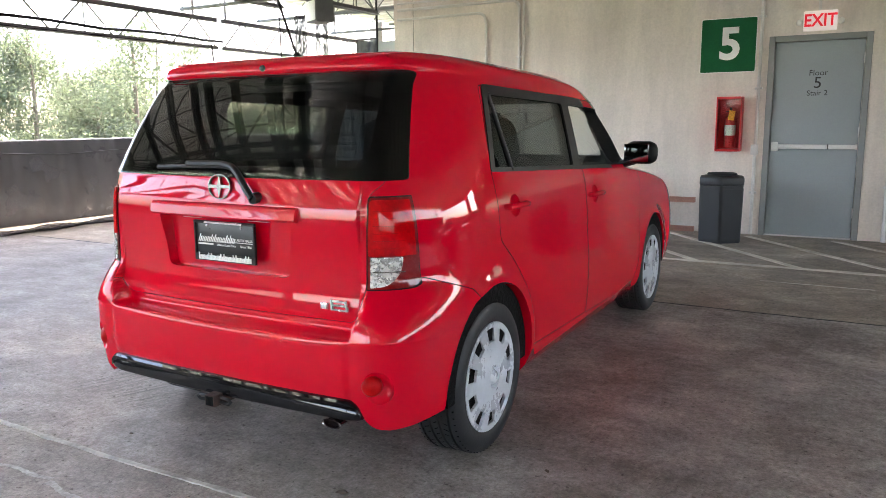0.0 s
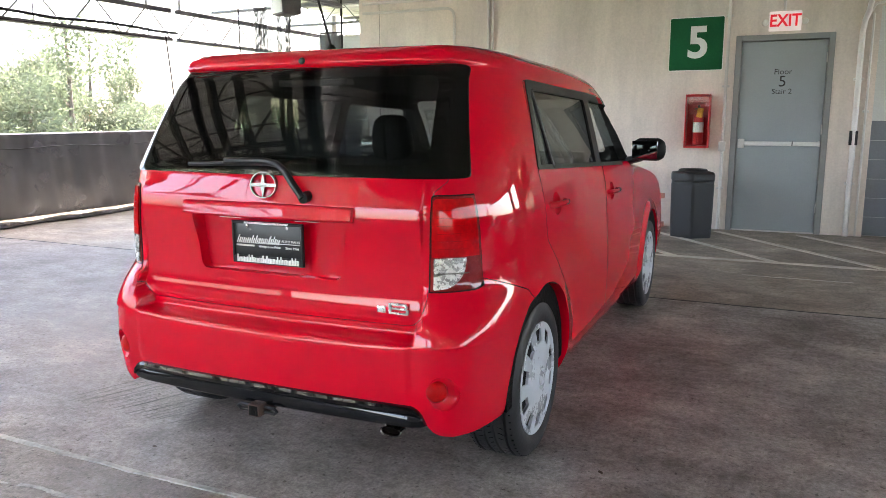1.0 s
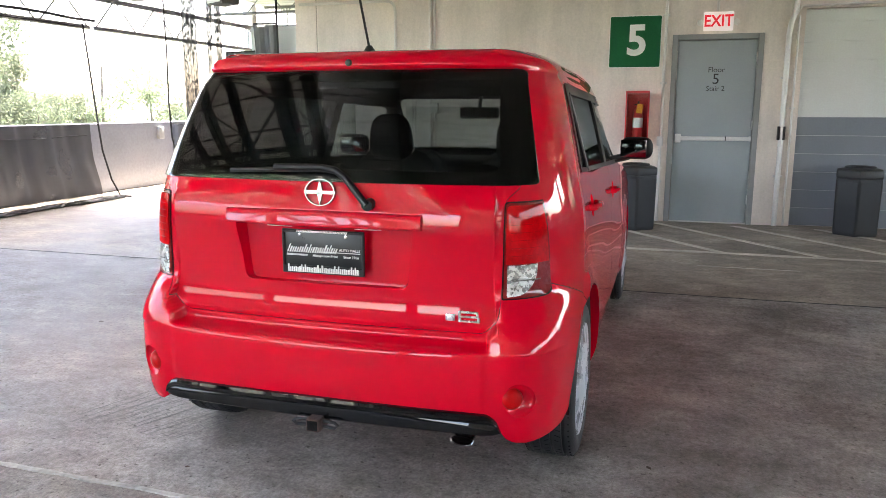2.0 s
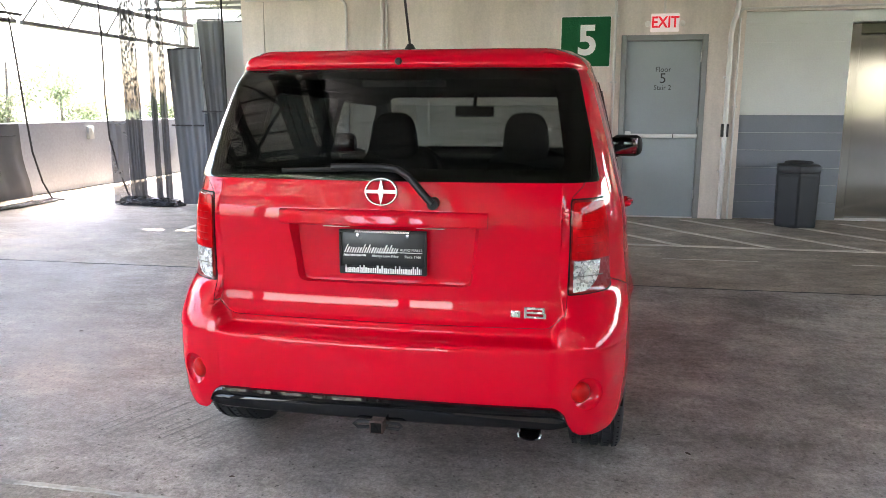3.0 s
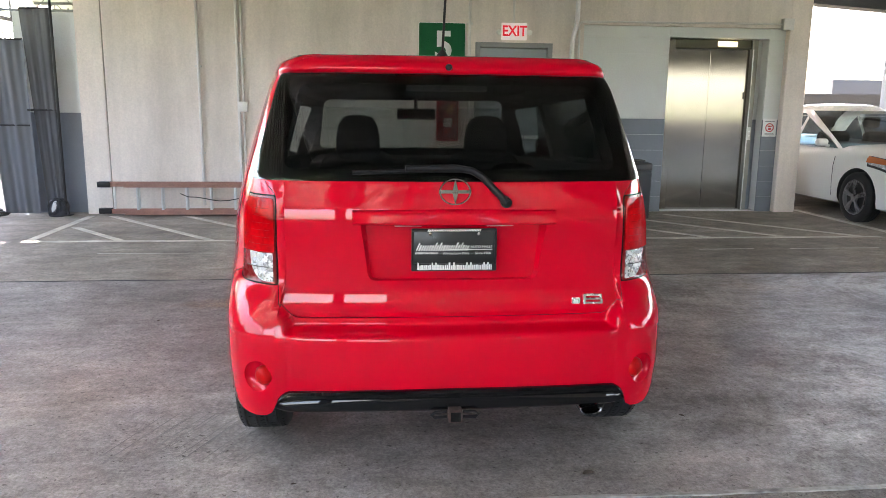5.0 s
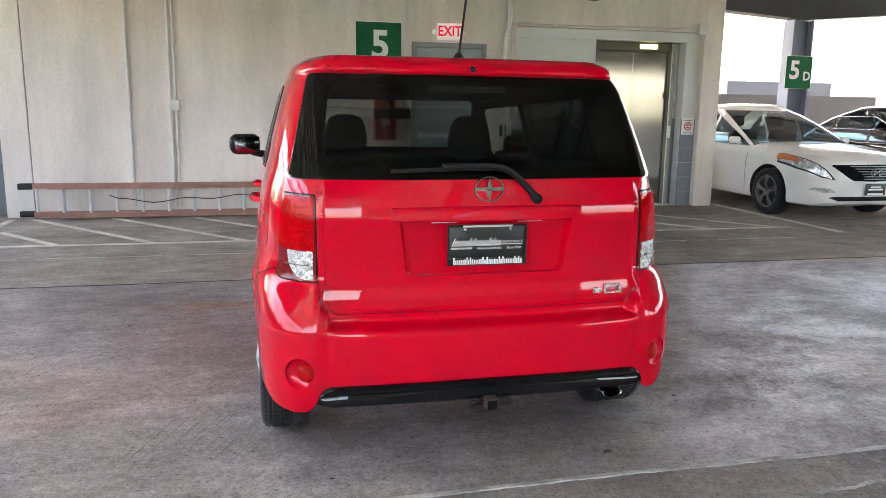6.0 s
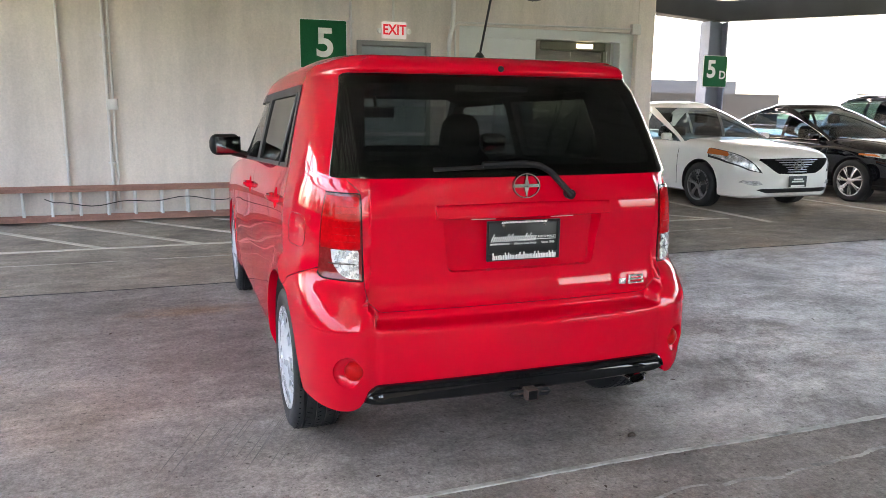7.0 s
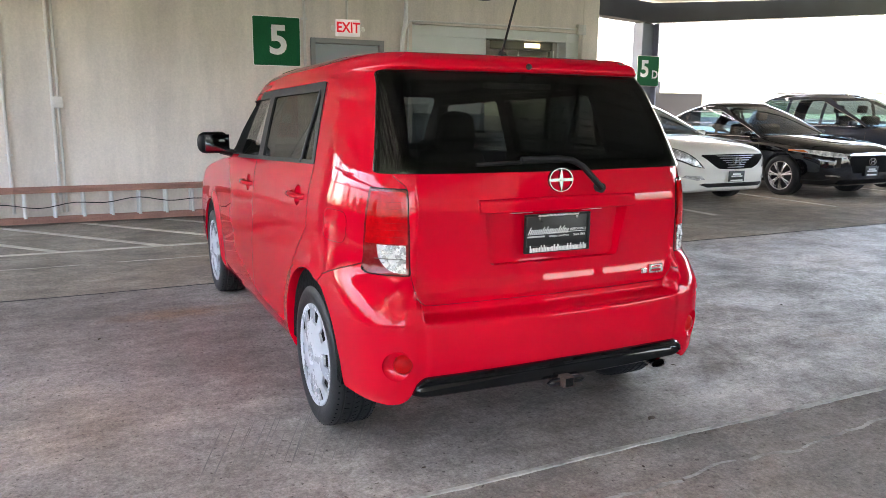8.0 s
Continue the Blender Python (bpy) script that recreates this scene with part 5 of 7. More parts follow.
for x in (-0.09, 0.09):
    b = bmesh.new()
    lathe(b, [(-0.004, 0.0), (-0.003, 0.006), (0.002, 0.007)], "y", 12)
    o = part("plate_screw", b, M["chrome"], plate)
    o.matrix_basis = pose(x, 0.096, 0.957)
for s in (-1, 1):
    b = boxed(-0.05, 0.05, -0.008, 0.012, -0.008, 0.008, bevel=0.003)
    o = part("plate_lamp", b, M["lamp_white"], tailgate)
    o.matrix_basis = pose(s * 0.17, 0.105, 0.992)

# wiper
b = bmesh.new()
g = lambda x, z: (x, rear_at(x, z) - 0.03, z)
tube(b, [g(0.185, 1.075), g(0.15, 1.112), g(0.10, 1.165), g(0.06, 1.188), g(0.0, 1.197), g(-0.18, 1.194)], 0.013, 10)
tube(b, [(0.185, rear_at(0.18, 1.1) + 0.02, 1.08), g(0.185, 1.075)], 0.02, 12)
wiper = part("wiper_arm", b, M["black_plastic"], tailgate, "black rear wiper arm")
b = bmesh.new()
tube(b, [(x, rear_at(x, 1.182) - 0.016, 1.182 + 0.006 * math.cos(x * 6)) for x in [-0.37 + 0.037 * k for k in range(12)]], 0.008, 8)
part("wiper_blade", b, M["black_plastic"], wiper)

# roof: washer nozzle, aerial, high brake lamp
b = bmesh.new()
lathe(b, [(-0.008, 0.0), (-0.006, 0.010), (0.004, 0.014)], "y", 14)
o = part("washer_nozzle", b, M["black_plastic"], tailgate)
o.matrix_basis = pose(0, 0.352, 1.565)
b = bmesh.new()
lathe(b, [(-0.02, 0.030), (0.004, 0.028), (0.02, 0.018), (0.032, 0.010), (0.033, 0.0)], "z", 18)
aerial = part("aerial_base", b, M["black_plastic"], red_car, "black rubber aerial foot")
aerial.matrix_basis = pose(-0.005, 0.575, 1.612)
b = bmesh.new()
tube(b, [(0, 0, 0.02), (0, -0.05, 0.12), (0, -0.12, 0.26)], 0.0052, 8)
part("aerial_rod", b, M["black_plastic"], aerial)

# mirrors
for side in (-1, 1):
    b = boxed(-0.10, 0.10, -0.058, 0.055, -0.068, 0.068, bevel=0.05, segs=6)
    mir = part("door_mirror", b, M["mirror_shell"], red_car, "black plastic door mirror")
    mir.matrix_basis = pose(side * 0.955, 2.60, 1.155, 0, 0, -side * 16)
    part("mirror_pane", boxed(-0.082, 0.082, -0.064, -0.060, -0.052, 0.052, bevel=0.002), M["dark_mirror"], mir, "mirror glass")
    b = bmesh.new()
    tube(b, [(-side * 0.05, 0, -0.05), (-side * 0.15, 0.02, -0.075)], 0.025, 8)
    part("mirror_arm", b, M["black_plastic"], mir)

# door handles in their cups
for name, side, door in door_obs:
    s = 1 if side > 0 else -1
    v, z = (0.925, 0.998) if name == "rear_door" else (2.0, 0.955)
    x = flank_at(v, z)
    b = bmesh.new()
    tube(b, [(s * (x - 0.01), v - 0.105, z), (s * (x + 0.018), v - 0.09, z), (s * (x + 0.030), v - 0.04, z + 0.002), (s * (x + 0.030), v + 0.05, z + 0.001), (s * (x + 0.018), v + 0.10, z - 0.003), (s * (x - 0.01), v + 0.112, z - 0.003)], 0.013, 10)
    part("door_handle", b, M["red_paint"], door)

# fuel flap outline on the left flank
ring = rounded([(0.345, 0.862), (0.53, 0.862), (0.53, 0.99), (0.345, 0.99)], 0.05, 5)
me = cut(solid(slab(30, 62, 0.84, 1.01, 14, 0.0012, 0.004, -1), M["inner"]), block_of(ring, "x", -1.2, -0.4, M["inner"]), "INTERSECT")
me = cut(me, block_of(grown(ring, -0.0018), "x", -1.2, -0.4, M["inner"]), "DIFFERENCE")
me.materials.clear()
me.materials.append(M["lamp_dark"])
cut_part("fuel_flap_gap", me, body, "dark gap round the fuel flap")

# underside, hitch, exhaust
part("underbody", boxed(-0.60, 0.60, 0.30, 4.0, 0.25, 0.345, bevel=0.03), M["well"], red_car, "dark underbody")
b = boxed(-0.025, 0.025, -0.03, 0.25, 0.272, 0.318, bevel=0.004)
hitch = part("tow_receiver", b, M["rust"], red_car, "rusty square tow receiver")
# black plate on the end face, for the shade inside the open tube
part("receiver_hole", boxed(-0.019, 0.019, -0.0315, -0.029, 0.277, 0.313), M["well"], hitch, flat=True)
for s in (-1, 1):
    b = bmesh.new()
    tube(b, [(s * 0.03, 0.0, 0.305), (s * 0.075, -0.005, 0.305), (s * 0.088, -0.005, 0.295), (s * 0.075, -0.005, 0.285), (s * 0.03, 0.0, 0.285)], 0.006, 8)
    part("chain_loop", b, M["black_plastic"], hitch)
b = bmesh.new()
lathe(b, [(0.30, 0.030), (0.02, 0.030), (0.01, 0.034), (0.008, 0.032), (0.012, 0.028), (0.12, 0.026)], "y", 28)
for v in b.verts:
    v.co.x *= 1.35
exhaust = part("exhaust_tip", b, M["chrome"], red_car, "chrome oval exhaust tip")
exhaust.matrix_basis = pose(0.53, 0.03, 0.279, 0, 0, 0) @ Matrix.Diagonal((0.95, 1, 0.56, 1))
b = bmesh.new()
lathe(b, [(0.03, 0.0), (0.03, 0.027)], "y", 20)
for v in b.verts:
    v.co.x *= 1.35
part("exhaust_bore", b, M["inner"], exhaust)


# wheels
def tyre_profile(r, w):
    h = w / 2
    pts = [(-h * 0.80, r * 0.66), (-h * 0.98, r * 0.74), (-h * 1.03, r * 0.84), (-h * 0.98, r * 0.93), (-h * 0.86, r * 0.98)]
    for x in (-0.62, -0.2, 0.2, 0.62):
        pts += [(h * (x - 0.07), r), (h * (x - 0.06), r - 0.009), (h * (x + 0.06), r - 0.009), (h * (x + 0.07), r)]
    pts += [(h * 0.86, r * 0.98), (h * 0.98, r * 0.93), (h * 1.03, r * 0.84), (h * 0.98, r * 0.74), (h * 0.80, r * 0.66)]
    return pts


def cover_mesh(r, slots, bulge):
    """A dished wheel cover with slots through it, facing +x."""
    bm = bmesh.new()
    per = 8
    na = slots * per
    radii = [0.0, 0.10, 0.16, 0.20, 0.30, 0.45, 0.60, 0.66, 0.72, 0.78, 0.84, 0.90, 0.95, 1.0, 1.03]
    def h(f):
        return bulge * (0.55 + 0.45 * math.cos(min(1, f) * 2.4)) - (0.014 if 0.1 < f < 0.2 else 0) + (0.006 if f < 0.1 else 0) - (0.02 if f > 1.01 else 0) + (0.006 if 0.92 < f < 1.01 else 0) - (0.004 if 0.25 < f < 0.5 else 0)
    grid = []
    for f in radii:
        grid.append([bm.verts.new((h(f), r * f * math.cos(2 * math.pi * k / na), r * f * math.sin(2 * math.pi * k / na))) for k in range(na)] if f else [bm.verts.new((h(0), 0, 0))] * na)
    for i in range(len(radii) - 1):
        for k in range(na):
            j = (k + 1) % na
            mid = (radii[i] + radii[i + 1]) / 2
            if 0.66 < mid < 0.90 and (k % per) in (2, 3, 4, 5):
                continue
            q = (grid[i][k], grid[i][j], grid[i + 1][j], grid[i + 1][k])
            bm.faces.new(q[1:] if i == 0 else q)
    bmesh.ops.remove_doubles(bm, verts=bm.verts, dist=1e-6)
    bmesh.ops.recalc_face_normals(bm, faces=bm.faces)
    got = bmesh.ops.extrude_face_region(bm, geom=list(bm.faces))
    bmesh.ops.translate(bm, verts=[v for v in got["geom"] if isinstance(v, bmesh.types.BMVert)], vec=(-0.012, 0, 0))
    return bm


def groove_bars(r, w):
    """Black bars set into the ribs, standing for the shade in cross grooves."""
    bm = bmesh.new()
    n = 64
    for k in range(n):
        a = 2 * math.pi * k / n
        for u, half, skew, lift_r in ((-0.77, 0.009, 0.0, 0.988), (0.77, 0.009, 0.0, 0.988), (-0.42, 0.012, 0.35, 0.9995), (0.42, 0.012, -0.35, 0.9995), (0.0, 0.009, 0.5, 1.0)):
            b = bmesh.new()
            box(b, -half, half, -0.0024, 0.0024, r * 0.955, r * lift_r)
            bmesh.ops.rotate(b, verts=b.verts, cent=(0, 0, 0), matrix=Matrix.Rotation(skew, 3, "Z"))
            bmesh.ops.translate(b, verts=b.verts, vec=(u * w / 2, 0, 0))
            bmesh.ops.rotate(b, verts=b.verts, cent=(0, 0, 0), matrix=Matrix.Rotation(a, 3, "X"))
            tmp = bpy.data.meshes.new("t")
            b.to_mesh(tmp)
            b.free()
            bm.from_mesh(tmp)
            bpy.data.meshes.remove(tmp)
    return bm


def wheel(parent, x, y, side, r=0.316, w=0.205, first=[]):
    if not first:
        b = bmesh.new()
        lathe(b, tyre_profile(r, w), "x", 80, True)
        first.append(mesh_of("tyre", b, M["rubber"]))
        first.append(mesh_of("tread", groove_bars(r, w), M["well"]))
        first.append(mesh_of("wheel_cover", cover_mesh(0.226, 10, 0.03), M["hubcap"]))
        b = bmesh.new()
        lathe(b, [(-0.10, 0.215), (0.02, 0.212), (0.02, 0.2), (-0.02, 0.19), (-0.03, 0.0)], "x", 40)
        first.append(mesh_of("rim", b, M["inner"]))
        b = bmesh.new()
        lathe(b, [(0.034, 0.0), (0.034, 0.012), (0.033, 0.022), (0.028, 0.027), (0.01, 0.028)], "x", 24)
        first.append(mesh_of("centre_cap", b, M["hubcap"]))
        for me in first:
            me.shade_smooth()
            me.set_sharp_from_angle(angle=radians(35))
    hub = new("wheel")
    hub.parent = parent
    hub.empty_display_size = 0.1
    hub.matrix_basis = pose(x, y, r, random.Random(x + y).random() * 90, 0, 0 if side > 0 else 180)
    for me, dx in zip(first, (0, 0, 0.088, 0.05, 0.088)):
        o = new(me.name.split(".")[0], me)
        o.parent = hub
        o.location.x = dx
        if me.name.startswith("tread"):
            o["kind"] = "stuff"
    return hub


for c in AXLES:
    for s in (-1, 1):
        wheel(red_car, s * 0.765, c, s)
        b = bmesh.new()
        lathe(b, [(0.50 * s, 0.0), (0.50 * s, ARCH - 0.005), (0.858 * s, ARCH - 0.005)], "x", 48)
        for v in b.verts:
            v.co.z = max(v.co.z, -0.035)
        o = part("wheel_arch_liner", b, M["well"], red_car, "black wheel arch liner")
        o.matrix_basis = pose(0, c + 0.005, 0.335)

# cabin
part("dashboard", boxed(-0.70, 0.70, 2.35, 2.85, 0.75, 1.08, bevel=0.06, segs=3), M["inner"], red_car)
part("cabin_floor", boxed(-0.74, 0.74, 0.30, 3.0, 0.34, 0.44), M["inner"], red_car, flat=True)
part("load_cover", boxed(-0.68, 0.68, 0.32, 0.95, 0.78, 0.81), M["inner"], red_car, flat=True)


def pillow(w, d, z0, z1, k=0.62):
    """A soft rounded cushion."""
    b = bmesh.new()
    bmesh.ops.create_uvsphere(b, u_segments=28, v_segments=18, radius=1)
    for v in b.verts:
        q = [math.copysign(abs(c) ** k, c) for c in v.co]
        v.co = (q[0] * w * (0.92 - 0.10 * q[2]), q[1] * d, (z0 + z1) / 2 + q[2] * (z1 - z0) / 2)
    return b


def car_seat(x, y, wide, back, head, parent):
    s = new("car_seat")
    s.parent = parent
    s.matrix_basis = pose(x, y, 0.44)
    part("cushion", boxed(-wide / 2, wide / 2, -0.05, 0.45, 0.02, 0.24, bevel=0.06, segs=3), M["seat"], s)
    o = part("backrest", pillow(wide / 2 * 1.04, 0.085, -0.02, back + 0.02, 0.42), M["seat"], s)
    o.matrix_basis = pose(0, -0.02, 0.16, 12)
    for hx in ([0] if wide < 0.7 else [-wide * 0.28, wide * 0.28]):
        b = pillow(0.135, 0.058, -0.07, head)
        o = part("headrest", b, M["seat"], s)
        o.matrix_basis = pose(hx, -0.17, 0.16 + back * 0.98 + 0.03, 8)
        for k in (-0.05, 0.05):
            b = bmesh.new()
            tube(b, [(k, 0, -0.06), (k, 0, 0.05)], 0.006, 8)
            t = part("headrest_pin", b, M["chrome"], s)
            t.matrix_basis = pose(hx, -0.165, 0.16 + back * 0.98 + 0.03, 8)
    return s


car_seat(-0.37, 1.95, 0.52, 0.55, 0.20, red_car)
car_seat(0.37, 1.95, 0.52, 0.55, 0.20, red_car)
car_seat(0.0, 1.05, 1.30, 0.42, 0.12, red_car)
b = bmesh.new()
lathe(b, [(-0.012, 0.175), (0, 0.187), (0.012, 0.175), (0, 0.163)], "y", 36, True)
box(b, -0.17, 0.17, -0.01, 0.01, -0.02, 0.02)
o = part("steering_wheel", b, M["black_plastic"], red_car)
o.matrix_basis = pose(-0.37, 2.28, 0.98, -25)
b = boxed(-0.125, 0.125, -0.02, 0.02, -0.035, 0.035, bevel=0.015, segs=3)
tube(b, [(0, 0, 0.02), (0, 0.05, 0.10)], 0.012, 8)
o = part("inside_mirror", b, M["black_plastic"], red_car)
o.matrix_basis = pose(0, 2.35, 1.37)
b = boxed(-0.16, 0.16, -0.02, 0.03, -0.012, 0.012, bevel=0.005)
o = part("high_brake_lamp", b, M["lamp_grey"], tailgate, "grey high brake lamp behind the glass")
o.matrix_basis = pose(0, 0.44, 1.487)

# ---- the stair door ----
door = thing("stair_door", "grey steel exit door with a push bar and black lettering", "door", pose(0, WALL, 0))
b = bmesh.new()
for x0, x1, z0, z1 in ((-1.086, -1.022, 0, 2.27), (-0.118, -0.054, 0, 2.27), (-1.022, -0.118, 2.205, 2.27)):
    box(b, x0, x1, -0.022, 0.2, z0, z1, bevel=0.004, segs=1)
frame_part = part("door_frame", b, M["frame_paint"], door, "grey steel door frame", flat=True)
leaf = part("door_leaf", boxed(-1.018, -0.122, 0.03, 0.075, 0.012, 2.2, bevel=0.004, segs=1), M["steel_paint"], door, "flat grey steel leaf", flat=True)
b = boxed(-0.985, -0.135, -0.035, -0.005, 1.012, 1.062, bevel=0.008)
bar = part("push_bar", b, M["alu"], leaf, "aluminium push bar")
part("push_bar_joint", boxed(-0.42, -0.41, -0.037, 0.0, 1.01, 1.064), M["inner"], bar, flat=True)
part("push_bar_lock", boxed(-1.0, -0.93, -0.05, 0.03, 0.985, 1.09, bevel=0.01), M["alu"], leaf)
part("push_bar_end", boxed(-0.15, -0.125, -0.03, 0.03, 1.008, 1.066, bevel=0.005), M["alu"], leaf)
part("threshold", boxed(-1.02, -0.12, -0.02, 0.1, 0.002, 0.012), M["alu"], door, flat=True)
for k, z in enumerate((0.3, 1.2, 2.0)):
    b = bmesh.new()
    tube(b, [(-0.12, 0.02, z - 0.055), (-0.12, 0.02, z + 0.055)], 0.009, 8)
    part("hinge", b, M["alu"], door)
for text, z, size in (("Floor", 1.853, 0.088), ("5", 1.742, 0.175), ("Stair 2", 1.632, 0.082)):
    writing("door_lettering", text, size, M["black_text"], leaf, pose(-0.565, 0.0285, z, 90), "black lettering")

# ---- signs ----
def letters_sign(name, label, x, y, z, w, h, face, text, tz, size, group=""):
    s = thing(name, label, "sign", pose(x, y, z), group)
    out = rounded([(-w / 2, -h / 2), (w / 2, -h / 2), (w / 2, h / 2), (-w / 2, h / 2)], 0.025, 4)
    b = bmesh.new()
    prism(b, out, "y", -0.006, 0)
    part("edge", b, M["white"], s, "thin white border", flat=True)
    b = bmesh.new()
    prism(b, grown(out, -0.008), "y", -0.008, -0.006)
    part("face", b, M[face], s, "green face", flat=True)
    for t, dx, dz, sz in text:
        writing("numeral", t, sz, M["white"], s, pose(dx, -0.0095, dz, 90), "white lettering", 0.001)
    return s


def bold(parent, text, size, x, z, y, mat, spread=0.012):
    """Letters with heavy strokes."""
    return writing("numeral", text, size, M[mat], parent, pose(x, y, z, 90), "white lettering", heavy=spread)


sign5 = letters_sign("level_sign", "green level sign with a white 5 on the wall", -1.53, WALL, 2.20, 0.62, 0.62, "sign_dim", [], 0, 0)
bold(sign5, "5", 0.50, 0.02, 0.0, -0.0095, "white", 0.014)
sign5d = letters_sign("level_sign", "green level sign with white 5D on a column", 7.64, 13.105, 2.22, 0.62, 0.66, "sign_dim", [], 0, 0)
bold(sign5d, "5", 0.50, -0.10, 0.03, -0.0095, "white", 0.014)
bold(sign5d, "D", 0.24, 0.19, -0.08, -0.0095, "white", 0.006)
part("bracket", boxed(-0.06, 0.06, 0.0, 0.03, -0.3, 0.3), M["beam"], sign5d, flat=True)

ex = thing("exit_sign", "white exit sign with red letters and two lamp heads", "exit sign", pose(-0.58, WALL, 2.41))
part("case", boxed(-0.168, 0.168, -0.05, 0, -0.108, 0.108, bevel=0.012), glow("lit_sign_face", (1.0, 0.93, 0.92), 0.008), ex)
o = writing("letters", "EXIT", 0.185, M["exit_red"], ex, pose(0, -0.053, 0, 90), "red glowing letters", 0.002, width=0.86, heavy=0.004)
for s in (-1, 1):
    b = bmesh.new()
    lathe(b, [(-0.075, 0.0), (-0.072, 0.028), (-0.05, 0.036), (-0.02, 0.02), (-0.01, 0.012)], "y", 20)
    o = part("lamp_head", b, M["white_plastic"], ex, "small round emergency lamp head")
    o.matrix_basis = pose(s * 0.205, 0.012, -0.01)
    b = bmesh.new()
    tube(b, [(s * 0.16, -0.02, -0.01), (s * 0.205, -0.02, -0.01)], 0.01, 8)
    part("lamp_arm", b, M["galv"], ex)

acc = thing("notice_sign", "white notice with a red round symbol beside the lift", "sign", pose(3.128, 9.64, 1.19))
part("face", boxed(-0.10, 0.10, -0.008, 0.0, -0.125, 0.125, bevel=0.003), M["white"], acc, flat=True)
b = bmesh.new()
lathe(b, [(-0.010, 0.048), (-0.0085, 0.048), (-0.0085, 0.062), (-0.010, 0.062)], "y", 28, True)
part("ring", b, M["ext_red"], acc, "red ring")
for z0, z1, w in ((0.01, 0.03, 0.03), (-0.03, -0.005, 0.022)):
    part("lettering_bar", boxed(-w, w, -0.0105, -0.0085, z0, z1), M["ext_red"], acc, flat=True)
for z in (-0.085, -0.1, 0.085):
    part("lettering_bar", boxed(-0.07, 0.07, -0.0095, -0.0085, z - 0.003, z + 0.003), M["black_text"], acc, flat=True)

# ---- extinguisher cabinet ----
cab = thing("extinguisher_cabinet", "red fire extinguisher cabinet with a clear front on the wall", "cabinet", pose(-1.46, WALL, 1.295))
b = bmesh.new()
for x0, x1, z0, z1 in ((-0.14, -0.125, -0.315, 0.315), (0.125, 0.14, -0.315, 0.315), (-0.125, 0.125, 0.285, 0.315), (-0.125, 0.125, -0.315, -0.285)):
    box(b, x0, x1, -0.17, 0, z0, z1, bevel=0.006, segs=1)
part("case", b, M["ext_red"], cab, "red plastic case")
part("back", boxed(-0.125, 0.125, -0.012, 0, -0.285, 0.285), M["ext_red"], cab, flat=True)
o = part("front_pane", boxed(-0.125, 0.125, -0.166, -0.162, -0.285, 0.285), M["clear"], cab, "clear front", flat=True)
o.visible_shadow = False
b = bmesh.new()
lathe(b, [(-0.255, 0.0), (-0.255, 0.056), (-0.24, 0.06), (0.06, 0.06), (0.10, 0.045), (0.125, 0.02), (0.14, 0.018), (0.14, 0.0)], "z", 24)
bottle = part("extinguisher", b, M["ext_red"], cab, "red extinguisher bottle")
bottle.matrix_basis = pose(0.01, -0.085, -0.01)
b = bmesh.new()
lathe(b, [(-0.12, 0.061), (0.0, 0.061)], "z", 24)
part("extinguisher_label", b, M["white"], bottle, "white label")
b = boxed(-0.05, 0.04, -0.012, 0.012, 0.15, 0.165, bevel=0.003)
box(b, -0.012, 0.012, -0.012, 0.012, 0.135, 0.2)
part("extinguisher_valve", b, M["black_plastic"], bottle)
o = part("inspection_tag", boxed(-0.035, 0.035, -0.002, 0.002, -0.055, 0.055), M["orange_tag"], bottle, "orange inspection tag", flat=True)
o.matrix_basis = pose(0.02, -0.068, 0.11, 0, 8, 0)


# ---- litter bins ----
def litter_bin(x, y, turn, group):
    t = thing("litter_bin", "charcoal plastic six-sided litter bin with a domed lid", "litter bin", pose(x, y, 0, 0, 0, turn), group)
    def hexa(r, z, n=6):
        out = []
        r *= 0.86
        for k in range(n):
            a, c = 2 * math.pi * k / n, 2 * math.pi * (k + 1) / n
            p, q = Vector((math.cos(a), math.sin(a))), Vector((math.cos(c), math.sin(c)))
            for f in (0.06, 0.94):
                v = p.lerp(q, f) * r
                out.append((v.x, v.y, z))
        return out
    b = bmesh.new()
    bridge(b, [hexa(0.288, 0.0), hexa(0.294, 0.02), hexa(0.303, 0.62)])
    part("tub", b, M["bin"], t)
    for k in range(6):
        a = radians(30 + 60 * k)
        b = boxed(-0.112, 0.112, -0.003, 0.0, -0.275, 0.275, bevel=0.0012, segs=1)
        o = part("side_panel", b, M["bin"], t, "plain side panel")
        o.matrix_basis = Matrix.Rotation(a, 4, "Z") @ pose(0.2215, 0, 0.31, 0.9, 0, 90)
    b = bmesh.new()
    bridge(b, [hexa(0.306, 0.625), hexa(0.311, 0.64), hexa(0.311, 0.695), hexa(0.30, 0.712), hexa(0.20, 0.728), hexa(0.165, 0.73), hexa(0.155, 0.69)])
    lid = part("lid", b, M["bin"], t, "domed lid with an open top")
    b = bmesh.new()
    tube(b, [(0.145 * math.cos(a), 0.145 * math.sin(a), 0.737) for a in [2 * math.pi * k / 24 for k in range(25)]], 0.014, 8)
    part("lid_ring", b, M["bin"], lid)
    for o in t.children:
        o.matrix_basis = Matrix.Diagonal((1, 1, 1.02, 1)) @ o.matrix_basis
    return t


litter_bin(-1.42, 8.88, 39, "litter bins")
litter_bin(1.0, 9.14, 20, "litter bins")

# ---- lift ----
lift_door = thing("lift_door", "two brushed stainless lift door leaves in a recess", "lift door", pose(0, 9.64, 0))
part("door_leaf", boxed(1.752, 2.283, 0.205, 0.235, 0.012, 2.262, bevel=0.003, segs=1), M["stainless"], lift_door, flat=True)
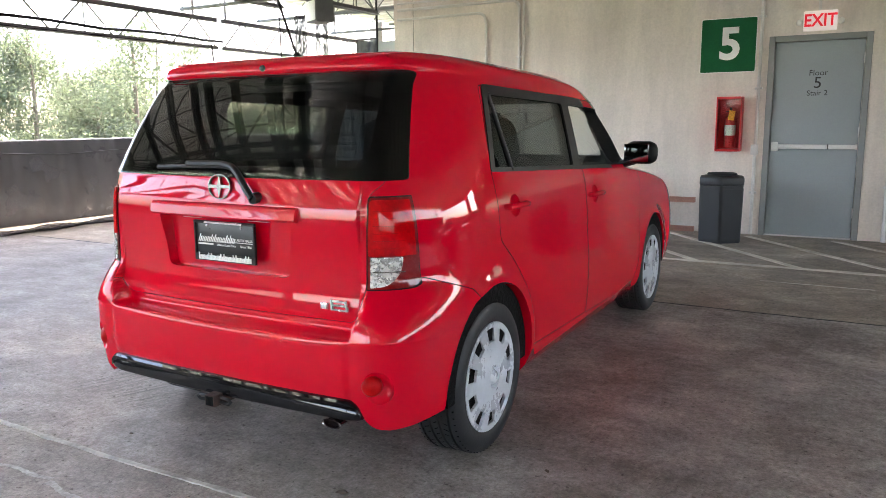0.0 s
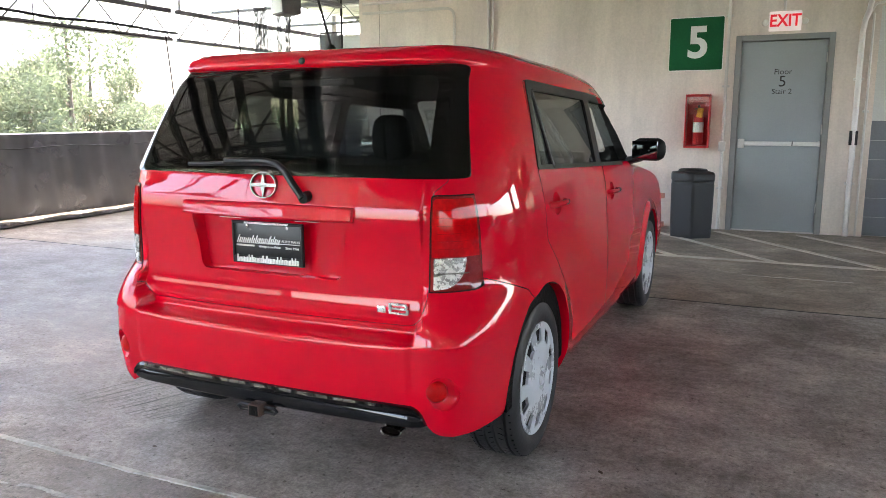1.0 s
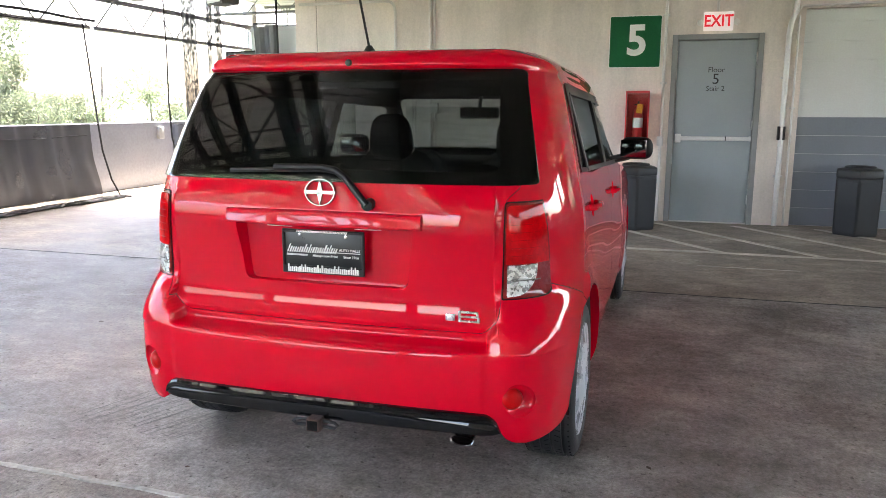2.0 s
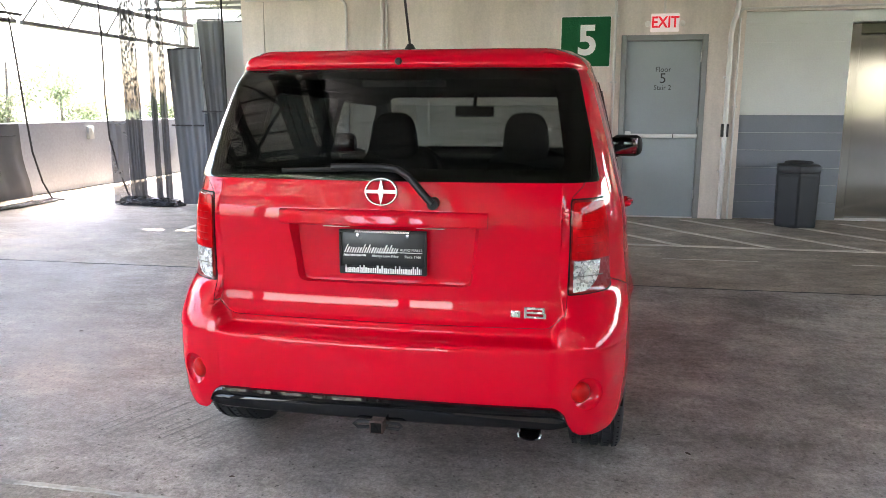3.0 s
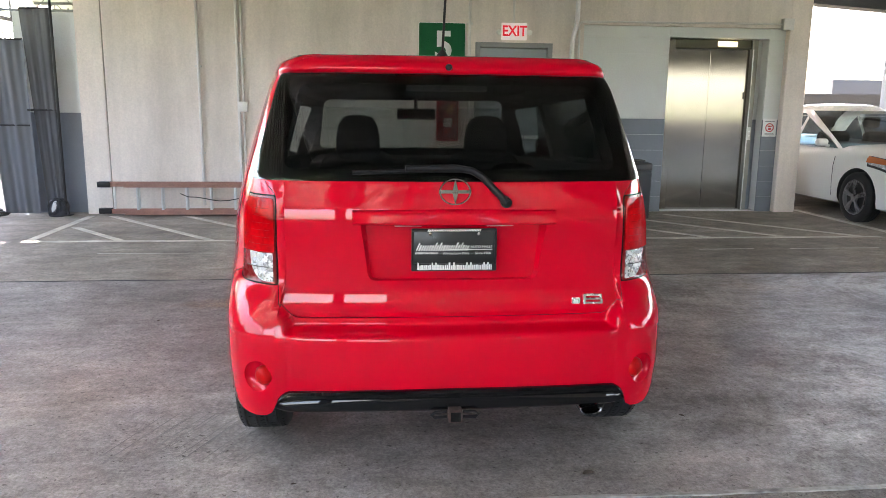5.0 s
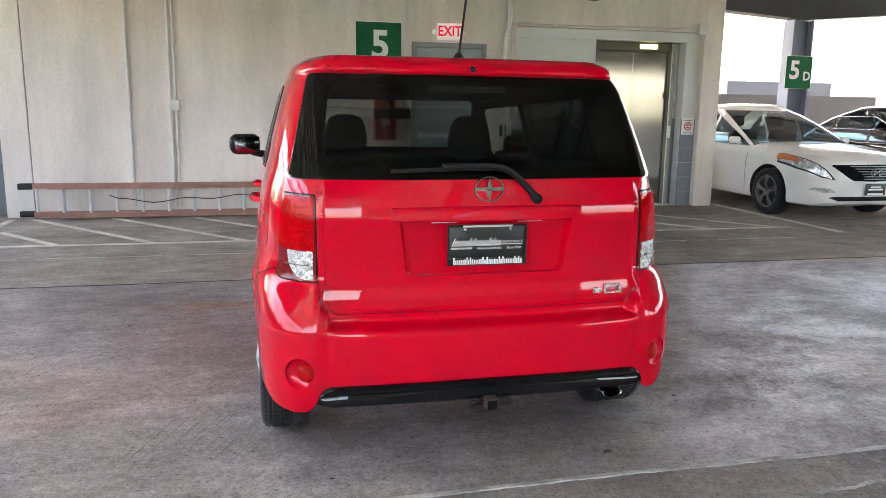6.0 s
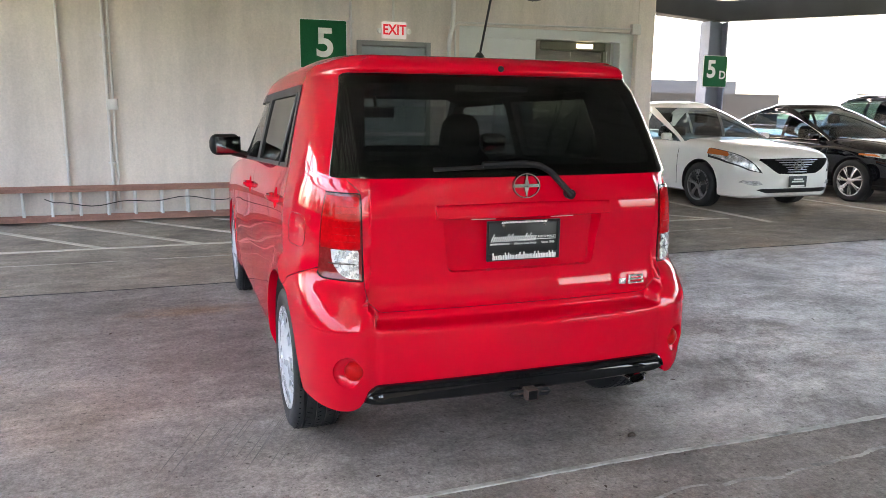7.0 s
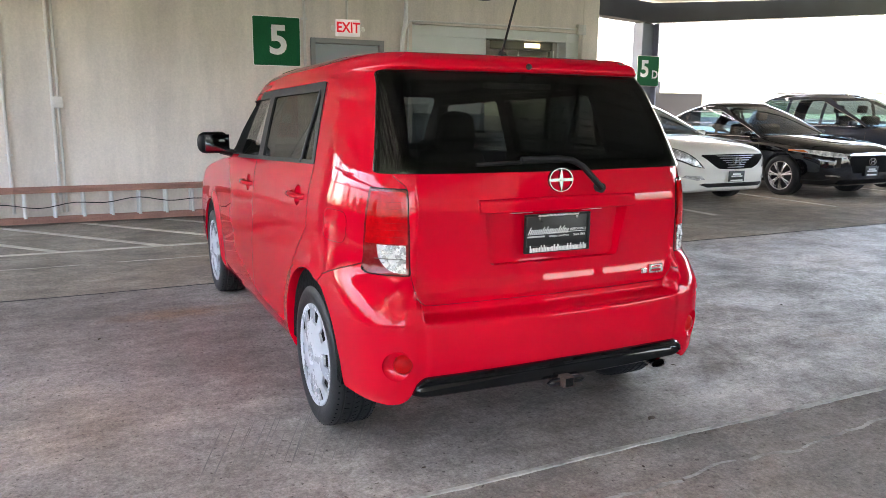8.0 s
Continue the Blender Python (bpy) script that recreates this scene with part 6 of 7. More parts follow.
part("door_leaf", boxed(2.285, 2.858, 0.205, 0.235, 0.012, 2.262, bevel=0.003, segs=1), M["stainless"], lift_door, flat=True)
part("jamb", boxed(1.602, 1.75, 0.15, 0.25, 0, 2.39, bevel=0.004, segs=1), M["stainless"], lift_door, "stainless jamb", flat=True)
part("jamb", boxed(2.862, 2.94, 0.13, 0.25, 0, 2.39, bevel=0.004, segs=1), M["jamb_steel"], lift_door, "dull steel jamb", flat=True)
part("jamb_bead", boxed(2.862, 2.878, 0.122, 0.132, 0.012, 2.262, bevel=0.003, segs=1), M["alu"], lift_door, "thin pale steel bead", flat=True)
part("reveal", boxed(2.942, 3.017, 0.18, 0.25, 1.30, 2.39), M["block_light"], lift_door, "light grey painted reveal", flat=True)
part("reveal_base", boxed(2.942, 3.017, 0.18, 0.25, 0, 1.298), M["block_dark"], lift_door, "slate grey painted reveal", flat=True)
head = part("header", boxed(1.752, 2.858, 0.16, 0.25, 2.268, 2.39, bevel=0.004, segs=1), M["lift_head"], lift_door, "header coloured dark like its dim reflection", flat=True)
part("indicator", boxed(2.36, 2.64, 0.152, 0.162, 2.30, 2.365, bevel=0.004), glow("lift_indicator", (1.0, 0.86, 0.45), 0.22), head, "lit pale yellow indicator")
part("sill", boxed(1.60, 3.02, 0.02, 0.25, 0.002, 0.012), M["alu"], lift_door, flat=True)
part("key_slot", boxed(2.80, 2.82, 0.198, 0.206, 1.58, 1.68), M["inner"], lift_door, flat=True)
call = thing("call_panel", "stainless lift call panel with buttons on the jamb", "switch panel", pose(2.90, 9.74, 1.10))
part("panel", boxed(-0.024, 0.024, 0.02, 0.034, -0.09, 0.09, bevel=0.003), M["alu"], call, flat=True)
for z in (-0.03, 0.03):
    b = bmesh.new()
    lathe(b, [(0.012, 0.0), (0.014, 0.012), (0.022, 0.013)], "y", 16)
    o = part("button", b, M["white"], call)
    o.matrix_basis = pose(0, 0, z)


# ---- conduits ----
def conduit(path, r, label, clips=(), box_at=None, mat="conduit_beige"):
    t = thing("conduit", label, "conduit")
    b = bmesh.new()
    tube(b, path, r, 12)
    part("pipe", b, M[mat], t)
    for x, z in clips:
        part("clip", boxed(x - r - 0.02, x + r + 0.02, WALL - 2.1 * r, WALL, z - 0.012, z + 0.012, bevel=0.004), M["galv"], t)
    for x, z, w, h, m in box_at or ():
        part("junction_box", boxed(x - w / 2, x + w / 2, WALL - 0.075, WALL - 0.001, z - h / 2, z + h / 2, bevel=0.006), M[m], t, "small junction box")
    return t


YC = WALL - 0.03
conduit([(-1.17, YC, 0.004), (-1.17, YC, 3.6)], 0.019, "beige conduit beside the exit door", [(-1.17, 0.5), (-1.17, 1.7), (-1.17, 2.5)], [(-1.175, 1.0, 0.075, 0.115, "galv")])
conduit([(-0.59, YC, 2.52), (-0.59, YC, 3.6)], 0.016, "beige conduit above the exit sign", [(-0.59, 3.0)])
p = [(-6.06, YC, 2.80)] + bend((-6.06, YC, 2.80), (-4.65, YC, 2.80), (-4.65, YC, 0.4), 0.14) + [(-4.65, YC, 0.12)]
conduit(p, 0.019, "beige conduit bent down the wall", [(-5.4, 2.80), (-4.65, 1.9), (-4.65, 0.8)])
p = [(-6.06, YC, 2.93)] + bend((-6.06, YC, 2.93), (-4.16, YC, 2.93), (-4.16, YC, 0.4), 0.14) + [(-4.16, YC, 0.12)]
conduit(p, 0.021, "beige conduit bent down the wall", [(-5.2, 2.93), (-4.16, 2.2), (-4.16, 0.7)])
p = [(-6.06, YC, 3.02)] + bend((-6.06, YC, 3.02), (-4.10, YC, 3.02), (-4.10, YC, 0.4), 0.14) + [(-4.10, YC, 0.12)]
conduit(p, 0.015, "beige conduit with a junction box", [(-4.10, 2.0)], [(-4.105, 1.40, 0.11, 0.13, "galv")])
p = [(0.20, WALL - 0.05, 0.004), (0.20, WALL - 0.05, 1.0), (0.20, WALL - 0.05, 2.25), (0.215, WALL - 0.05, 2.38), (0.25, WALL - 0.03, 2.48), (0.265, WALL - 0.03, 2.6), (0.265, WALL - 0.03, 3.6)]
conduit(p, 0.030, "thick grey conduit with a black junction box", [(0.20, 0.6), (0.20, 1.75)], [(0.20, 1.11, 0.085, 0.16, "black_plastic")], "galv")
p = [(0.27, YC, 2.47)] + bend((0.27, YC, 2.45), (0.30, YC, 2.555), (3.1, YC, 2.575), 0.06) + [(3.12, YC, 2.585)]
conduit(p, 0.014, "thin conduit above the lift recess", [(1.2, 2.565), (2.2, 2.575)], [(3.19, 2.58, 0.15, 0.15, "conduit_beige")])
conduit([(0.30, YC + 0.005, 0.004), (0.30, YC + 0.005, 2.45)], 0.012, "thin conduit down the wall edge", [(0.30, 1.4)], mat="galv")


# ---- ladder ----
def ladder_section(parent, x0, x1, y, rail, mat):
    for z in (0.055, 0.405):
        b = bmesh.new()
        box(b, x0, x1, y - 0.03, y + 0.03, z - 0.004, z + 0.004)
        box(b, x0, x1, y - 0.03, y - 0.022, z - 0.03, z + 0.03)
        box(b, x0, x1, y + 0.022, y + 0.03, z - 0.03, z + 0.03)
        part("rail", b, M[mat], parent, "orange fibreglass rail", flat=True)
    n = int((x1 - x0) / 0.305)
    for k in range(n):
        x = x0 + 0.16 + 0.305 * k
        b = bmesh.new()
        tube(b, [(x, y, 0.03), (x, y, 0.43)], 0.017, 8)
        part("rung", b, M["alu"], parent)


lad = thing("extension_ladder", "orange fibreglass extension ladder lying on its edge along the wall", "ladder")
ladder_section(lad, -5.60, -1.78, 9.32, 0.06, "ladder_rail")
ladder_section(lad, -5.92, -2.2, 9.43, 0.06, "ladder_rail")
for z in (0.06, 0.40):
    part("foot", boxed(-5.96, -5.80, 9.39, 9.47, z - 0.036, z + 0.036, bevel=0.008), M["black_plastic"], lad, "black rubber foot")
b = bmesh.new()
rope = [(-4.9, 9.27, 0.30)]
for k in range(1, 26):
    rope.append((-4.9 + 0.1 * k, 9.262, 0.25 + 0.02 * math.sin(k * 0.9) - 0.025 * math.sin(k * 0.31)))
tube(b, rope, 0.006, 6)
part("rope", b, M["black_plastic"], lad, "dark slack rope")


# ---- nets at the open corner ----
def cloth(name, label, a, c, z0, z1, mat, folds, depth, flare=0.0, seed=0, foot=0.0, n=70, lean=(0.0, 0.0)):
    t = thing(name, label, "net curtain")
    rnd = random.Random(seed)
    ph = [rnd.random() * 6 for _ in range(4)]
    bm = bmesh.new()
    rows = 16
    a, c = Vector(a), Vector(c)
    d = (c - a)
    nrm = Vector((-d.y, d.x)).normalized()
    loops = []
    for j in range(rows + 1):
        f = j / rows
        ring = []
        for i in range(n + 1):
            s = i / n
            off = depth * (math.sin(folds * 6.283 * s + ph[0]) * (0.5 + 0.5 * f) + 0.5 * math.sin(folds * 15.1 * s + ph[1] + 1.5 * f) + 0.4 * noise.noise((s * 9, f * 3, seed)))
            sp = s + flare * (1 - f) ** 2.5 * max(0.0, s - 0.8) * 5
            sp += (1 - f) * (lean[0] * (1 - s) + lean[1] * s) / d.length
            p = a + d * sp + nrm * (off + foot * (1 - f) ** 6)
            ring.append((p.x, p.y, z0 + (z1 - z0) * f + (0.02 * noise.noise((s * 12, 3, seed)) if j == rows else 0)))
        loops.append(ring)
    bridge(bm, loops, False, False)
    part("net", bm, M[mat], t, "dark open-weave net", angle=180)
    return t


high_net = cloth("debris_net", "thin see-through net hung above the parapet", (-9.47, -9.0), (-9.47, 9.15), 1.17, 2.58, "net", 20, 0.02, 0.0, 12, 0.0, 300)
wall_net = cloth("debris_net", "dark grey doubled net hung along the parapet", (-9.45, -9.0), (-9.45, 9.15), 0.02, 1.165, "net_low", 26, 0.035, 0.02, 2, 0.15, 420)
b = bmesh.new()
tube(b, [(-9.45, -9 + 0.43 * k, 2.575 + 0.006 * math.sin(k * 2.1)) for k in range(43)], 0.007, 6)
part("head_rope", b, M["black_plastic"], high_net)
b = bmesh.new()
tube(b, [(-9.41, -9 + 0.43 * k, 0.985 + 0.015 * math.sin(k * 1.7)) for k in range(43)], 0.008, 6)
part("seam_rope", b, M["black_plastic"], wall_net)
hem = bmesh.new()
loops = []
for k in range(150):
    y = -9 + 18.6 * k / 149
    r = 0.035 + 0.03 * noise.noise((y * 2.2, 7, 1))
    ex_x = -9.36 + 0.07 * noise.noise((y * 1.3, 2, 5))
    loops.append([(ex_x + (r * 2.4 + 0.03) * math.cos(q), y, max(0.006, 0.02 + r * math.sin(q))) for q in [2 * math.pi * j / 10 for j in range(10)]])
bridge(hem, loops)
part("hem", hem, M["net_thick"], wall_net, "bunched black net hem on the floor")
def net_bundle(label, strands):
    """Net gathered into hanging strands, each a piece of its own."""
    t = thing("net_bundle", label, "net curtain")
    for k, (a, c, folds, depth, seed) in enumerate(strands):
        o = cloth("strand", "", a, c, 0.0, 3.0, "lace", folds, depth, 0, seed)
        sheet_part = o.children[0]
        sheet_part.parent = t
        sheet_part.name = "strand"
        bpy.data.objects.remove(o)
    return t


net_bundle("gathered black net hanging beside the opening", [((-7.98, 9.52), (-7.68, 9.48), 2.5, 0.015, 3)])
net_bundle("thin gathered black net strands hanging beside the opening", [((-7.56, 9.5), (-7.43, 9.48), 1.5, 0.014, 4), ((-7.38, 9.46), (-7.26, 9.44), 1.5, 0.014, 9)])
cloth("net_curtain", "sheer black net drawn towards the gathered bundle", (-8.24, 9.51), (-7.97, 9.51), 1.15, 2.95, "net", 1, 0.015, 0, 15)
cloth("net_curtain", "doubled lower part of the drawn black net", (-8.24, 9.50), (-7.97, 9.50), 0.0, 1.16, "net_half", 1, 0.015, 0, 16, n=40)
cloth("net_screen", "flat dark net screen across the corner", (-7.28, 9.56), (-6.73, 9.47), 0.02, 2.19, "net_screen", 2, 0.015, 0, 5, lean=(0.13, 0.04))
cloth("net_screen", "dark doubled net screen hung beside the wall", (-6.75, 9.46), (-6.40, 9.45), 0.0, 2.56, "net_tall", 1.3, 0.016, 0, 6, lean=(0.17, 0.02))
for (a, c, z), t in zip((((-7.28, 9.56), (-6.75, 9.47), 2.19), ((-6.75, 9.46), (-6.40, 9.45), 2.56)), [o for o in bpy.data.objects if o.name.startswith("net_screen")]):
    for h in (z, z * 0.52):
        b = bmesh.new()
        tube(b, [(*a, h), (*c, h)], 0.012, 8)
        part("seam_band", b, M["black_plastic"], t, "black seam across the net")
edge_rope = bmesh.new()
tube(edge_rope, [(-9.44, 9.20, 2.63), (-9.44, 9.27, 1.98), (-9.44, 9.35, 1.16), (-9.44, 9.40, 0.75), (-9.40, 9.50, 0.3), (-9.36, 9.62, 0.04), (-9.2, 9.68, 0.02)], 0.014, 7)
part("edge_rope", edge_rope, M["black_plastic"], wall_net, "dark corded net edge")
pole = thing("net_pole", "thin black steel pole holding the net screens", "pole", pose(-6.38, 9.45, 0))
b = bmesh.new()
tube(b, [(0, 0, 0.01), (0, 0, 3.62)], 0.017, 12)
part("shaft", b, M["black_plastic"], pole)
part("foot_plate", boxed(-0.07, 0.07, -0.07, 0.07, 0, 0.012), M["black_plastic"], pole, flat=True)
weight = thing("net_weight", "black weight with a torn pale plastic wrap at the pole's foot", "weight", pose(-6.44, 9.37, 0, 0, 0, 8))
b = bmesh.new()
bmesh.ops.create_icosphere(b, subdivisions=3, radius=1)
for v in b.verts:
    q = v.co.copy()
    d = 1 + 0.16 * noise.noise(q * 2.3) + 0.07 * noise.noise(q * 6.1)
    v.co = Vector((max(-0.11, min(0.11, q.x * 0.15 * d)), max(-0.09, min(0.09, q.y * 0.13 * d)), max(0.0, 0.09 + max(-0.09, q.z * 0.14 * d))))
part("sack", b, M["net_thick"], weight)
b = bmesh.new()
bmesh.ops.create_icosphere(b, subdivisions=3, radius=1)
for v in b.verts:
    q = v.co.copy()
    d = 1 + 0.35 * noise.noise(q * 2.9 + Vector((4, 1, 2)))
    v.co = Vector((-0.03 + q.x * 0.035 * d + q.z * 0.02, -0.083 + q.y * 0.012 * d, 0.13 + q.z * 0.07 * d))
part("wrap", b, M["alu"], weight, "torn pale plastic wrap")
rope = thing("net_edge_rope", "dark edge rope of the pulled-back net curtain", "rope")
b = bmesh.new()
tube(b, [(-8.25, 9.5, 3.0), (-8.24, 9.5, 2.2), (-8.26, 9.5, 1.5), (-8.24, 9.5, 0.96), (-8.13, 9.5, 0.5), (-8.0, 9.5, 0.12)], 0.012, 7)
part("rope", b, M["black_plastic"], rope)
for x, y, s in ((-7.80, 9.5, 1.0), (-7.36, 9.4, 0.7)):
    t = thing("net_heap", "heap of black net lying on the floor", "net heap", pose(x, y, 0), "net heaps")
    b = bmesh.new()
    bmesh.ops.create_icosphere(b, subdivisions=4, radius=1)
    for v in b.verts:
        q = v.co.copy()
        d = 1 + 0.35 * noise.noise(q * 2.1 + Vector((x, y, 0))) + 0.2 * noise.noise(q * 5.3)
        v.co = Vector((q.x * 0.36 * s * d, q.y * 0.2 * s * d, max(0.003, (q.z * 0.09 * d + 0.03) * (0.6 + 0.4 * s))))
    part("net", b, M["net_thick"], t)

# floodlight on the truss
fl = thing("floodlight", "square white floodlight hung from the roof truss", "floodlight", pose(-6.35, 7.95, 2.78, 0, 0, -28))
part("housing", boxed(-0.17, 0.17, -0.03, 0.22, -0.16, 0.16, bevel=0.02), M["truss"], fl, "dark housing")
part("lens", boxed(-0.15, 0.15, -0.045, -0.03, -0.14, 0.14, bevel=0.008), M["lamp_white"], fl, "milky square lens")
b = bmesh.new()
tube(b, [(0, 0.1, 0.15), (0, 0.1, 0.42)], 0.02, 10)
part("stem", b, M["truss"], fl)
cb = thing("roof_cable", "black cable strung along the roof edge truss", "cable")
b = bmesh.new()
tube(b, [(-9.44, -9 + 0.45 * k, 2.70 + 0.035 * abs(math.sin(k * 0.7)) - 0.03) for k in range(42)], 0.022, 7)
part("cable", b, M["black_plastic"], cb)
ob_box = thing("outlet_box", "small grey outlet box on the parapet", "outlet", pose(-10.1, 11.65, 0.95))
part("cover", boxed(0, 0.06, -0.07, 0.07, -0.11, 0.11, bevel=0.01), M["frame_paint"], ob_box)

# column under the roof beam
col = thing("steel_column", "blue-grey steel column carrying the roof beam", "column", pose(7.70, 13.3, 0))
for s in (-1, 1):
    part("flange", boxed(s * 0.22 - 0.02, s * 0.22 + 0.02, -0.16, 0.16, 0.02, 3.26), M["column"], col, flat=True)
part("web", boxed(-0.20, 0.20, -0.012, 0.012, 0.02, 3.26), M["column"], col, flat=True)
part("base_plate", boxed(-0.32, 0.32, -0.24, 0.24, 0, 0.02), M["beam"], col, flat=True)

# ---- parked cars ----
# local axes: nose at y = 0, tail towards -y
def inflate(me, d):
    out = me.copy()
    b = bmesh.new()
    b.from_mesh(out)
    bmesh.ops.recalc_face_normals(b, faces=b.faces)
    b.normal_update()
    moved = [(v, v.co + v.normal * d) for v in b.verts]
    for v, c in moved:
        v.co = c
    b.to_mesh(out)
    b.free()
    return out


def alloy(spokes, r):
    """A spoked rim facing +x."""
    b = bmesh.new()
    lathe(b, [(-0.02, r * 0.9), (0.02, r * 0.93), (0.024, r), (0.0, r * 1.03), (-0.06, r * 1.0), (-0.06, r * 0.88)], "x", 48, True)
    for k in range(spokes):
        for d in (-0.11, 0.11):
            a = 2 * math.pi * k / spokes
            p, q = Vector((0.015, 0.05 * math.cos(a), 0.05 * math.sin(a))), Vector((0.012, r * 0.93 * math.cos(a + d), r * 0.93 * math.sin(a + d)))
            tube(b, [p, p.lerp(q, 0.5) + Vector((0.01, 0, 0)), q], 0.017, 6)
    lathe2 = bmesh.new()
    lathe(lathe2, [(0.03, 0.0), (0.028, 0.05), (0.0, 0.065)], "x", 24)
    tmp = bpy.data.meshes.new("hub")
    lathe2.to_mesh(tmp)
    lathe2.free()
    b.from_mesh(tmp)
    return b


def parked_car(name, label, paint, m, S):
    car = thing(name, label, "car", m, "parked cars")
    L, W = S["length"], S["half"]
    top, low, wide = S["top"], S["low"], S["wide"]
    bm = bmesh.new()
    loops = []
    n = 90
    for i in range(n + 1):
        e = i / n
        u = L * (e - math.sin(2 * math.pi * e) / (2 * math.pi) * 0.75)
        w, zt, zb = soft(wide, u) * W, soft(top, u), soft(low, u)
        sh = zb + (zt - zb) * 0.78
        half = [(0, zb), (w * 0.5, zb), (w * 0.86, zb), (w * 0.955, zb + 0.03), (w * 0.985, zb + 0.10), (w * 0.995, zb + (sh - zb) * 0.40), (w * 1.0, zb + (sh - zb) * 0.55), (w * 0.992, zb + (sh - zb) * 0.75), (w * 0.975, sh - 0.015), (w * 0.955, sh + (zt - sh) * 0.28), (w * 0.90, sh + (zt - sh) * 0.62), (w * 0.80, sh + (zt - sh) * 0.83), (w * 0.6, zt - 0.012), (w * 0.3, zt - 0.002), (0, zt)]
        ring = half + [(-x, z) for x, z in half[1:-1]][::-1]
        loops.append([(x, -u, z) for x, z in ring])
    bridge(bm, loops)
    whole = solid(bm, M[paint])
    whole.materials.append(M["inner"])
    R = S["tyre"]
    wells = bmesh.new()
    for c in S["axles"]:
        for s in (-1, 1):
            b = bmesh.new()
            lathe(b, [(s * (W - 0.30), 0.0), (s * (W - 0.30), R + 0.045), (s * (W + 0.2), R + 0.045), (s * (W + 0.2), 0.0)], "x", 40)
            bmesh.ops.translate(b, verts=b.verts, vec=(0, -c, R + 0.01))
            t = bpy.data.meshes.new("well")
            b.to_mesh(t)
            b.free()
            wells.from_mesh(t)
    wells = solid(wells, M[paint])
    wells.materials.append(M["inner"])
    for p in wells.polygons:
        p.material_index = 1
    shell = cut(whole, wells, "DIFFERENCE")
    for outline, deep in S["dents"]:
        shell = cut(shell, block_of(outline, "y", -deep, 0.4, M["inner"]), "DIFFERENCE")
    body = cut_part("body", shell, car, "", 30)
    for pname, mat, outline, off, lo, hi, lab in S["front"]:
        sides = (1, -1) if min(x for x, z in outline) > 0 else (1,)
        for s in sides:
            me = cut(inflate(whole, off), block_of([(x * s, z) for x, z in outline], "y", lo, hi, M[mat]), "INTERSECT")
            me.materials.clear()
            me.materials.append(M[mat])
            for p in me.polygons:
                p.material_index = 0
            cut_part(pname, me, car, lab, 25)
    # cabin skins by zone
    G = S["cabin"]
    skins = {k: bmesh.new() for k in ("roof", "windscreen", "back_window", "side_window", "pillar")}
    zl = [G["belt"] + (G["top"] - G["belt"]) * k / 14 for k in range(15)]
    rows = []
    for z in zl:
        f, r, w = soft(G["front"], z), soft(G["back"], z), soft(G["side"], z)
        up = smooth(G["belt"], G["top"], z)
        rc, bow, back = 0.24 + 0.12 * up, 0.10 + 0.06 * up, 0.22 + 0.34 * up
        pts = []
        for i in range(9):
            x = (w - rc) * i / 9
            pts.append((x, f + bow * (x / w) ** 2, "f"))
        y1 = f + bow * ((w - rc) / w) ** 2
        for i in range(8):
            q = quad((w - rc, y1), (w - 0.02, y1 + 0.06 + 0.06 * up), (w, y1 + back), i / 8)
            pts.append((q[0], q[1], "fc" if i > 5 else "f"))
        y2 = r - 0.30
        stops = [y1 + back]
        for c in G["posts"]:
            stops += [max(stops[-1], min(c - 0.035, y2)), max(stops[-1], min(c + 0.035, y2))]
        stops.append(y2)
        for j, (ya, yb) in enumerate(zip(stops, stops[1:])):
            for i in range(1 if j % 2 else 9):
                pts.append((w, ya + (yb - ya) * i / (1 if j % 2 else 9), "p" if j % 2 else "s"))
        for i in range(8):
            q = quad((w, y2), (w - 0.02, r - 0.06), (w - rc, r - 0.02), i / 8)
            pts.append((q[0], q[1], "bc" if i < 5 else "b"))
        for i in range(7):
            x = (w - rc) * (1 - i / 6)
            pts.append((x, r - 0.02 * (x / w) ** 2, "b"))
        rows.append((z, pts))
    def zone(z, y, kind):
        if z > G["top"] - 0.055:
            return "roof"
        if kind == "f":
            return "windscreen"
        if kind == "b":
            return "back_window"
        if kind in ("fc", "bc"):
            return "pillar"
        if kind == "p":
            return "pillar"
        if z < G["belt"] + 0.012 or z > G["top"] - 0.095:
            return "pillar"
        return "side_window"
    for (za, pa), (zb, pb) in zip(rows, rows[1:]):
        for i in range(len(pa) - 1):
            k = zone((za + zb) / 2, (pa[i][1] + pa[i + 1][1]) / 2, pa[i][2])
            for s in (1, -1):
                v = [(s * pa[i][0], -pa[i][1], za), (s * pa[i + 1][0], -pa[i + 1][1], za), (s * pb[i + 1][0], -pb[i + 1][1], zb), (s * pb[i][0], -pb[i][1], zb)]
                if abs(pa[i + 1][1] - pa[i][1]) + abs(pa[i + 1][0] - pa[i][0]) + abs(pb[i + 1][1] - pb[i][1]) + abs(pb[i + 1][0] - pb[i][0]) < 0.002:
                    continue
                skins[k].faces.new([skins[k].verts.new(c) for c in v])
    zt, pt = rows[-1]
    ring = [(x, -y) for x, y, k in pt] + [(-x, -y) for x, y, k in pt[1:-1]][::-1]
    cy = -sum(y for x, y, k in pt) / len(pt)
    loops = [[(x * f, cy + (y - cy) * f, zt + dz) for x, y in ring] for f, dz in ((1.0, 0), (0.985, 0.007), (0.95, 0.019), (0.88, 0.034), (0.7, 0.052), (0.45, 0.064), (0.2, 0.068))]
    bridge(skins["roof"], loops)
    edge = [(z, pts[17]) for z, pts in rows if z < G["top"] - 0.115]
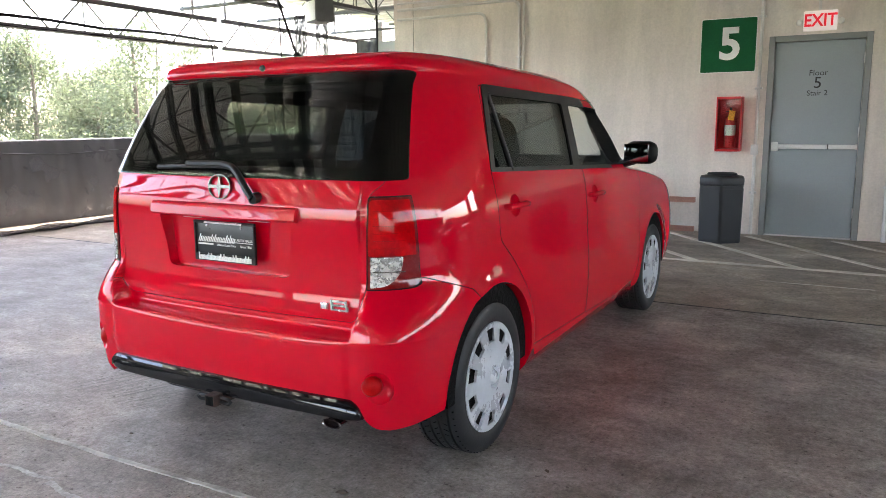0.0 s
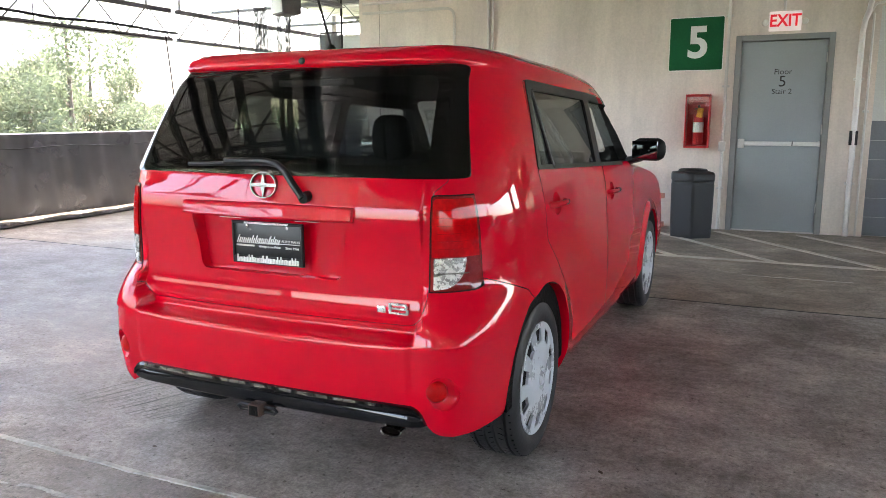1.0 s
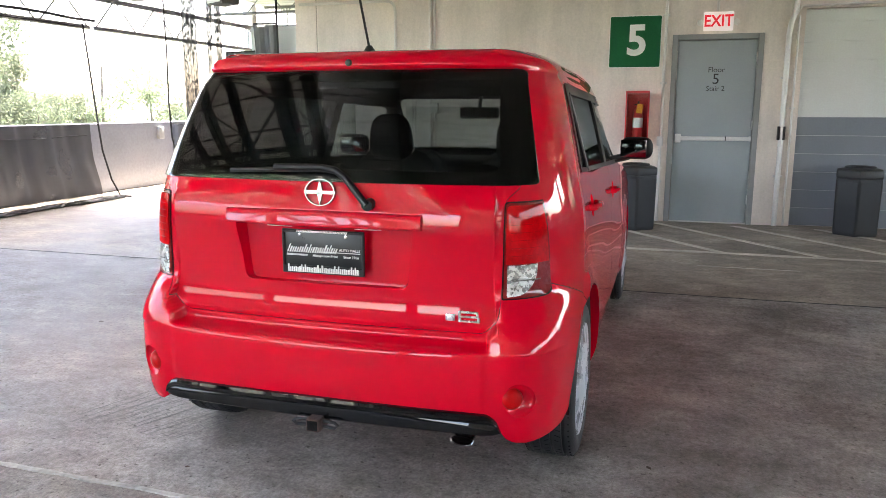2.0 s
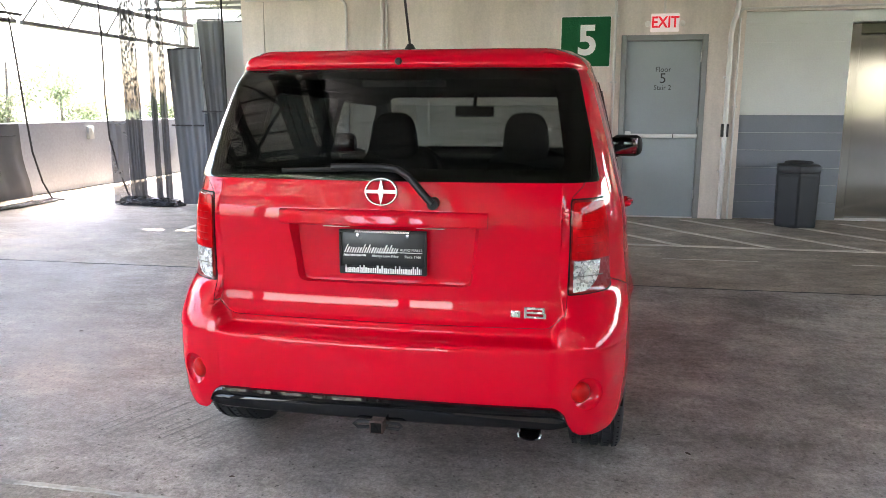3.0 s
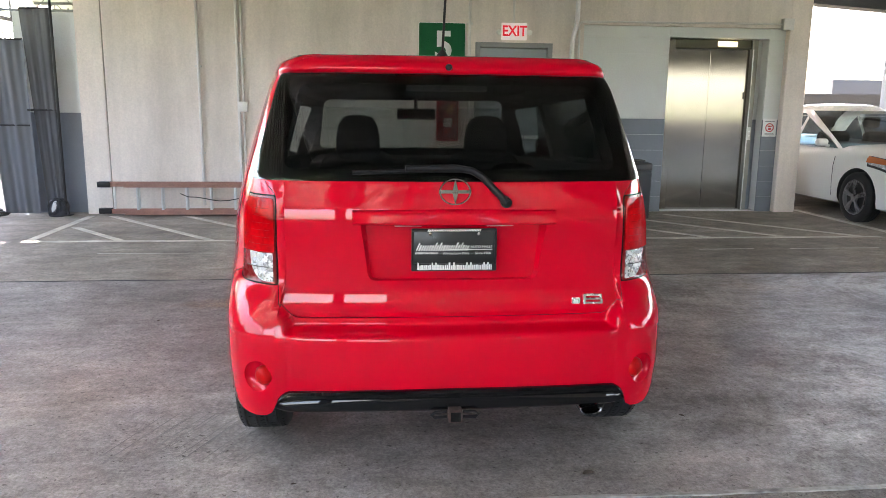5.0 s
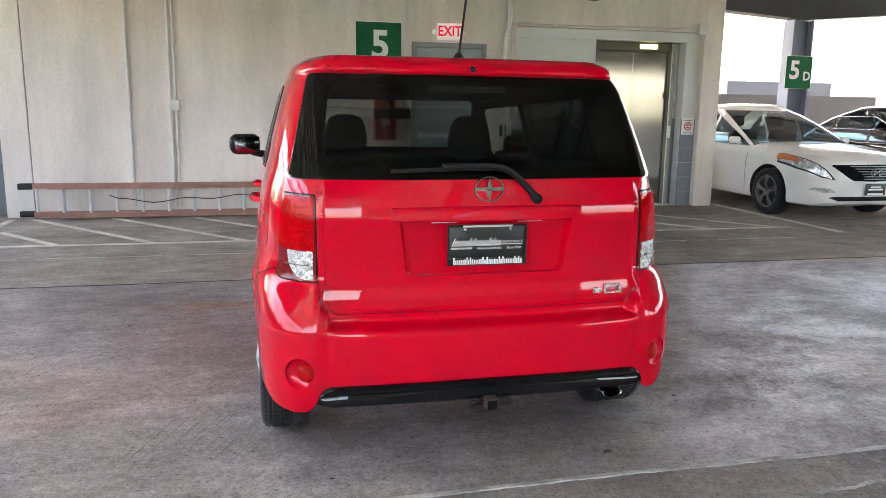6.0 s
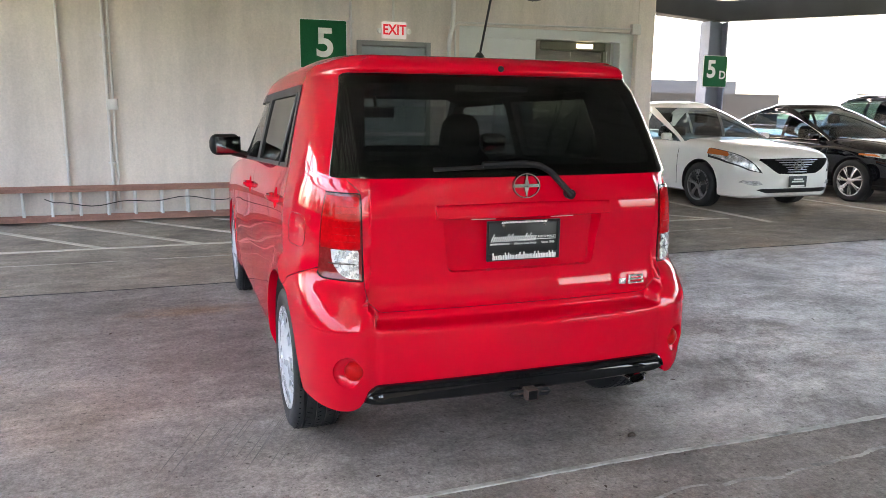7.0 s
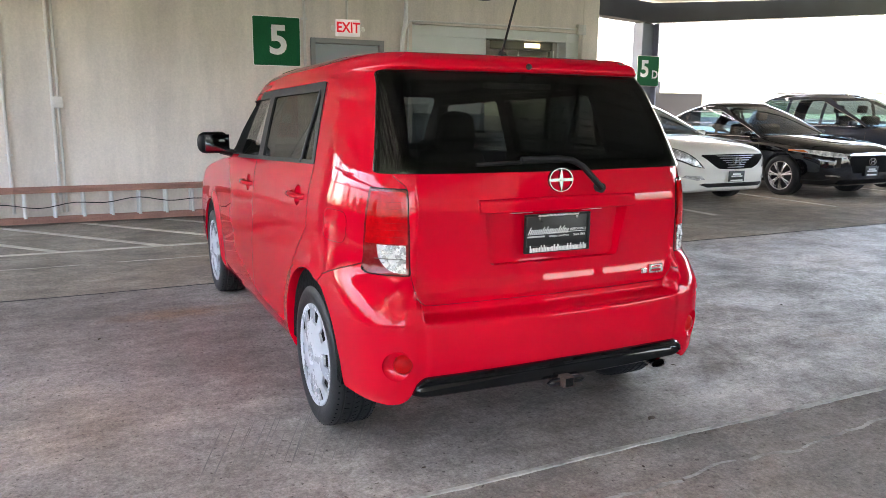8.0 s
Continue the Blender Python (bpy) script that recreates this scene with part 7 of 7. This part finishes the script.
    zc, crown = [(z, pts) for z, pts in rows if z < G["top"] - 0.10][-1]
    for s in (1, -1):
        b = bmesh.new()
        tube(b, [(s * (p[0] + 0.003), -p[1], z) for z, p in edge[:-1]] + [(s * (p[0] + 0.003), -p[1], zc) for p in crown[19:46:3]], 0.0045, 6)
        part("window_trim", b, M["chrome"], car, "thin chrome window trim")
    for s in (1, -1):
        side = skins["side_window"].copy()
        bmesh.ops.delete(side, geom=[v for v in side.verts if v.co.x * s < 0], context="VERTS")
        bmesh.ops.remove_doubles(side, verts=side.verts, dist=1e-4)
        o = part("side_window", side, M["car_glass"], car, "dark car glass", angle=50)
        o.visible_shadow = False
    skins.pop("side_window").free()
    for k, b in skins.items():
        bmesh.ops.remove_doubles(b, verts=b.verts, dist=1e-4)
        mat = {"roof": paint, "pillar": S.get("pillar", paint)}.get(k, "car_glass")
        o = part(k, b, M[mat], car, "dark car glass" if mat == "car_glass" else "", angle=50)
        if mat == "car_glass":
            o.visible_shadow = False
    part("cabin", boxed(-W + 0.18, W - 0.18, -soft(G["back"], G["belt"]) + 0.3, -soft(G["front"], G["belt"]) - 0.2, 0.4, G["belt"] - 0.05), M["cabin_dark"], car, flat=True)
    for x in (-0.36, 0.36):
        o = part("seat", boxed(-0.24, 0.24, -0.08, 0.08, 0, 0.58, bevel=0.07, segs=3), M["cabin_dark"], car)
        o.matrix_basis = pose(x, -S["seat"], G["belt"] - 0.36, -10)
        o = part("headrest", boxed(-0.12, 0.12, -0.05, 0.05, 0, 0.16, bevel=0.04, segs=3), M["cabin_dark"], car)
        o.matrix_basis = pose(x, -S["seat"] - 0.12, G["belt"] + 0.26, -6)
    for s in (-1, 1):
        b = boxed(-0.085, 0.085, -0.04, 0.06, -0.05, 0.05, bevel=0.038, segs=4)
        tube(b, [(-s * 0.06, 0, -0.04), (-s * 0.17, 0.02, -0.06)], 0.02, 8)
        o = part("door_mirror", b, M[paint], car)
        o.matrix_basis = pose(s * (W + 0.03), -S["mirror"] - 0.10, G["belt"] + 0.075)
        b = bmesh.new()
        for u in S["seams"]:
            tube(b, [(s * (soft(wide, u) * W * q + 0.001), -u, z) for q, z in ((0.985, 0.30), (0.998, 0.5), (0.998, 0.7), (0.975, S["belt_z"] - 0.12))], 0.0035, 6)
        part("door_gap", b, M["inner"], car, "dark door gap")
        for u in S["handles"]:
            part("door_handle", boxed(s * W * 0.985 - 0.02, s * W * 0.985 + 0.02, -u - 0.1, -u + 0.1, S["belt_z"] - 0.17, S["belt_z"] - 0.14, bevel=0.01), M[S.get("handle", paint)], car)
        b = bmesh.new()
        tube(b, [(s * (soft(G["side"], G["belt"]) + 0.004), -y, G["belt"] + 0.006) for y in [soft(G["front"], G["belt"]) + 0.35 + k * 0.2 for k in range(11)]], 0.005, 6)
        part("belt_trim", b, M["chrome"], car, "chrome belt trim")
        for c in S["axles"]:
            hub = new("wheel")
            hub.parent = car
            hub.matrix_basis = pose(s * (W - 0.115), -c, R, 17, 0, 0 if s > 0 else 180)
            for me, mat, dx in S["wheel"]:
                o = new(me.name.split(".")[0], me)
                o.parent = hub
                o.location.x = dx
    return car


M["car_glass"] = glass_material("parked_car_glass", (0.24, 0.31, 0.34), 1.7)


def wheel_set(r, rim, spokes, mat):
    b = bmesh.new()
    lathe(b, tyre_profile(r, 0.215), "x", 60, True)
    t = mesh_of("tyre", b, M["rubber"])
    a = mesh_of("rim", alloy(spokes, rim), M[mat])
    b = bmesh.new()
    lathe(b, [(-0.05, 0.0), (-0.05, rim), (0.0, rim * 1.02)], "x", 32)
    d = mesh_of("brake", b, M["inner"])
    for me in (t, a, d):
        me.shade_smooth()
        me.set_sharp_from_angle(angle=radians(40))
    return [(t, None, 0), (a, None, 0.085), (d, None, 0.06)]


def mirror_x(points):
    return points + [(-x, z) for x, z in points[::-1]]


M["alloy_grey"] = material("grey_alloy", (0.30, 0.30, 0.31), 0.3, metal=0.9, var=0.05, bump=0)
M["alloy_bright"] = material("bright_alloy", (0.70, 0.70, 0.70), 0.22, metal=0.9, var=0.05, bump=0)
SEDAN = dict(
    length=4.82, half=0.917, tyre=0.325, axles=(0.95, 3.745), seat=2.45, mirror=1.62, seams=(1.45, 2.55, 3.55), handles=(2.42, 3.42), belt_z=0.95,
    top=((0, 0.63), (0.03, 0.75), (0.10, 0.815), (0.3, 0.875), (0.7, 0.94), (1.1, 0.985), (1.4, 1.0), (2.4, 0.995), (3.6, 1.03), (4.2, 1.06), (4.65, 1.03), (4.78, 0.90), (4.82, 0.7)),
    low=((0, 0.33), (0.06, 0.24), (0.3, 0.19), (4.3, 0.20), (4.7, 0.28), (4.82, 0.42)),
    wide=((0, 0.50), (0.04, 0.62), (0.12, 0.75), (0.30, 0.875), (0.6, 0.955), (1.0, 0.99), (1.6, 1.0), (3.6, 1.0), (4.2, 0.96), (4.6, 0.86), (4.82, 0.62)),
    dents=(),
    cabin=dict(belt=0.93, top=1.475, posts=(2.52, 3.36), front=((0.93, 1.22), (1.1, 1.50), (1.3, 1.86), (1.4, 2.08), (1.475, 2.30)), back=((0.93, 4.35), (1.1, 4.14), (1.3, 3.80), (1.4, 3.55), (1.475, 3.30)), side=((0.93, 0.84), (1.1, 0.79), (1.3, 0.70), (1.4, 0.64), (1.475, 0.58))),
)
white_front = [
    ("grille", "well", mirror_x([(0.0, 0.54), (0.32, 0.55), (0.42, 0.60), (0.60, 0.735), (0.585, 0.755), (0.30, 0.757), (0.0, 0.76)]), 0.006, -0.35, 0.4, "black upper grille"),
    ("headlamp_frame", "black_plastic", [(0.56, 0.558), (0.70, 0.585), (0.84, 0.68), (0.91, 0.79), (0.925, 0.915), (0.86, 0.90), (0.75, 0.80), (0.645, 0.675)], 0.004, -0.80, 0.4, "dark rim round the headlamp"),
    ("headlamp", "head_lamp", [(0.60, 0.572), (0.70, 0.605), (0.83, 0.695), (0.90, 0.80), (0.913, 0.90), (0.86, 0.885), (0.76, 0.79), (0.66, 0.67)], 0.009, -0.78, 0.4, "clear swept headlamp"),
    ("turn_lamp", "amber", [(0.803, 0.829), (0.828, 0.768), (0.905, 0.80), (0.913, 0.898), (0.86, 0.883)], 0.012, -0.82, 0.4, "amber corner lamp"),
    ("lower_intake", "black_plastic", [(-0.50, 0.285), (0.50, 0.285), (0.62, 0.325), (0.55, 0.345), (-0.55, 0.345), (-0.62, 0.325)], 0.006, -0.35, 0.4, "black lower intake"),
    ("fog_lamp", "head_lamp", [(0.555, 0.40), (0.66, 0.385), (0.78, 0.42), (0.75, 0.452), (0.60, 0.448)], 0.014, -0.4, 0.4, "clear fog lamp"),
]
white_car = parked_car("white_car", "pearl white saloon with grey alloy wheels in a bay", "paint_white", pose(4.71, 7.66, 0, 0, 0, 180), dict(SEDAN, front=white_front, wheel=wheel_set(0.325, 0.225, 5, "alloy_grey")))


def grille_bars(car, zs, w, y, mat, name="grille_bar"):
    for z, k in zs:
        b = bmesh.new()
        tube(b, [(x, y - 0.07 * (x / 0.5) ** 2, z) for x in [w * k * i / 8 for i in range(-8, 9)]], 0.007, 6)
        part(name, b, M[mat], car, "chrome grille bar")


def front_plate(car, y, z):
    p = part("front_plate", boxed(-0.155, 0.155, -0.006, 0.006, -0.077, 0.077, bevel=0.004), M["plate"], car, "black dealer plate")
    p.matrix_basis = pose(0, y, z)
    for z0, w in ((0.03, 0.08), (0.0, 0.11), (-0.06, 0.12)):
        part("lettering_bar", boxed(-w, w, 0.006, 0.0075, z0 - 0.011, z0 + 0.011), M["white"], p, flat=True)


def oval_emblem(car, y, z, r):
    b = bmesh.new()
    lathe(b, [(0.004, r), (0.010, r * 0.9), (0.004, r * 0.8), (-0.004, r * 0.9)], "y", 28, True)
    box(b, -r * 0.5, -r * 0.3, -0.002, 0.008, -r * 0.7, r * 0.7)
    box(b, r * 0.3, r * 0.5, -0.002, 0.008, -r * 0.7, r * 0.7)
    box(b, -r * 0.4, r * 0.4, -0.002, 0.008, -r * 0.12, r * 0.12)
    for v in b.verts:
        v.co.x *= 1.5
    o = part("emblem", b, M["chrome"], car, "chrome oval emblem")
    o.matrix_basis = pose(0, y, z)


grille_bars(white_car, ((0.572, 0.75), (0.605, 0.92), (0.638, 1.02), (0.671, 1.12), (0.704, 1.22), (0.737, 1.3)), 0.42, 0.008, "alloy_grey")
oval_emblem(white_car, 0.022, 0.66, 0.062)
front_plate(white_car, 0.03, 0.44)

black_front = [
    ("grille", "well", [(-0.40, 0.42), (0.40, 0.42), (0.50, 0.64), (0.44, 0.692), (-0.44, 0.692), (-0.50, 0.64)], 0.006, -0.35, 0.4, "black grille"),
    ("chrome_bar", "chrome", [(-0.56, 0.700), (0.56, 0.700), (0.56, 0.728), (0.0, 0.742), (-0.56, 0.728)], 0.009, -0.4, 0.4, "chrome bar above the grille"),
    ("headlamp", "head_lamp", [(0.53, 0.655), (0.78, 0.68), (0.90, 0.735), (0.91, 0.77), (0.84, 0.775), (0.56, 0.725)], 0.008, -0.75, 0.4, "clear headlamp"),
    ("turn_lamp", "amber", [(0.855, 0.725), (0.905, 0.745), (0.91, 0.768), (0.865, 0.765)], 0.011, -0.85, 0.4, "amber corner lamp"),
    ("lower_intake", "well", [(-0.66, 0.25), (0.66, 0.25), (0.62, 0.31), (-0.62, 0.31)], 0.006, -0.35, 0.4, "black lower intake"),
    ("fog_lamp", "lamp_clear", [(0.62, 0.36), (0.76, 0.37), (0.76, 0.39), (0.62, 0.38)], 0.008, -0.45, 0.4, "slim fog lamp"),
]
black_car = parked_car("black_car", "glossy black saloon with bright alloy wheels in a bay", "paint_black", pose(7.52, 7.52, 0, 0, 0, 180), dict(SEDAN, length=4.88, half=0.925, front=black_front, pillar="paint_black", wheel=wheel_set(0.335, 0.24, 7, "alloy_bright")))
oval_emblem(black_car, 0.028, 0.60, 0.06)
front_plate(black_car, 0.03, 0.45)
SUV = dict(
    length=4.6, half=0.925, tyre=0.36, axles=(0.92, 3.58), seat=2.25, mirror=1.50, seams=(1.35, 2.4, 3.35), handles=(2.3, 3.2), belt_z=1.12,
    top=((0, 0.74), (0.03, 0.86), (0.10, 0.93), (0.3, 1.0), (0.7, 1.06), (1.2, 1.12), (1.5, 1.14), (3.6, 1.16), (4.3, 1.15), (4.52, 1.05), (4.6, 0.8)),
    low=((0, 0.42), (0.06, 0.30), (0.3, 0.25), (4.2, 0.25), (4.5, 0.35), (4.6, 0.5)),
    wide=((0, 0.56), (0.04, 0.68), (0.12, 0.80), (0.30, 0.91), (0.6, 0.97), (1.0, 1.0), (3.8, 1.0), (4.3, 0.95), (4.6, 0.8)),
    dents=(),
    cabin=dict(belt=1.09, top=1.69, posts=(2.40, 3.26), front=((1.09, 1.12), (1.3, 1.45), (1.5, 1.75), (1.62, 1.95), (1.69, 2.15)), back=((1.09, 4.45), (1.3, 4.36), (1.5, 4.22), (1.62, 4.08), (1.69, 3.85)), side=((1.09, 0.85), (1.3, 0.80), (1.5, 0.73), (1.62, 0.67), (1.69, 0.60))),
)
suv_front = [
    ("grille", "black_plastic", [(-0.44, 0.60), (0.44, 0.60), (0.50, 0.80), (-0.50, 0.80)], 0.006, -0.35, 0.4, "black grille"),
    ("headlamp", "head_lamp", [(0.54, 0.80), (0.84, 0.84), (0.90, 0.90), (0.58, 0.87)], 0.008, -0.75, 0.4, "clear headlamp"),
    ("lower_intake", "black_plastic", [(-0.66, 0.35), (0.66, 0.35), (0.62, 0.45), (-0.62, 0.45)], 0.006, -0.35, 0.4, "black lower intake"),
]
blue_suv = parked_car("blue_suv", "dark blue sport utility car in the far bay", "paint_blue", pose(10.45, 7.75, 0, 0, 0, 180), dict(SUV, front=suv_front, wheel=wheel_set(0.36, 0.25, 5, "alloy_bright")))
for s in (-1, 1):
    b = bmesh.new()
    tube(b, [(s * 0.60, -2.0, 1.70), (s * 0.60, -2.1, 1.745), (s * 0.60, -3.7, 1.75), (s * 0.60, -3.85, 1.70)], 0.014, 8)
    part("roof_rail", b, M["alu"], blue_suv, "silver roof rail")
for x, label in ((6.1, "worn white bay line between the cars"), (8.95, "worn white bay line between the cars"), (3.72, "worn white bay line beside the pillar"), (11.8, "worn white bay line")):
    strip("bay_line", [(x - 0.05, 7.0), (x + 0.05, 7.0), (x + 0.05, 12.6), (x - 0.05, 12.6)], 0.0007, M["line"], label, "floor marking")

# ---- trees beyond the parapets ----
def tree_parts(seed, height, spread, leaves):
    rnd = random.Random(seed)
    trunk = bmesh.new()
    top = Vector((rnd.uniform(-0.4, 0.4), rnd.uniform(-0.4, 0.4), height * 0.9))

    def limb(path, r0, r1):
        loops = []
        m = len(path)
        for i, p in enumerate(path):
            p = Vector(p)
            d = (Vector(path[min(i + 1, m - 1)]) - Vector(path[max(i - 1, 0)])).normalized()
            a = d.orthogonal().normalized()
            c = d.cross(a)
            r = r0 + (r1 - r0) * i / (m - 1)
            loops.append([p + a * (r * math.cos(k * 1.0472)) + c * (r * math.sin(k * 1.0472)) for k in range(6)])
        bridge(trunk, loops)
    main = [Vector((0, 0, 0)).lerp(top, f) + Vector((0.25 * noise.noise((f * 3, seed, 0)), 0.25 * noise.noise((f * 3, seed, 5)), 0)) for f in [k / 8 for k in range(9)]]
    limb(main, 0.22, 0.03)
    clumps = []
    for k in range(26):
        f = rnd.uniform(0.28, 0.96)
        base = main[0].lerp(top, f)
        a = rnd.uniform(0, 6.28)
        reach = spread * (1.1 - 0.75 * abs(f - 0.5)) * rnd.uniform(0.45, 1.0) * (1.15 - f * 0.6)
        tip = base + Vector((math.cos(a) * reach, math.sin(a) * reach, reach * rnd.uniform(0.1, 0.6)))
        mid = base.lerp(tip, 0.5) + Vector((0, 0, 0.15 * reach))
        limb([base, mid, tip], 0.05 * (1.2 - f), 0.012)
        for q in (0.45, 0.7, 0.9, 1.0):
            clumps.append((base.lerp(tip, q) + Vector((rnd.uniform(-.3, .3), rnd.uniform(-.3, .3), rnd.uniform(-.2, .4))), rnd.uniform(0.45, 0.95)))
    verts, faces = [], []
    for k in range(leaves):
        c, r = clumps[rnd.randrange(len(clumps))]
        d = Vector((rnd.gauss(0, 1), rnd.gauss(0, 1), rnd.gauss(0, 0.8)))
        p = c + d.normalized() * r * rnd.random() ** 0.5
        a = Vector((rnd.gauss(0, 1), rnd.gauss(0, 1), rnd.gauss(0, 0.6))).normalized()
        e = a.orthogonal().normalized()
        e = (Matrix.Rotation(rnd.uniform(0, 6.28), 3, a) @ e)
        l = rnd.uniform(0.045, 0.095)
        g = a.cross(e)
        i = len(verts)
        verts += [p - e * l, p + g * l * 0.45 + a * 0.02, p + e * l, p - g * l * 0.45 + a * 0.02]
        faces.append((i, i + 1, i + 2, i + 3))
    me = bpy.data.meshes.new("crown")
    me.from_pydata(verts, [], faces)
    me.materials.append(M["leaf"])
    return mesh_of("trunk", trunk, M["bark"]), me


KINDS = [tree_parts(11, 15.5, 3.6, 15000), tree_parts(23, 14.0, 3.2, 13000), tree_parts(37, 17.0, 3.0, 14000)]


def tree(x, y, kind, turn, scale=1.0, base=-12.0):
    t = thing("tree", "leafy green tree standing beyond the deck parapet", "tree", pose(x, y, base, 0, 0, turn) @ Matrix.Scale(scale, 4), "trees beyond the deck")
    for me, nm in zip(KINDS[kind], ("trunk", "crown")):
        o = new(nm, me)
        o.parent = t
        if nm == "crown":
            o["kind"] = "stuff"
    return t


rnd = random.Random(5)
TALL = (15.5, 14.0, 17.0)
for k in range(18):
    y = 2 + k * 2.6 + rnd.uniform(-0.8, 0.8)
    x = -22 - rnd.uniform(0, 9) - 0.15 * k
    top = (5.6 if y < 31 else 2.6) + rnd.uniform(-1.6, 1.2)
    tree(x, y, k % 3, rnd.uniform(0, 360), (12 + top) / TALL[k % 3])
for k in range(11):
    y = 9 + 3.1 * k + rnd.uniform(-0.8, 0.8)
    top = (6.2 if y < 33 else 2.4) + rnd.uniform(-1.6, 1.4)
    tree(-33 - rnd.uniform(0, 3), y, (k + 1) % 3, rnd.uniform(0, 360), (12 + top) / TALL[(k + 1) % 3])
for k in range(4):
    tree(-26.5 - 1.2 * k, 25.5 + 2.3 * k, (k + 2) % 3, 80 * k, (15.6 - 0.4 * k) / TALL[(k + 2) % 3])
for k in range(9):
    tree(-58 + 3.5 * k + rnd.uniform(-1, 1), 78 + rnd.uniform(-4, 4), k % 3, rnd.uniform(0, 360), rnd.uniform(0.88, 1.0))
for k in range(16):
    tree(-30 + 4.2 * k + rnd.uniform(-1.5, 1.5), -40 - rnd.uniform(0, 8), k % 3, rnd.uniform(0, 360), rnd.uniform(0.82, 0.96))
for k in range(5):
    tree(24 + 5 * k, 45 + rnd.uniform(0, 12) - 3 * k, k % 3, rnd.uniform(0, 360), (15.6 + rnd.uniform(-0.8, 0.8)) / TALL[k % 3])
